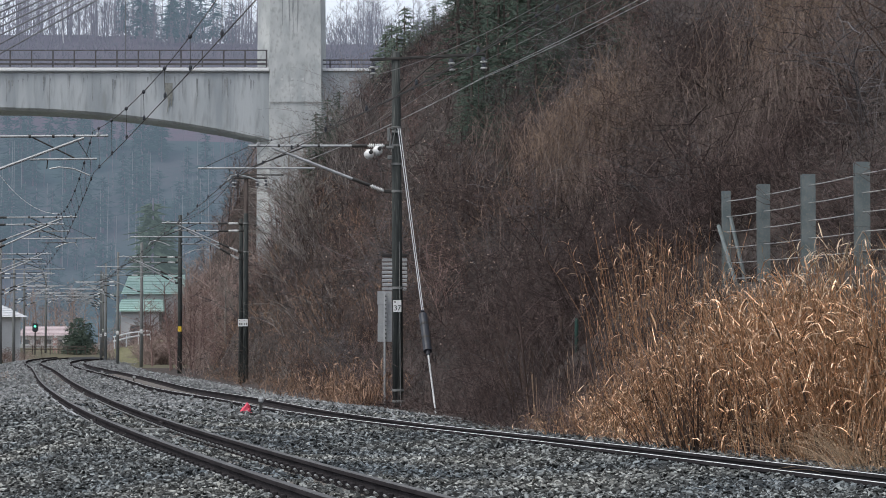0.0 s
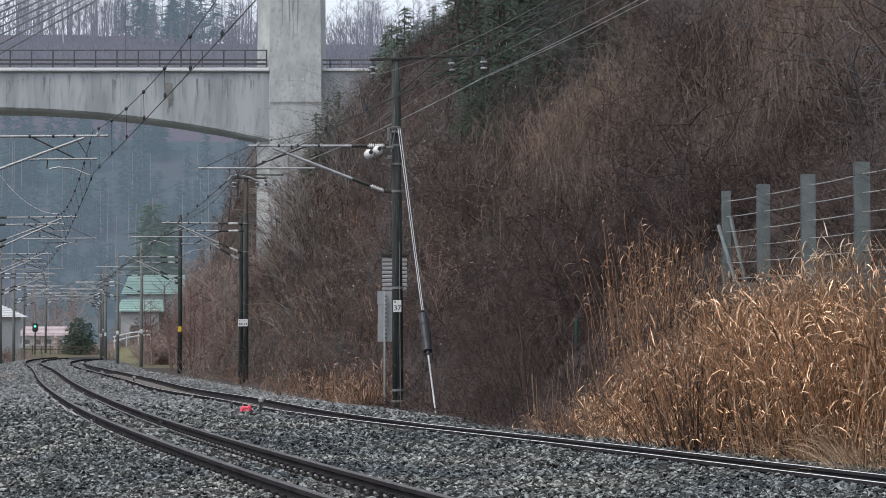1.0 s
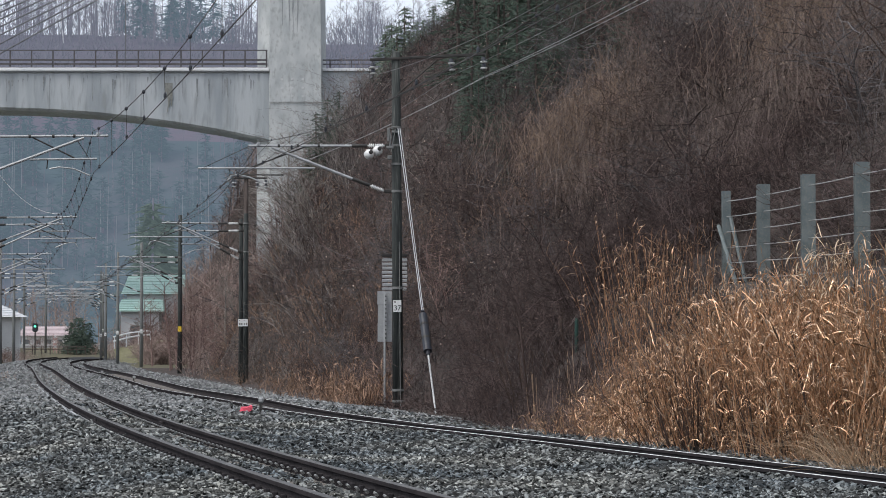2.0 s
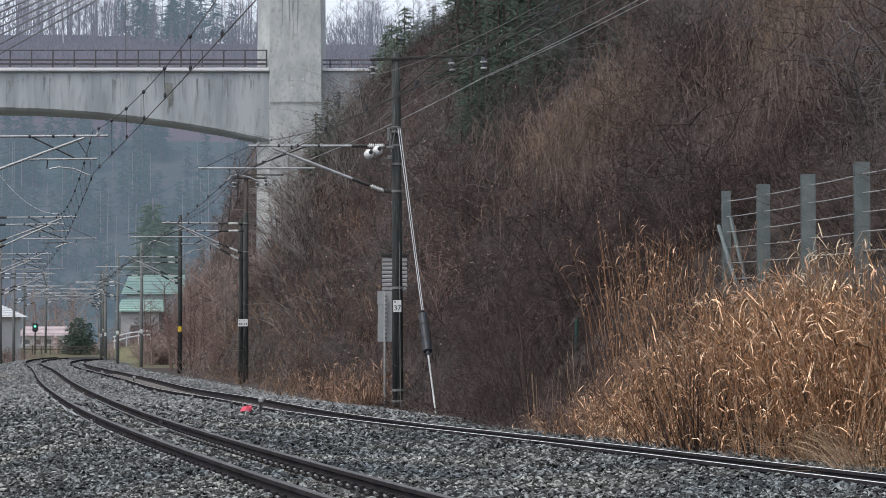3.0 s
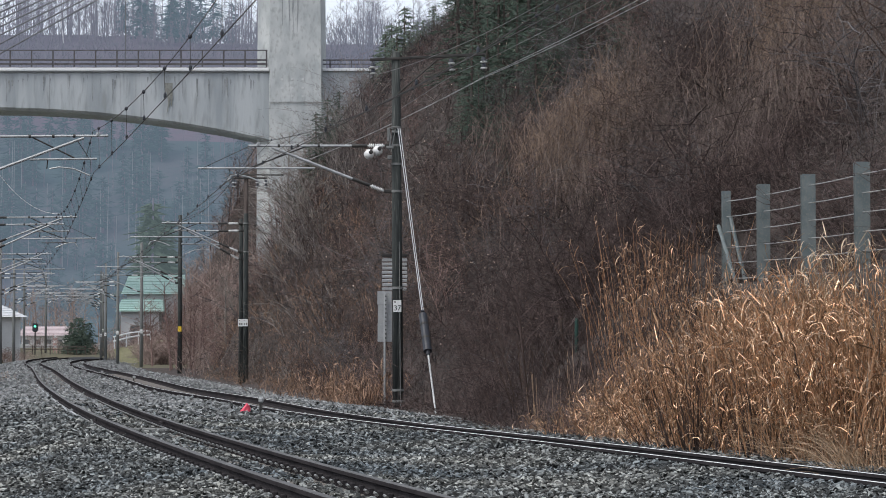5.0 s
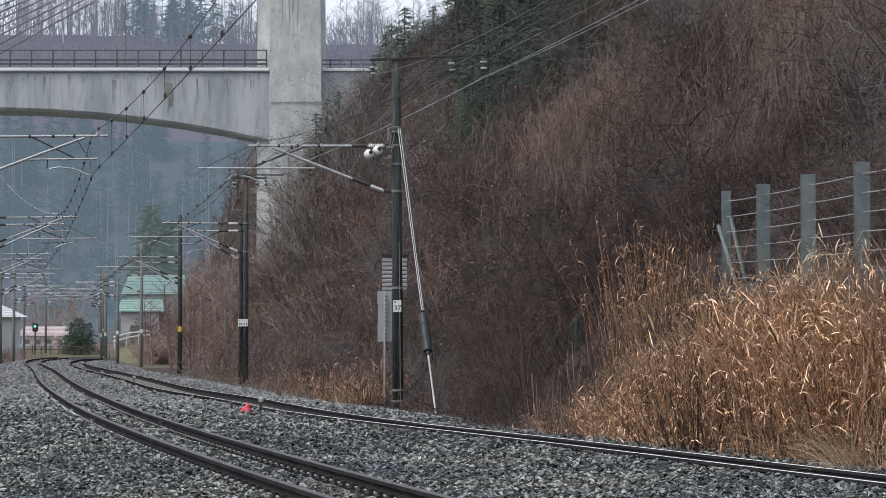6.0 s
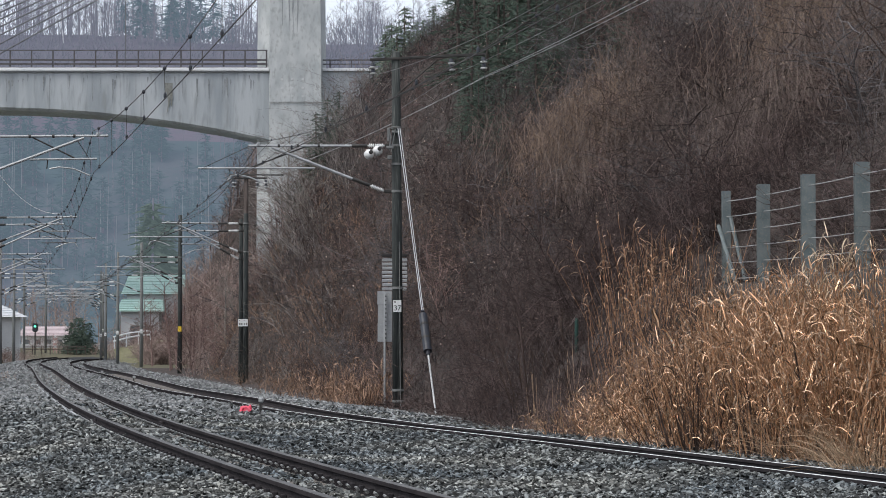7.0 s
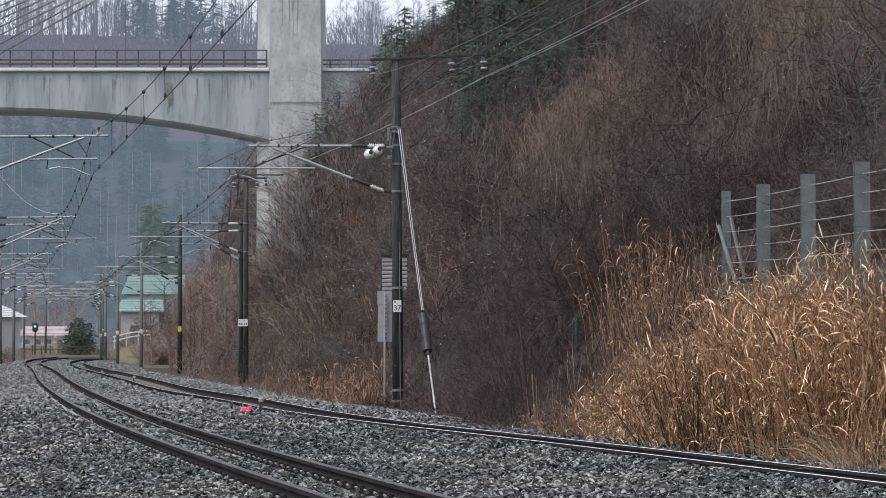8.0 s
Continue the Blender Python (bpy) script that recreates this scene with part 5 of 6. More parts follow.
def arch_mesh(name, seed, material, stems=12, reach=3.4, r0=0.013, rise=0.8, pull=0.2, twigs=6):
    """Long shoots that rise and then bend over under their own weight."""
    r = random.Random(seed)
    b = Build()
    for s in range(stems):
        a = r.uniform(0, 2 * math.pi)
        d = Vector((math.cos(a) * 0.8, math.sin(a) * 0.8, r.uniform(rise, rise * 2))).normalized()
        step = reach * r.uniform(0.5, 1.1) / 7
        pts = [Vector((math.cos(a) * 0.2, math.sin(a) * 0.2, -0.1))]
        for k in range(7):
            pts.append(pts[-1] + d * step)
            d = (d + Vector((r.uniform(-0.17, 0.17), r.uniform(-0.17, 0.17), -pull + r.uniform(-0.12, 0.12)))).normalized()
        b.tube(pts, r0 * r.uniform(0.6, 1.2), 3, r0 * 0.3, False)
        for k in range(twigs):
            i = r.randint(2, 6)
            q = (pts[i + 1] - pts[i]).normalized() * 1.2 + Vector((r.uniform(-0.8, 0.8), r.uniform(-0.8, 0.8), r.uniform(-0.2, 0.9)))
            b.tube(bend(pts[i], q, reach * r.uniform(0.09, 0.3), 0.12, 3, r), r0 * 0.5, 3, r0 * 0.2, False)
    return b.mesh(name, material)


def thicket():
    """Shrubs over the hillside in uneven rows, by distance along the track and height on the slope."""
    count = 0
    for y0 in np.arange(32, 150, 2.8):
        for u0 in np.arange(0.3, 26, 2.0):
            y, u = y0 + rng.uniform(-1.3, 1.3), u0 + rng.uniform(-1.0, 1.0)
            x = right_track(float(y)) + hill_foot(y) + max(0.2, u)
            if not -0.17 * y - 2 < x < 0.172 * y + 1.5 or y < 47.5 and x < 6.6 + 0.088 * (45.5 - y) or (abs(x + 0.6) < 1.6 and abs(y - 67) < 3.5):
                continue
            if (ground_z(x, y) - 1.1) / y > 0.142:
                continue
            k = rng.random()
            tone = noise.noise(Vector((x * 0.12, y * 0.12, 7)))
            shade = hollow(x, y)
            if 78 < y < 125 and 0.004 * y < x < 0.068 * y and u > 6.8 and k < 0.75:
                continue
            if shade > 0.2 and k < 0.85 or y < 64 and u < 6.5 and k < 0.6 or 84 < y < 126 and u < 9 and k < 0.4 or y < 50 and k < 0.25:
                me, nm, lb, ct = rng.choice(DARK), "bare_shrub", "almost black leafless shrub standing in for shade on the slope", "shrub"
            elif tone > 0.4 and u > 5:
                me, nm, lb, ct = rng.choice(VINE), "vine_tangle", "tan dry vine tangle hanging over the slope", "vine"
            elif tone < -0.15 and k < 0.7 or k < 0.3 or y > 88 and k < 0.65:
                me, nm, lb, ct = rng.choice(RED), "bare_shrub", "reddish-brown leafless shrub on the steep slope", "shrub"
            elif y > 95 and k > 0.75:
                me, nm, lb, ct = rng.choice(GREY), "bare_bush", "grey leafless bush with spreading branches on the slope", "bush"
            else:
                me, nm, lb, ct = rng.choice(BROWN), "bare_shrub", "dark brown leafless shrub on the steep slope", "shrub"
            place(nm, me, x, y, lb, ct, "shrubs on the hillside", (rng.uniform(0.75, 1.15) if u > 1.2 else rng.uniform(0.5, 0.8)) * (0.36 if y > 104 and -0.022 < x / y < 0.006 else 1), tilt=(rng.uniform(-12, 12), rng.uniform(-25, 5)))
            count += 1
    return count


thicket()
for a, b, r in SHADE_SPOTS:
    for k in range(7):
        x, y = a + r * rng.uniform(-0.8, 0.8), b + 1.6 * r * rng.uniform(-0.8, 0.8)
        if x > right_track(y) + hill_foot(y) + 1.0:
            place("bare_shrub", rng.choice(DARK), x, y, "almost black leafless shrub standing in for shade on the slope", "shrub", "shrubs on the hillside", rng.uniform(0.7, 1.0), tilt=(rng.uniform(-12, 12), rng.uniform(-25, 5)))
for y0 in np.arange(50, 84, 1.7):
    for u0 in np.arange(0.0, 5.5, 1.35):
        y = float(y0 + rng.uniform(-0.7, 0.7))
        x = right_track(y) + hill_foot(y) + u0 + rng.uniform(-0.4, 0.4)
        if -1.9 < x < 0.5 and 60 < y < 70 or x < 0.3 - 0.05 * (y - 60) and y < 70:
            continue
        place("bare_shrub", rng.choice(RUST + RUST + DARK), x, y, "low reddish-brown leafless shrub in the hollow", "shrub", "shrubs on the hillside", rng.uniform(0.5, 0.85), tilt=(rng.uniform(-12, 12), rng.uniform(-20, 5)))
brush_mat("russet_undergrowth", M_TWIG_RUST, 9000, (54, 84, -0.2, 6), 0.6, 0.0055, 0.6, "fine russet undergrowth in the hollow behind the pole", 15, 1.1, bent=False)
brush_mat("foot_undergrowth", M_TWIG_RUST, 3600, (57, 73, -0.9, 2.4), 0.5, 0.006, 0.7, "rust-brown undergrowth round the foot of the pole", 17, 0.7, bent=False)
brush_mat("undergrowth", M_MAT, 60000, (45, 150, 0.0, 22), 0.7, 0.0075, 0.3, "tangled brown leafless undergrowth covering the steep slope", 11, 0.9, False, 2.4)
brush_mat("saddle_undergrowth", M_MAT, 16000, (92, 140, 2.0, 18), 0.9, 0.011, 0.5, "tangled brown leafless undergrowth high on the slope", 16, 0.9, False, 2.0)
brush_mat("upper_undergrowth", M_MAT, 24000, (46, 86, 5.5, 17), 0.6, 0.006, 0.3, "fine brown undergrowth veiling the upper slope", 18, 0.9, False, 1.8)
brush_mat("bank_undergrowth", M_TWIG_RUST, 5200, (31, 47, -0.5, 1.6), 0.55, 0.0045, 0.9, "dark rust-brown brush among the reeds on the bank", 19, 0.5, bent=False)
brush_mat("slope_undergrowth", M_MAT, 30000, (31, 52, 1.8, 12), 0.5, 0.0052, 0.3, "tangled brown undergrowth behind the rockfall fence", 13, bent=False)
brush_mat("dry_undergrowth", M_MATTAN, 13000, (74, 135, -0.2, 5), 0.55, 0.007, 0.5, "tan withered undergrowth along the foot of the slope", 12, 0.9, False)
brush_mat("hollow_undergrowth", M_TWIG_DARK, 7500, (44, 62, -0.3, 7), 0.8, 0.006, 0.8, "leafless undergrowth by the bank, its dark tone standing in for shade", 14, 0.9, bent=False)


def leaf_litter():
    """Curled bright leaves shed along the foot of the reed bank."""
    g = np.random.default_rng(43)
    n = 9000
    y = g.uniform(29, 43, n)
    x = np.interp(y, Y_TAB, R_TAB) + 1.8 + 0.9 * g.random(n) ** 1.5
    x, y = x[x > 0.055 * y], y[x > 0.055 * y]
    n = len(x)
    z = np.array([ground_z(float(a), float(b)) for a, b in zip(x, y)]) + 0.03 + 0.6 * g.random(n) ** 1.7
    c = np.stack([x, y, z], 1)
    a, b = g.normal(0, 1, (n, 3)), g.normal(0, 1, (n, 3))
    a /= np.linalg.norm(a, axis=1)[:, None]
    b = np.cross(a, b)
    b /= np.linalg.norm(b, axis=1)[:, None]
    w = g.uniform(0.016, 0.045, n)[:, None]
    fold = np.cross(a, b) * w * 0.5
    v = np.stack([c - a * w, c + b * w * 0.2 + fold, c - b * w * 0.2 + fold, c + a * w], 1)
    f = np.array([(0, 1, 2), (1, 3, 2)])
    tagged(new("leaf_litter", fast_mesh("leaf_litter", v.reshape(-1, 3), (f[None] + 4 * np.arange(n)[:, None, None]).reshape(-1, 3), M_REEDLEAF)), "bright curled dead leaves along the foot of the reeds", "leaves", kind="stuff")


leaf_litter()


def loose_leaves():
    """Curled pale leaves caught in the brush."""
    g = np.random.default_rng(41)
    n = 4500
    y = g.uniform(56, 130, n)
    u = g.uniform(0.5, 16, n)
    x = np.interp(y, Y_TAB, R_TAB) + np.array([hill_foot(float(q)) for q in y]) + u
    z = np.array([ground_z(float(a), float(b)) for a, b in zip(x, y)]) + g.uniform(0.6, 2.3, n)
    c = np.stack([x, y, z], 1)
    a, b = g.normal(0, 1, (n, 3)), g.normal(0, 1, (n, 3))
    a /= np.linalg.norm(a, axis=1)[:, None]
    b = np.cross(a, b)
    b /= np.linalg.norm(b, axis=1)[:, None]
    w = g.uniform(0.015, 0.045, n)[:, None]
    fold = np.cross(a, b) * w * 0.4
    v = np.stack([c - a * w, c + b * w * 0.6 + fold, c - b * w * 0.6 + fold, c + a * w], 1)
    f = np.array([(0, 1, 2), (1, 3, 2), (0, 2, 1), (1, 2, 3)])[:2]
    tagged(new("withered_leaves", fast_mesh("withered_leaves", v.reshape(-1, 3), (f[None] + 4 * np.arange(n)[:, None, None]).reshape(-1, 3), M_LEAF)), "pale withered leaves caught in the brush", "leaves", kind="stuff")


loose_leaves()
FERN = [reed_mesh("dry_fern", 130 + k, 0.9, 25, 0.5, 0.75, 0.0065, [M_FERN, M_FERN], 1.1, (3, 5), (0.1, 0.26)) for k in range(3)]
for y0 in np.arange(58, 150, 2.6):
    for u in (0.1, 0.9, 1.8):
        y = float(y0 + rng.uniform(-1, 1))
        x = right_track(y) + hill_foot(y) + u + rng.uniform(-0.3, 0.5)
        if rng.random() < 0.75 and x < -1.7:
            place("dry_fern", rng.choice(FERN), x, y, "russet clump of withered fern at the slope's foot", "fern", "withered ferns at the slope's foot", rng.uniform(0.6, 1.25) * (1.35 if y < 75 and u > 0.5 else 1))
for x, y, s in ((-2.6, 72, 1.9), (-2.2, 71.5, 1.6), (-3.0, 73, 1.7), (-3.5, 75, 1.5), (-2.9, 71.8, 1.5), (-4.2, 78, 1.4), (-5.2, 83, 1.4), (-2.05, 69.6, 1.7), (-2.35, 69.9, 1.6), (-1.95, 70.6, 1.8), (-2.6, 70.6, 1.5)):
    place("dry_fern", rng.choice(FERN), x, y, "russet mound of withered fern at the slope's foot", "fern", "withered ferns at the slope's foot", s)
for k in range(34):
    y = rng.uniform(72, 124)
    x = right_track(y) + hill_foot(y) + rng.uniform(1.4, 4.6)
    if noise.noise(Vector((x * 0.3, y * 0.3, 12))) > -0.12:
        place("dry_fern", rng.choice(FERN), x, y, "russet mound of withered fern on the lower slope", "fern", "withered ferns at the slope's foot", rng.uniform(1.1, 1.8))
for x, y in ((-16.1, 96), (-16.6, 100), (-17.5, 105), (-18.6, 112), (-20.0, 120), (-16.4, 98)):
    place("dry_fern", rng.choice(FERN), x, y, "brown tuft of withered fern beside the ballast", "fern", "withered ferns at the slope's foot", rng.uniform(0.6, 0.9))
CURTAIN = [curtain_mesh("vine_curtain", 140 + k, M_VINE) for k in range(3)]
FALLS = [curtain_mesh("vine_curtain", 146 + k, M_VINE_PALE, 1.6, 2.8) for k in range(3)]
for x, y, s in ((3.8, 70, 1.1), (4.6, 72, 0.9), (2.0, 80, 1.1), (7.4, 50, 1.2), (8.2, 51, 1.3), (7.9, 54, 1.1), (6.6, 55, 1.0), (8.9, 56, 1.3), (8.0, 47.5, 1.2), (7.2, 46.5, 1.0), (8.6, 49.5, 1.3), (9.2, 53, 1.3), (7.0, 52, 1.0), (5.6, 66, 0.9), (5.3, 75, 1.0), (0.6, 84, 1.0), (9.3, 62, 1.2)):
    ob = place("vine_curtain", rng.choice(CURTAIN), x, y, "tan dry vines hanging like a curtain over shrubs", "vine", "hanging vines", s)
    ob.matrix_basis = pose(x, y, ground_z(x, y) + 0.2, 0, 0, rng.uniform(-35, 5)) @ Matrix.Scale(s, 4)

for k in range(16):
    y = rng.uniform(54, 68)
    x = rng.uniform(0.022, 0.115) * y
    if x > right_track(y) + hill_foot(y) + 3.5:
        ob = place("vine_curtain", rng.choice(CURTAIN), x, y, "brown dry vines hanging like a curtain over shrubs", "vine", "hanging vines", 1.0)
        ob.matrix_basis = pose(x, y, ground_z(x, y) + 0.25, 0, 0, rng.uniform(-35, 5)) @ Matrix.Scale(rng.uniform(0.9, 1.4), 4)
# two long falls of vines down the slope: one above the pole's hollow, one high above the fence
for a, b in (((4.9, 71.5), (4.4, 70)), ((4.3, 70.5), (3.6, 70.5)), ((3.5, 71.5), (3.0, 72)), ((4.2, 69), (3.5, 69.5)), ((8.2, 64), (8.0, 60)), ((8.5, 62), (7.4, 60)), ((9.4, 62), (8.9, 58)), ((9.6, 60), (8.2, 57))):
    for k in range(4):
        f = (k + rng.random()) / 4
        x, y = a[0] + (b[0] - a[0]) * f + rng.uniform(-0.3, 0.3), a[1] + (b[1] - a[1]) * f + rng.uniform(-0.6, 0.6)
        ob = place("vine_curtain", rng.choice(FALLS), x, y, "tan dry vines falling over the shrubs of the slope", "vine", "hanging vines", 1.0)
        ob.matrix_basis = pose(x, y, ground_z(x, y) + 0.45, 0, 0, rng.uniform(-50, -10)) @ Matrix.Scale(rng.uniform(0.8, 1.15), 4)
ARCHING = [arch_mesh("arching_bush", 35 + k, M_TWIG_PALE) for k in range(3)]
for y0 in np.arange(30.5, 47, 0.42):
    place("bare_shrub", rng.choice(DARK + RUST), 5.95 + 0.088 * (45.5 - float(y0)) + rng.uniform(-0.2, 0.4), float(y0), "dark leafless shrub behind the rockfall fence", "shrub", "shrubs on the hillside", rng.uniform(0.5, 0.85), z=2.1 + rng.uniform(0, 0.5))
for x, y, s in ((-5.9, 122, 1.3), (-5.0, 121, 1.4), (-6.6, 123, 1.3), (-7.4, 121, 1.1), (-4.4, 118, 1.2), (-6.6, 116, 1.0), (-6.4, 108, 0.8), (-5.6, 105, 0.9), (-8.0, 122, 0.9), (-7.0, 118, 1.0), (-4.6, 100, 0.8), (-3.6, 95, 0.8), (-5.4, 112, 0.9), (-2.2, 92, 0.7), (-7.4, 125, 1.1)):
    place("arching_bush", rng.choice(ARCHING), x, y, "bush of long pale arching branches on the slope", "bush", "arching bushes", s)

WEEPING = [arch_mesh("arching_bush", 210 + k, M_TWIG_PALE, 14, 5.6, 0.014, 1.3, 0.17) for k in range(3)]
for k in range(20):
    y = rng.uniform(113, 128)
    x = rng.uniform(-0.06, -0.03) * y
    if x > right_track(y) + hill_foot(y) + 0.4:
        place("arching_bush", rng.choice(WEEPING), x, y, "bush of long pale arching branches leaning out of the slope", "bush", "arching bushes", rng.uniform(0.6, 0.9), tilt=(rng.uniform(0, 15), rng.uniform(-28, -8)))

# conifers high on the slope and a few lower down
CONIFERS = [conifer_mesh("conifer", 50 + k, 9, 2.2, M_NEEDLE, None, 0.85, 0.72) for k in range(3)]

EVERGREEN = conifer_mesh("conifer", 57, 7.5, 3.6, M_NEEDLE, None, 0.8, 1.5)


def conifer(x, y, s, pair=None, label="dark green conifer on the hillside", z=None):
    t = tagged(new("conifer"), label, "tree", "conifers")
    tr, cr = pair or rng.choice(CONIFERS)
    for nm, me in (("trunk", tr), ("crown", cr)):
        o = new(nm, me)
        o.parent = t
    t.matrix_basis = pose(x, y, (ground_z(x, y) if z is None else z) - 0.2, 0, 0, rng.uniform(0, 360)) @ Matrix.Scale(s, 4)


for x, y, s in ((1.1, 120, 0.75), (2.0, 121, 0.8), (2.8, 106, 0.55), (1.9, 97, 0.5), (1.5, 110, 0.7), (3.0, 111, 0.8), (4.5, 112, 0.8), (2.5, 100, 0.6), (4.0, 101, 0.75), (5.5, 102, 0.8), (1.4, 128, 0.9), (2.4, 118, 0.8), (6.6, 104, 0.7), (3.4, 94, 0.5), (2.0, 95, 0.55), (3.0, 92, 0.55), (4.2, 90, 0.5), (5.0, 87, 0.5), (1.2, 100, 0.6), (0.6, 105, 0.65), (3.6, 97, 0.6), (5.6, 93, 0.6), (5.9, 100, 0.6), (1.0, 92, 0.42), (1.6, 93, 0.42), (2.2, 95, 0.45), (1.3, 97, 0.45), (2.7, 96, 0.45), (0.9, 96, 0.38), (1.9, 90, 0.36), (1.2, 89, 0.32), (4.4, 95, 0.6), (5.0, 94, 0.62), (4.6, 91, 0.5), (5.4, 96, 0.7), (3.7, 92, 0.5), (3.2, 98, 0.6), (2.6, 103, 0.6), (4.9, 99, 0.7), (6.0, 97, 0.7), (1.5, 91, 0.4), (1.0, 94, 0.42), (4.2, 86, 0.42), (4.7, 85, 0.42), (3.7, 87, 0.42), (5.1, 84, 0.38), (3.1, 88, 0.4), (2.5, 89, 0.4), (5.3, 87, 0.5), (1.7, 86, 0.28), (2.0, 84, 0.26), (4.3, 82, 0.34), (4.9, 81, 0.34), (5.5, 82, 0.4), (6.0, 84, 0.42), (4.6, 84, 0.4), (5.2, 78.5, 0.27), (3.6, 83, 0.33), (5.8, 79, 0.3), (6.3, 81, 0.36), (3.0, 85, 0.33), (6.8, 83, 0.42), (1.9, 80, 0.2)):
    conifer(x, y, s)
DENSE = conifer_mesh("conifer", 59, 9, 2.6, M_NEEDLE, None, 1.3, 0.9)
for x, y, s in ((-6.1, 127, 0.42), (-5.6, 128, 0.38), (-5.0, 127, 0.3), (-6.5, 129, 0.32)):
    conifer(x, y, s, DENSE, "dense dark conifer growing beside the bridge pylon")
YOUNG = conifer_mesh("conifer", 58, 9, 3.6, M_NEEDLE_PALE, None, 1.0, 1.15)
for x, y, top in ((-2.2, 150, 20.6), (-1.5, 152, 20.0), (-3.0, 154, 20.1), (-0.5, 148, 20.4), (-2.6, 149, 19.3), (-1.1, 146, 19.2), (-1.9, 148, 19.0), (-3.3, 152, 19.2)):
    conifer(x, y, max(0.25, (top - ground_z(x, y)) / 9), YOUNG, "soft green young conifer on the saddle")
for k in range(64):
    y = rng.uniform(104, 127)
    place("bare_shrub", rng.choice(RED), rng.uniform(-0.04, 0.004) * y, y, "russet leafless shrub on the saddle", "shrub", "shrubs on the hillside", rng.uniform(0.35, 0.6))
# bare trees
TREES = [tree_mesh(60 + k, 7, M_TWIG_GREY) for k in range(3)]


def bare_tree(x, y, s, pair, label, group, z=None):
    t = tagged(new("bare_tree"), label, "tree", group)
    for nm, me in zip(("trunk", "crown"), pair):
        o = new(nm, me)
        o.parent = t
    t.matrix_basis = pose(x, y, (ground_z(x, y) if z is None else z) - 0.2, rng.uniform(-4, 4), rng.uniform(-4, 4), rng.uniform(0, 360)) @ Matrix.Scale(s, 4)


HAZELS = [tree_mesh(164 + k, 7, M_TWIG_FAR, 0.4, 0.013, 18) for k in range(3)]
REDTREES = [tree_mesh(160 + k, 7, M_TWIG_RED, 0.38, 0.014, 24) for k in range(3)]
DARKTREES = [tree_mesh(64 + k, 7, M_TWIG_DARK, 0.5) for k in range(3)]
for k in range(14):
    y = rng.uniform(205, 245)
    bare_tree(-0.078 * y + rng.uniform(-3.5, 2.0), y, rng.uniform(1.0, 1.6), rng.choice(HAZELS + REDTREES), "tall brown leafless tree at the valley foot", "trees at the valley foot")
for x, y, s in ((1.55, 49.5, 0.42), (6.2, 34, 0.55), (4.9, 52, 0.5), (-11.5, 140, 0.8), (-8, 134, 0.9)):
    bare_tree(x, y, s, rng.choice(TREES if y > 80 else DARKTREES), "leafless grey tree leaning out of the slope" if y > 80 else "thin dark leafless sapling among the brush", "saplings on the slope")
for k in range(64):
    y = rng.uniform(150, 240)
    x = right_track(min(y, 380)) + rng.uniform(5, 16)
    if not (-34 < x < -25 and y > 240) and not -0.127 < x / y < -0.0975:
        bare_tree(x, y, rng.uniform(0.55, 1.0), rng.choice(HAZELS + REDTREES), "brown leafless tree at the valley foot", "trees at the valley foot")
for k in range(85):
    y = rng.uniform(130, 262)
    x = right_track(y) + rng.uniform(3.2, 13)
    if not (-34 < x < -25 and y > 258) and not -0.127 < x / y < -0.0975:
        place("bare_shrub", rng.choice(LIGHT), x, y, "brown leafless shrub beside the far track", "shrub", "shrubs beside the far track", rng.uniform(0.7, 1.2))
for k in range(46):
    y = rng.uniform(272, 300)
    bare_tree(rng.uniform(-0.098, -0.066) * y, y, rng.uniform(0.5, 0.85), rng.choice(HAZELS + DARKTREES), "brown leafless tree on the spur behind the pylon", "trees at the valley foot")
for k in range(70):
    y = rng.uniform(268, 300)
    place("bare_shrub", rng.choice(LIGHT), rng.uniform(-0.097, -0.064) * y, y, "brown leafless shrub on the spur behind the pylon", "shrub", "shrubs beside the far track", rng.uniform(0.9, 1.3))
for k in range(34):
    y = rng.uniform(348, 382)
    bare_tree(rng.uniform(-0.168, -0.118) * y, y, rng.uniform(0.7, 1.35), rng.choice(HAZELS), "leafless tree behind the station", "trees at the valley foot")
for k in range(16):
    y = rng.uniform(200, 250)
    bare_tree(rng.uniform(-0.096, -0.078) * y, y, rng.uniform(1.0, 1.5), rng.choice(HAZELS), "tall leafless tree with a fine crown at the valley foot", "trees at the valley foot")
for k in range(34):
    y = rng.uniform(165, 238)
    bare_tree(right_track(y) + rng.uniform(5, 14), y, rng.uniform(0.6, 1.1), rng.choice(REDTREES), "reddish leafless tree crowding the valley foot", "trees at the valley foot")
DENSE_SHRUB = [shrub_mesh("dense_shrub", 230 + k, M_TWIG_FAR, 2.2, 10, 0.8, 5, 0.028, subs=2) for k in range(2)]
for k in range(46):
    y = rng.uniform(218, 239)
    place("dense_shrub", rng.choice(DENSE_SHRUB), rng.uniform(-0.1125, -0.0965) * y, y, "low russet shrub beside the grassy bank", "shrub", "shrubs beside the far track", rng.uniform(0.7, 1.15))
for k in range(16):
    place("dense_shrub", rng.choice(DENSE_SHRUB), rng.uniform(-28.8, -25.5), rng.uniform(257, 262), "low russet shrub before the green-roofed house", "shrub", "shrubs beside the far track", rng.uniform(1.0, 1.5))
for k in range(16):
    y = rng.uniform(250, 260)
    place("bare_shrub", rng.choice(LIGHT), rng.uniform(-31.5, -24.5), y, "reddish leafless shrub before the green-roofed house", "shrub", "shrubs beside the far track", rng.uniform(0.9, 1.4))
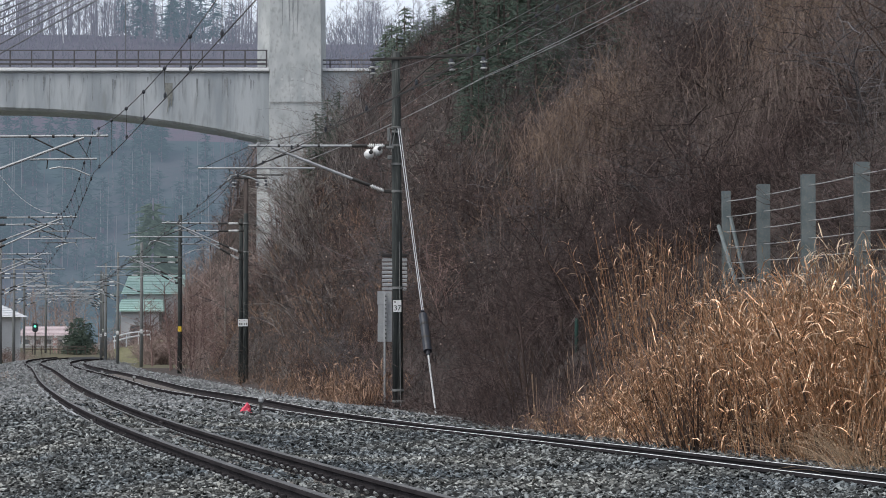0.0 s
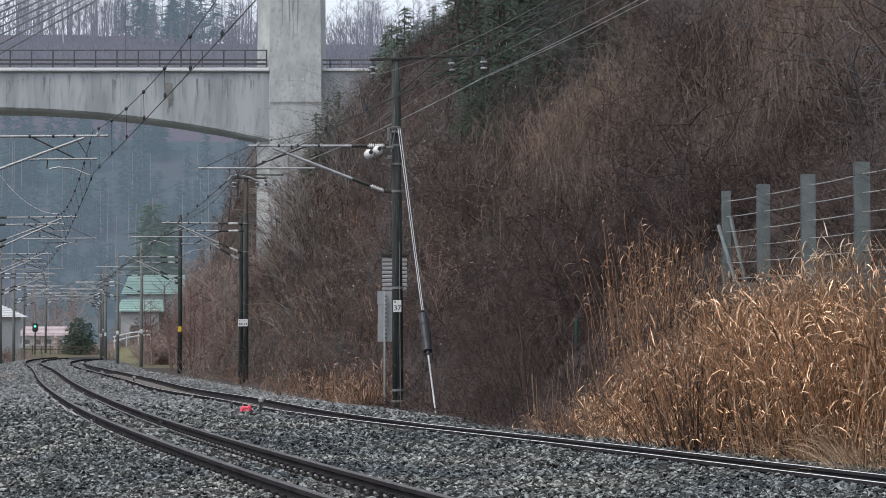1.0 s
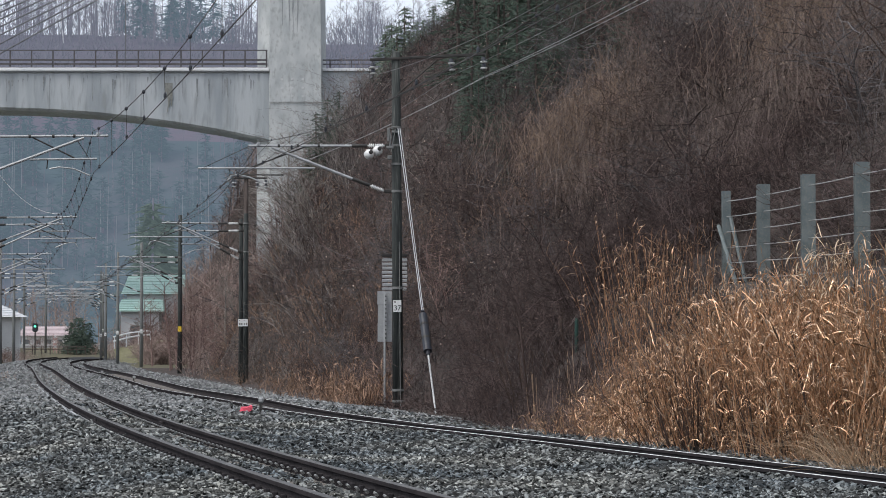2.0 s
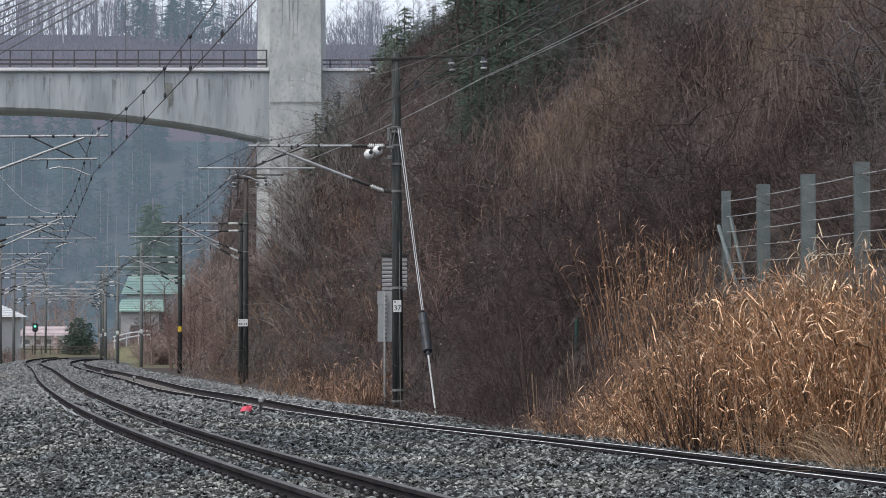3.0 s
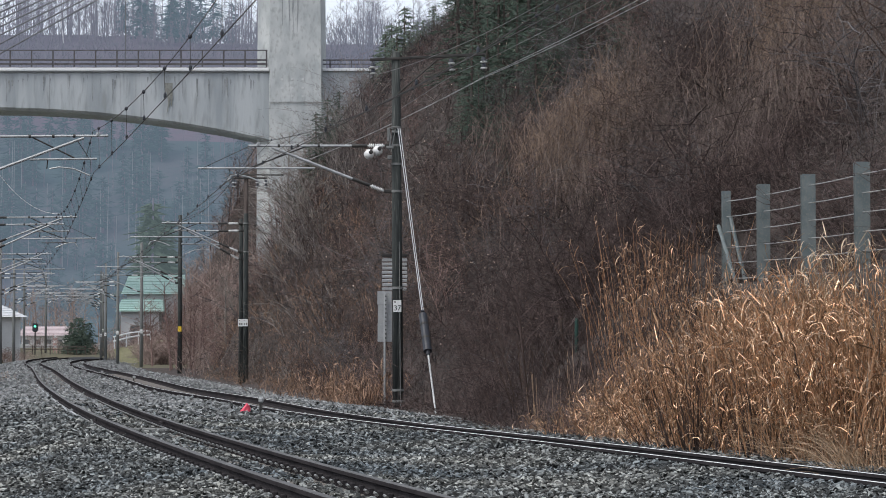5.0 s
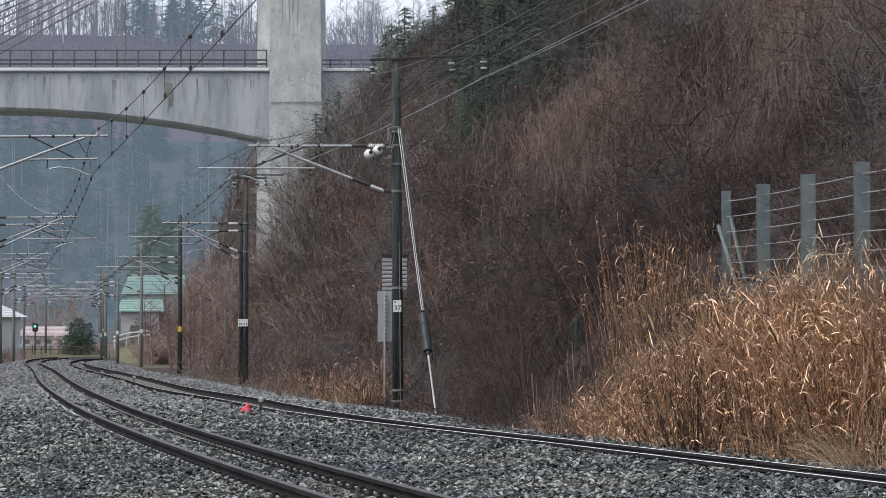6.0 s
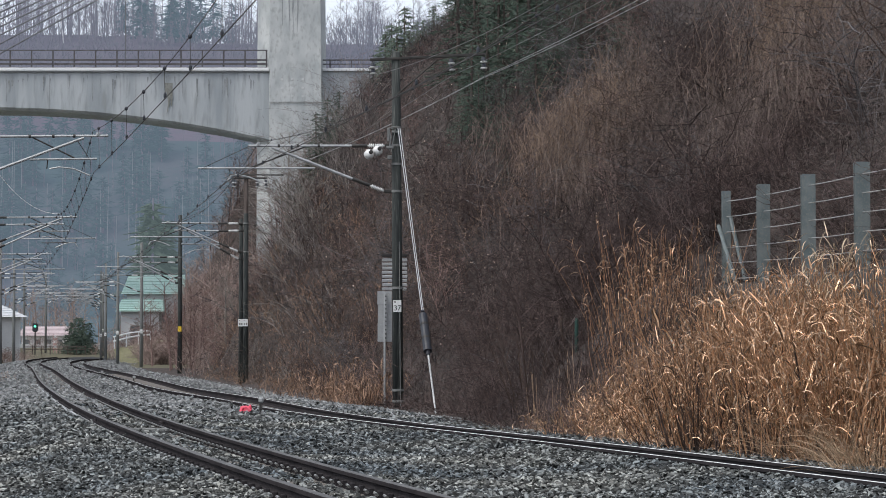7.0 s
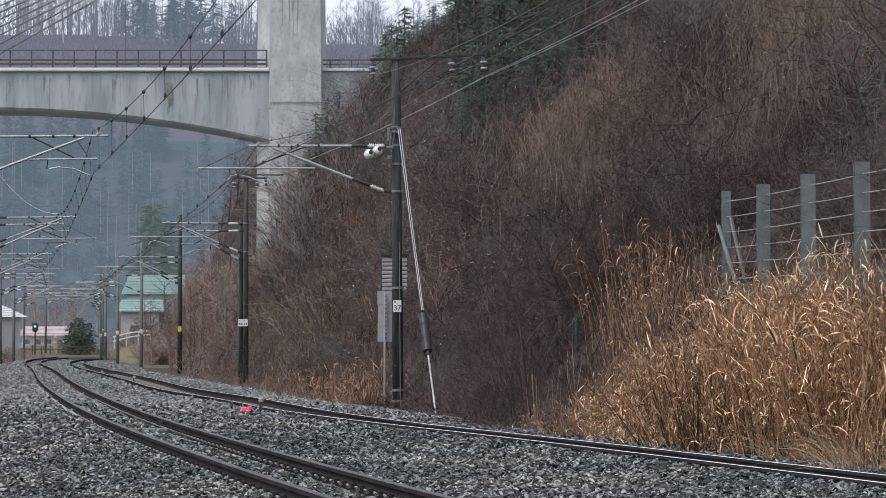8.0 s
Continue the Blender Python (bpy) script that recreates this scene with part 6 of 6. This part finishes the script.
for k in range(30):
    y = rng.uniform(62, 240)
    x = left_track(y) - rng.uniform(3.8, 7)
    place("bare_shrub", rng.choice(LIGHT), x, y, "brown leafless shrub standing beside the far track", "shrub", "shrubs beside the far track", rng.uniform(0.5, 0.9))

for k in range(46):
    y = rng.uniform(304, 332)
    place("bare_shrub", rng.choice(LIGHT), rng.uniform(-57, -39.5), y, "brown leafless shrub on the waste ground before the station", "shrub", "shrubs beside the far track", rng.uniform(0.6, 1.0))
for k in range(18):
    y = rng.uniform(235, 290)
    place("bare_shrub", rng.choice(LIGHT), left_track(y) - rng.uniform(3.5, 7), y, "brown leafless shrub along the far track", "shrub", "shrubs beside the far track", rng.uniform(0.4, 0.7))
for x, y, s in ((-43.6, 310, 1.0), (-42.9, 311, 1.15), (-42.2, 309, 1.1), (-41.6, 312, 1.0), (-43.0, 308, 0.8), (-41.9, 307.5, 0.8)):
    place("evergreen_bush", EVERGREEN[1], x, y, "round dark evergreen bush near the station", "bush", "evergreen bushes", s * 0.52, z=0.1)

def far_cover():
    """Fine bare twigs standing close together over the far hill."""
    g = np.random.default_rng(31)
    n = 15000
    y = g.uniform(498, 592, n)
    x = g.uniform(-0.178, 0.03, n) * y
    z = np.array([ground_z(float(a), float(b)) for a, b in zip(x, y)])
    p0 = np.stack([x, y, z - 0.3 + (5.5 + 3.0 * np.clip((-55 - x) / 25, 0, 1)) * g.random(n) ** 1.3], 1)
    d = np.stack([g.normal(0, 0.5, n), g.normal(0, 0.5, n), np.ones(n)], 1)
    p1 = p0 + d * g.uniform(0.7, 2.4, n)[:, None]
    r = g.uniform(0.05, 0.13, n)[:, None]
    ring = [np.array(q) for q in ((1, 0, 0), (-0.5, 0.87, 0), (-0.5, -0.87, 0))]
    v = np.stack([p0 + r * q for q in ring] + [p1], 1)
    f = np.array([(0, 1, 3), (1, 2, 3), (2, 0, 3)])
    tagged(new("far_brushwood", fast_mesh("far_brushwood", v.reshape(-1, 3), (f[None] + 4 * np.arange(n)[:, None, None]).reshape(-1, 3), M_FARBRUSH)), "hazy grey brushwood covering the far hillside", "woodland", kind="stuff")


far_cover()

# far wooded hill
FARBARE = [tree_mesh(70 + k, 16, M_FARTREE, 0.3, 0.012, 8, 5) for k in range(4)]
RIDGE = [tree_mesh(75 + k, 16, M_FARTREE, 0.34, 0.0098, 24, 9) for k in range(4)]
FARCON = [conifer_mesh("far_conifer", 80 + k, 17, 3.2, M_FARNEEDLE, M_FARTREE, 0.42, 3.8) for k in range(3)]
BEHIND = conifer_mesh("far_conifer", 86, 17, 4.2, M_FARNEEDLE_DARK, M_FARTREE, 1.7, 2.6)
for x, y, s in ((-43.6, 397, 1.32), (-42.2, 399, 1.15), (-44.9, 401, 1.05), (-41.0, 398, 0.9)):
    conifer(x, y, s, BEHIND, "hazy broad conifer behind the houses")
FAR_CON, FAR_BARE = [], []


def far_tree(wood, pair, x, y, s):
    m = pose(x, y, ground_z(x, y) - 0.3, 0, 0, rng.uniform(0, 360)) @ Matrix.Scale(s, 4)
    wood.append((pair[1], m))
    FAR_BARE.append((pair[0], m))


for k in range(40):
    y = rng.uniform(562, 596)
    far_tree(FAR_BARE, rng.choice(RIDGE), rng.uniform(-0.047, 0.006) * y, y, rng.uniform(0.55, 0.95))
for k in range(135):
    y = rng.uniform(556, 600)
    far_tree(FAR_BARE, rng.choice(RIDGE + FARBARE), rng.uniform(-0.174, -0.07) * y, y, rng.uniform(0.6, 1.05))
for k in range(16):
    y = rng.uniform(556, 585)
    far_tree(FAR_CON, rng.choice(FARCON), rng.uniform(-0.122, -0.08) * y, y, rng.uniform(0.5, 0.85))
for k in range(130):
    y = rng.uniform(406, 492)
    far_tree(FAR_CON, rng.choice(FARCON), rng.uniform(-0.176, -0.06) * y, y, rng.uniform(0.3, 0.7))
for k in range(90):
    y = rng.uniform(405, 490)
    far_tree(FAR_BARE, rng.choice(FARBARE), rng.uniform(-0.176, -0.06) * y, y, rng.uniform(0.25, 0.5))

bare_tree(-80.5, 560, 0.8, tree_mesh(77, 9, misty(M_BIRCH, (0.1, 0.11, 0.13), 1.0), 0.12, 0.022, 5), "pale birch standing out on the far hill", "trees on the far hill")

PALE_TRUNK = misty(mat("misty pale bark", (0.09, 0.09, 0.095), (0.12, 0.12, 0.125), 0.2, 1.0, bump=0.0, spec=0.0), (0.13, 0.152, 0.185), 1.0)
STEMS = Build()
for k in range(34):
    y = rng.uniform(405, 455)
    x = rng.uniform(-0.17, -0.085) * y
    z = ground_z(x, y)
    STEMS.tube([(x, y, z - 0.5), (x + rng.uniform(-0.3, 0.3), y, z + rng.uniform(7, 13))], 0.1, 4, 0.03)
tagged(part("far_trunks", STEMS, PALE_TRUNK), "faint pale tree trunks on the misty far slope", "woodland", kind="stuff")
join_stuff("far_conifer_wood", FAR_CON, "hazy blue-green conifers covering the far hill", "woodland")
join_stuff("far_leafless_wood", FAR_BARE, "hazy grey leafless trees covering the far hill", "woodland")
# the last tone listed is the far twigs with haze in their colour
for k, items in JOINED.items():
    join_stuff("far_shrubs", items, "far " + {"bare brown twigs": "brown", "reddish bare twigs": "russet", "dark bare twigs": "dark", "grey bare branches": "grey", "weathered russet-grey twigs": "weathered"}[k] + " leafless shrubs crowding the slope's foot", "shrubs")

# reeds on the bank
REEDS = [reed_mesh("dry_reeds", 90 + k, 1.35, 58, 0.5, 0.3, 0.0055, leaves=(3, 6), leaf_l=(0.07, 0.25)) for k in range(6)]
TALL = [reed_mesh("dry_reeds", 100 + k, 2.5, 8, 0.4, 0.12, 0.0062, leaves=(2, 4), droop=1.3, leaf_l=(0.12, 0.3), low=0.6) for k in range(4)]
SHORT = [reed_mesh("dry_grass", 96 + k, 0.6, 36, 0.5, 0.7, 0.0066, droop=1.2, leaves=(2, 5), leaf_l=(0.08, 0.24), low=0.1) for k in range(3)]
ARCH = [arch_mesh("arching_grass", 110 + k, M_STRAW, 24, 1.35, 0.0036, 1.5, 0.25, 1) for k in range(3)]
UPRIGHT = [fan_mesh("dark_sapling", 120 + k, M_DARKTWIG, 1.9, 17, 0.5) for k in range(3)]
for k in range(8):
    y = rng.uniform(36, 46.5)
    x = rng.uniform(0.034, 0.056) * y
    if x > right_track(y) + 1.9:
        place("bare_shrub", rng.choice(RUST + DARK), x, y, "low dark leafless shrub at the edge of the reeds", "shrub", "shrubs on the hillside", rng.uniform(0.32, 0.52), tilt=(rng.uniform(-10, 10), rng.uniform(-20, 0)))
SWAYING = []
# slope to the reed tops by bearing x/y from the camera, shaped to fit its view
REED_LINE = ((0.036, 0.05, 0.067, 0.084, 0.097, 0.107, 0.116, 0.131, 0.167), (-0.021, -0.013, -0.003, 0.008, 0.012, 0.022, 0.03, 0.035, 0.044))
for y0 in np.arange(27.5, 47.5, 0.72):
    for u0 in np.arange(0.1, 5.4, 0.55):
        y, u = float(y0 + rng.uniform(-0.4, 0.4)), u0 + rng.uniform(-0.3, 0.3)
        x = right_track(y) + 1.5 + max(0.0, u)
        edge = 5.0 + 0.088 * (45.5 - y) - 0.3 - x
        if y < 34 and u < 0.45 or x > 0.172 * y + 0.3 or edge < 0 or x < 0.05 * y and rng.random() < 0.25 or x < 1.3 or y > 44.5 and x < 2.2:
            continue
        zg = ground_z(x, y)
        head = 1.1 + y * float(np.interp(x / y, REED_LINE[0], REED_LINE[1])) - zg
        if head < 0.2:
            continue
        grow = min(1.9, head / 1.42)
        k = u < 0.6 or rng.random() < 0.15
        me = rng.choice(ARCH if rng.random() < 0.2 else SHORT) if k else rng.choice(REEDS)
        ob = place("dry_grass" if k else "dry_reeds", me, x, y, "low tuft of straw-coloured dry grass" if k else "dense clump of golden dry reeds on the bank", "grass" if k else "reeds",
                   "dry grass on the bank" if k else "reeds on the bank", rng.uniform(0.75, 1.1) * (grow if not k else min(0.9, grow * 1.6)), tilt=(rng.uniform(-8, 8), rng.uniform(-20, 5)))
        if not k:
            SWAYING.append((ob, x, y))
for k in range(34):
    y = rng.uniform(42.5, 46.2)
    x = rng.uniform(0.064, 0.1) * y
    SWAYING.append((place("dry_reeds", rng.choice(TALL), x, y, "sparse stand of tall pale reeds beside the wall's end", "reeds", "reeds on the bank", rng.choice((0.6, 0.75, 0.9, 1.0, 1.1)), z=min(ground_z(x, y), 0.75), tilt=(rng.uniform(-8, 8), rng.uniform(-14, 10))), x, y))
for k in range(7):
    x, y = rng.uniform(3.7, 4.5), rng.uniform(46.6, 48)
    SWAYING.append((place("dry_reeds", rng.choice(TALL), x, y, "sparse stand of tall drooping reeds behind the wall's end", "reeds", "reeds on the bank", rng.uniform(0.85, 1.05), z=min(0.9, ground_z(x, y))), x, y))
for k in range(22):
    x, y = rng.uniform(4.2, 7.2), rng.uniform(46.6, 50.5)
    place("bare_shrub", rng.choice(DARK + RUST), x, y, "dark leafless shrub behind the wall's end", "shrub", "shrubs on the hillside", rng.uniform(0.5, 0.75))
for k in range(12):
    y = rng.uniform(32, 38)
    x = min(5.0 + 0.088 * (45.5 - y) - 0.4, 0.165 * y) - rng.uniform(0, 0.6)
    SWAYING.append((place("dry_reeds", rng.choice(TALL), x, y, "sparse stand of tall pale reeds below the fence", "reeds", "reeds on the bank", rng.uniform(0.7, 0.85)), x, y))
for k in range(64):
    y = rng.uniform(34, 43)
    x = right_track(y) + 1.95 + rng.random() ** 1.5 * 1.1
    if x > 0.048 * y:
        place("dry_grass", rng.choice(SHORT), x, y, "low tuft of straw-coloured dry grass", "grass", "dry grass on the bank", rng.uniform(0.8, 1.35))
STRAW = [reed_mesh("straw_reeds", 170 + k, 1.9, 26, 0.4, 0.12, 0.0065, [M_REED, M_STRAWLEAF], leaves=(2, 5), droop=0.8, leaf_l=(0.14, 0.36)) for k in range(2)]
for k in range(16):
    y = rng.uniform(32.5, 37.5)
    x = min(5.0 + 0.088 * (45.5 - y) - 0.3, 0.168 * y) - rng.uniform(0, 0.45)
    SWAYING.append((place("straw_reeds", rng.choice(STRAW), x, y, "tall pale straw-coloured reeds below the fence", "reeds", "reeds on the bank", rng.uniform(0.9, 1.15)), x, y))
for k in range(16):
    y = rng.uniform(28.5, 32.5)
    x = min(0.165 * y, right_track(y) + 1.55 + rng.uniform(0, 0.6))
    SWAYING.append((place("dry_grass", rng.choice(ARCH), x, y, "arching tuft of long straw-coloured grass", "grass", "dry grass on the bank", rng.uniform(0.9, 1.4)), x, y))
for x, y, s in ((4.0, 33.0, 0.95), (4.25, 32.6, 0.85), (5.0, 30.4, 0.6), (4.5, 35.5, 0.8), (3.7, 36, 0.7), (2.3, 43.5, 1.0), (1.5, 46, 1.1), (4.75, 38.5, 0.9), (3.9, 40, 0.85), (4.3, 38.2, 0.85), (3.2, 38.0, 0.75), (3.5, 34.5, 0.8), (4.0, 33.4, 0.75), (3.2, 35.5, 1.0), (3.4, 34.8, 0.95), (3.1, 36.2, 0.9)):
    place("dark_sapling", rng.choice(UPRIGHT), x, y, "dark leafless sapling with upright stems among the reeds", "shrub", "dark saplings among the reeds", s, tilt=(0, rng.uniform(-12, 6)))
STALK = tagged(new("dead_stalk"), "thick dark dead stalk leaning among the reeds", "shrub")
part("stem", Build().tube([(0.25, 0, -0.1), (0.1, 0, 0.6), (-0.05, 0.02, 1.2), (-0.15, 0, 1.75)], 0.02, 6, 0.011), M_DARKTWIG, STALK)
for path in ([(0.1, 0, 0.6), (0.3, -0.05, 0.95), (0.42, -0.05, 1.1)], [(-0.05, 0.02, 1.2), (-0.2, -0.05, 1.4), (-0.4, -0.05, 1.5)], [(0.0, 0, 0.95), (0.2, 0, 1.3), (0.25, 0, 1.55)]):
    part("twig", Build().tube(path, 0.008, 4, 0.003), M_DARKTWIG, STALK)
STALK.matrix_basis = pose(4.4, 32.3, ground_z(4.4, 32.3), 0, 0, 0)
bare_tree(6.9, 39.0, 0.95, tree_mesh(150, 7, M_DARKTWIG, 0.55, 0.008, 22), "thin dark leafless tree behind the rockfall fence", "saplings on the slope")


# brush hiding the lower walls of the green-roofed houses
for x, y, s in ((-31.0, 262.5, 1.5), (-30.5, 263, 1.25), (-29.9, 262.5, 1.45), (-29.3, 263, 1.3), (-28.8, 262, 1.7), (-28.2, 263, 1.9), (-27.6, 262.5, 2.1), (-27.1, 263.5, 2.3), (-28.0, 264.5, 2.0), (-31.5, 261.5, 1.3), (-30.2, 261.5, 1.1), (-28.6, 261, 1.4), (-27.4, 261, 1.8)):
    place("dense_shrub", rng.choice(DENSE_SHRUB), x, y, "russet leafless shrub hiding the lower wall of the house", "shrub", "shrubs beside the far track", s)


for x, y, s in ((-41.0, 245, 0.7), (-40.4, 244, 0.6), (-39.9, 245, 0.75), (-39.4, 243.5, 0.6), (-39.0, 245.5, 0.7), (-38.6, 244, 0.55), (-40.7, 243, 0.5), (-39.6, 242, 0.5)):
    place("dense_shrub", rng.choice(DENSE_SHRUB), x, y, "low russet shrub at the foot of the white house", "shrub", "shrubs beside the far track", s)


# thin straight canes at the slope's foot before the reeds
CANE_MESH = [Build().tube([(0, 0, -0.1), (0.02 * k - 0.02, 0.01, 0.5), (0.07 * k - 0.06, 0.03, 1.0)], 0.008, 4, 0.003).mesh("cane", M_STRAW) for k in range(3)]
for k in range(18):
    y = 44.0 + rng.uniform(-0.7, 0.9)
    x = rng.uniform(0.033, 0.05) * y
    place("cane", rng.choice(CANE_MESH), x, y, "thin pale dry cane standing at the slope's foot", "cane", "dry canes", rng.uniform(0.6, 1.15), tilt=(rng.uniform(-5, 5), rng.uniform(-4, 9)))


# ---- what moves: the wind in the reeds ----
def motions():
    for k, ob in enumerate(TAPE):
        m = ob.matrix_basis.copy()
        walk(ob, [(8.0 * i / 32, m @ pose(0, 0, 0.01 * math.sin(2.3 * i + k), 6 * math.sin(1.9 * i + k), 14 * math.sin(1.3 * i + 2 * k), 10 * math.sin(1.7 * i))) for i in range(33)])
    for ob, x, y in SWAYING:
        base = ob.matrix_basis.copy()
        place0 = Matrix.Translation(base.translation)
        rest = place0.inverted() @ base
        ph = 0.55 * x + 0.2 * y
        rows = []
        for k in range(25):
            t = 8.0 * k / 24
            gust = 0.5 + 0.5 * math.sin(0.9 * t + 0.3 * x)
            a = 1.7 * math.sin(3.4 * t + ph) * gust + 0.6 * math.sin(5.3 * t + 2 * ph)
            rows.append((t, place0 @ Matrix.Rotation(radians(a), 4, "Y") @ Matrix.Rotation(radians(0.5 * a), 4, "X") @ rest))
        size = ob.scale.copy()
        walk(ob, rows)
        ob.scale = size


motions()
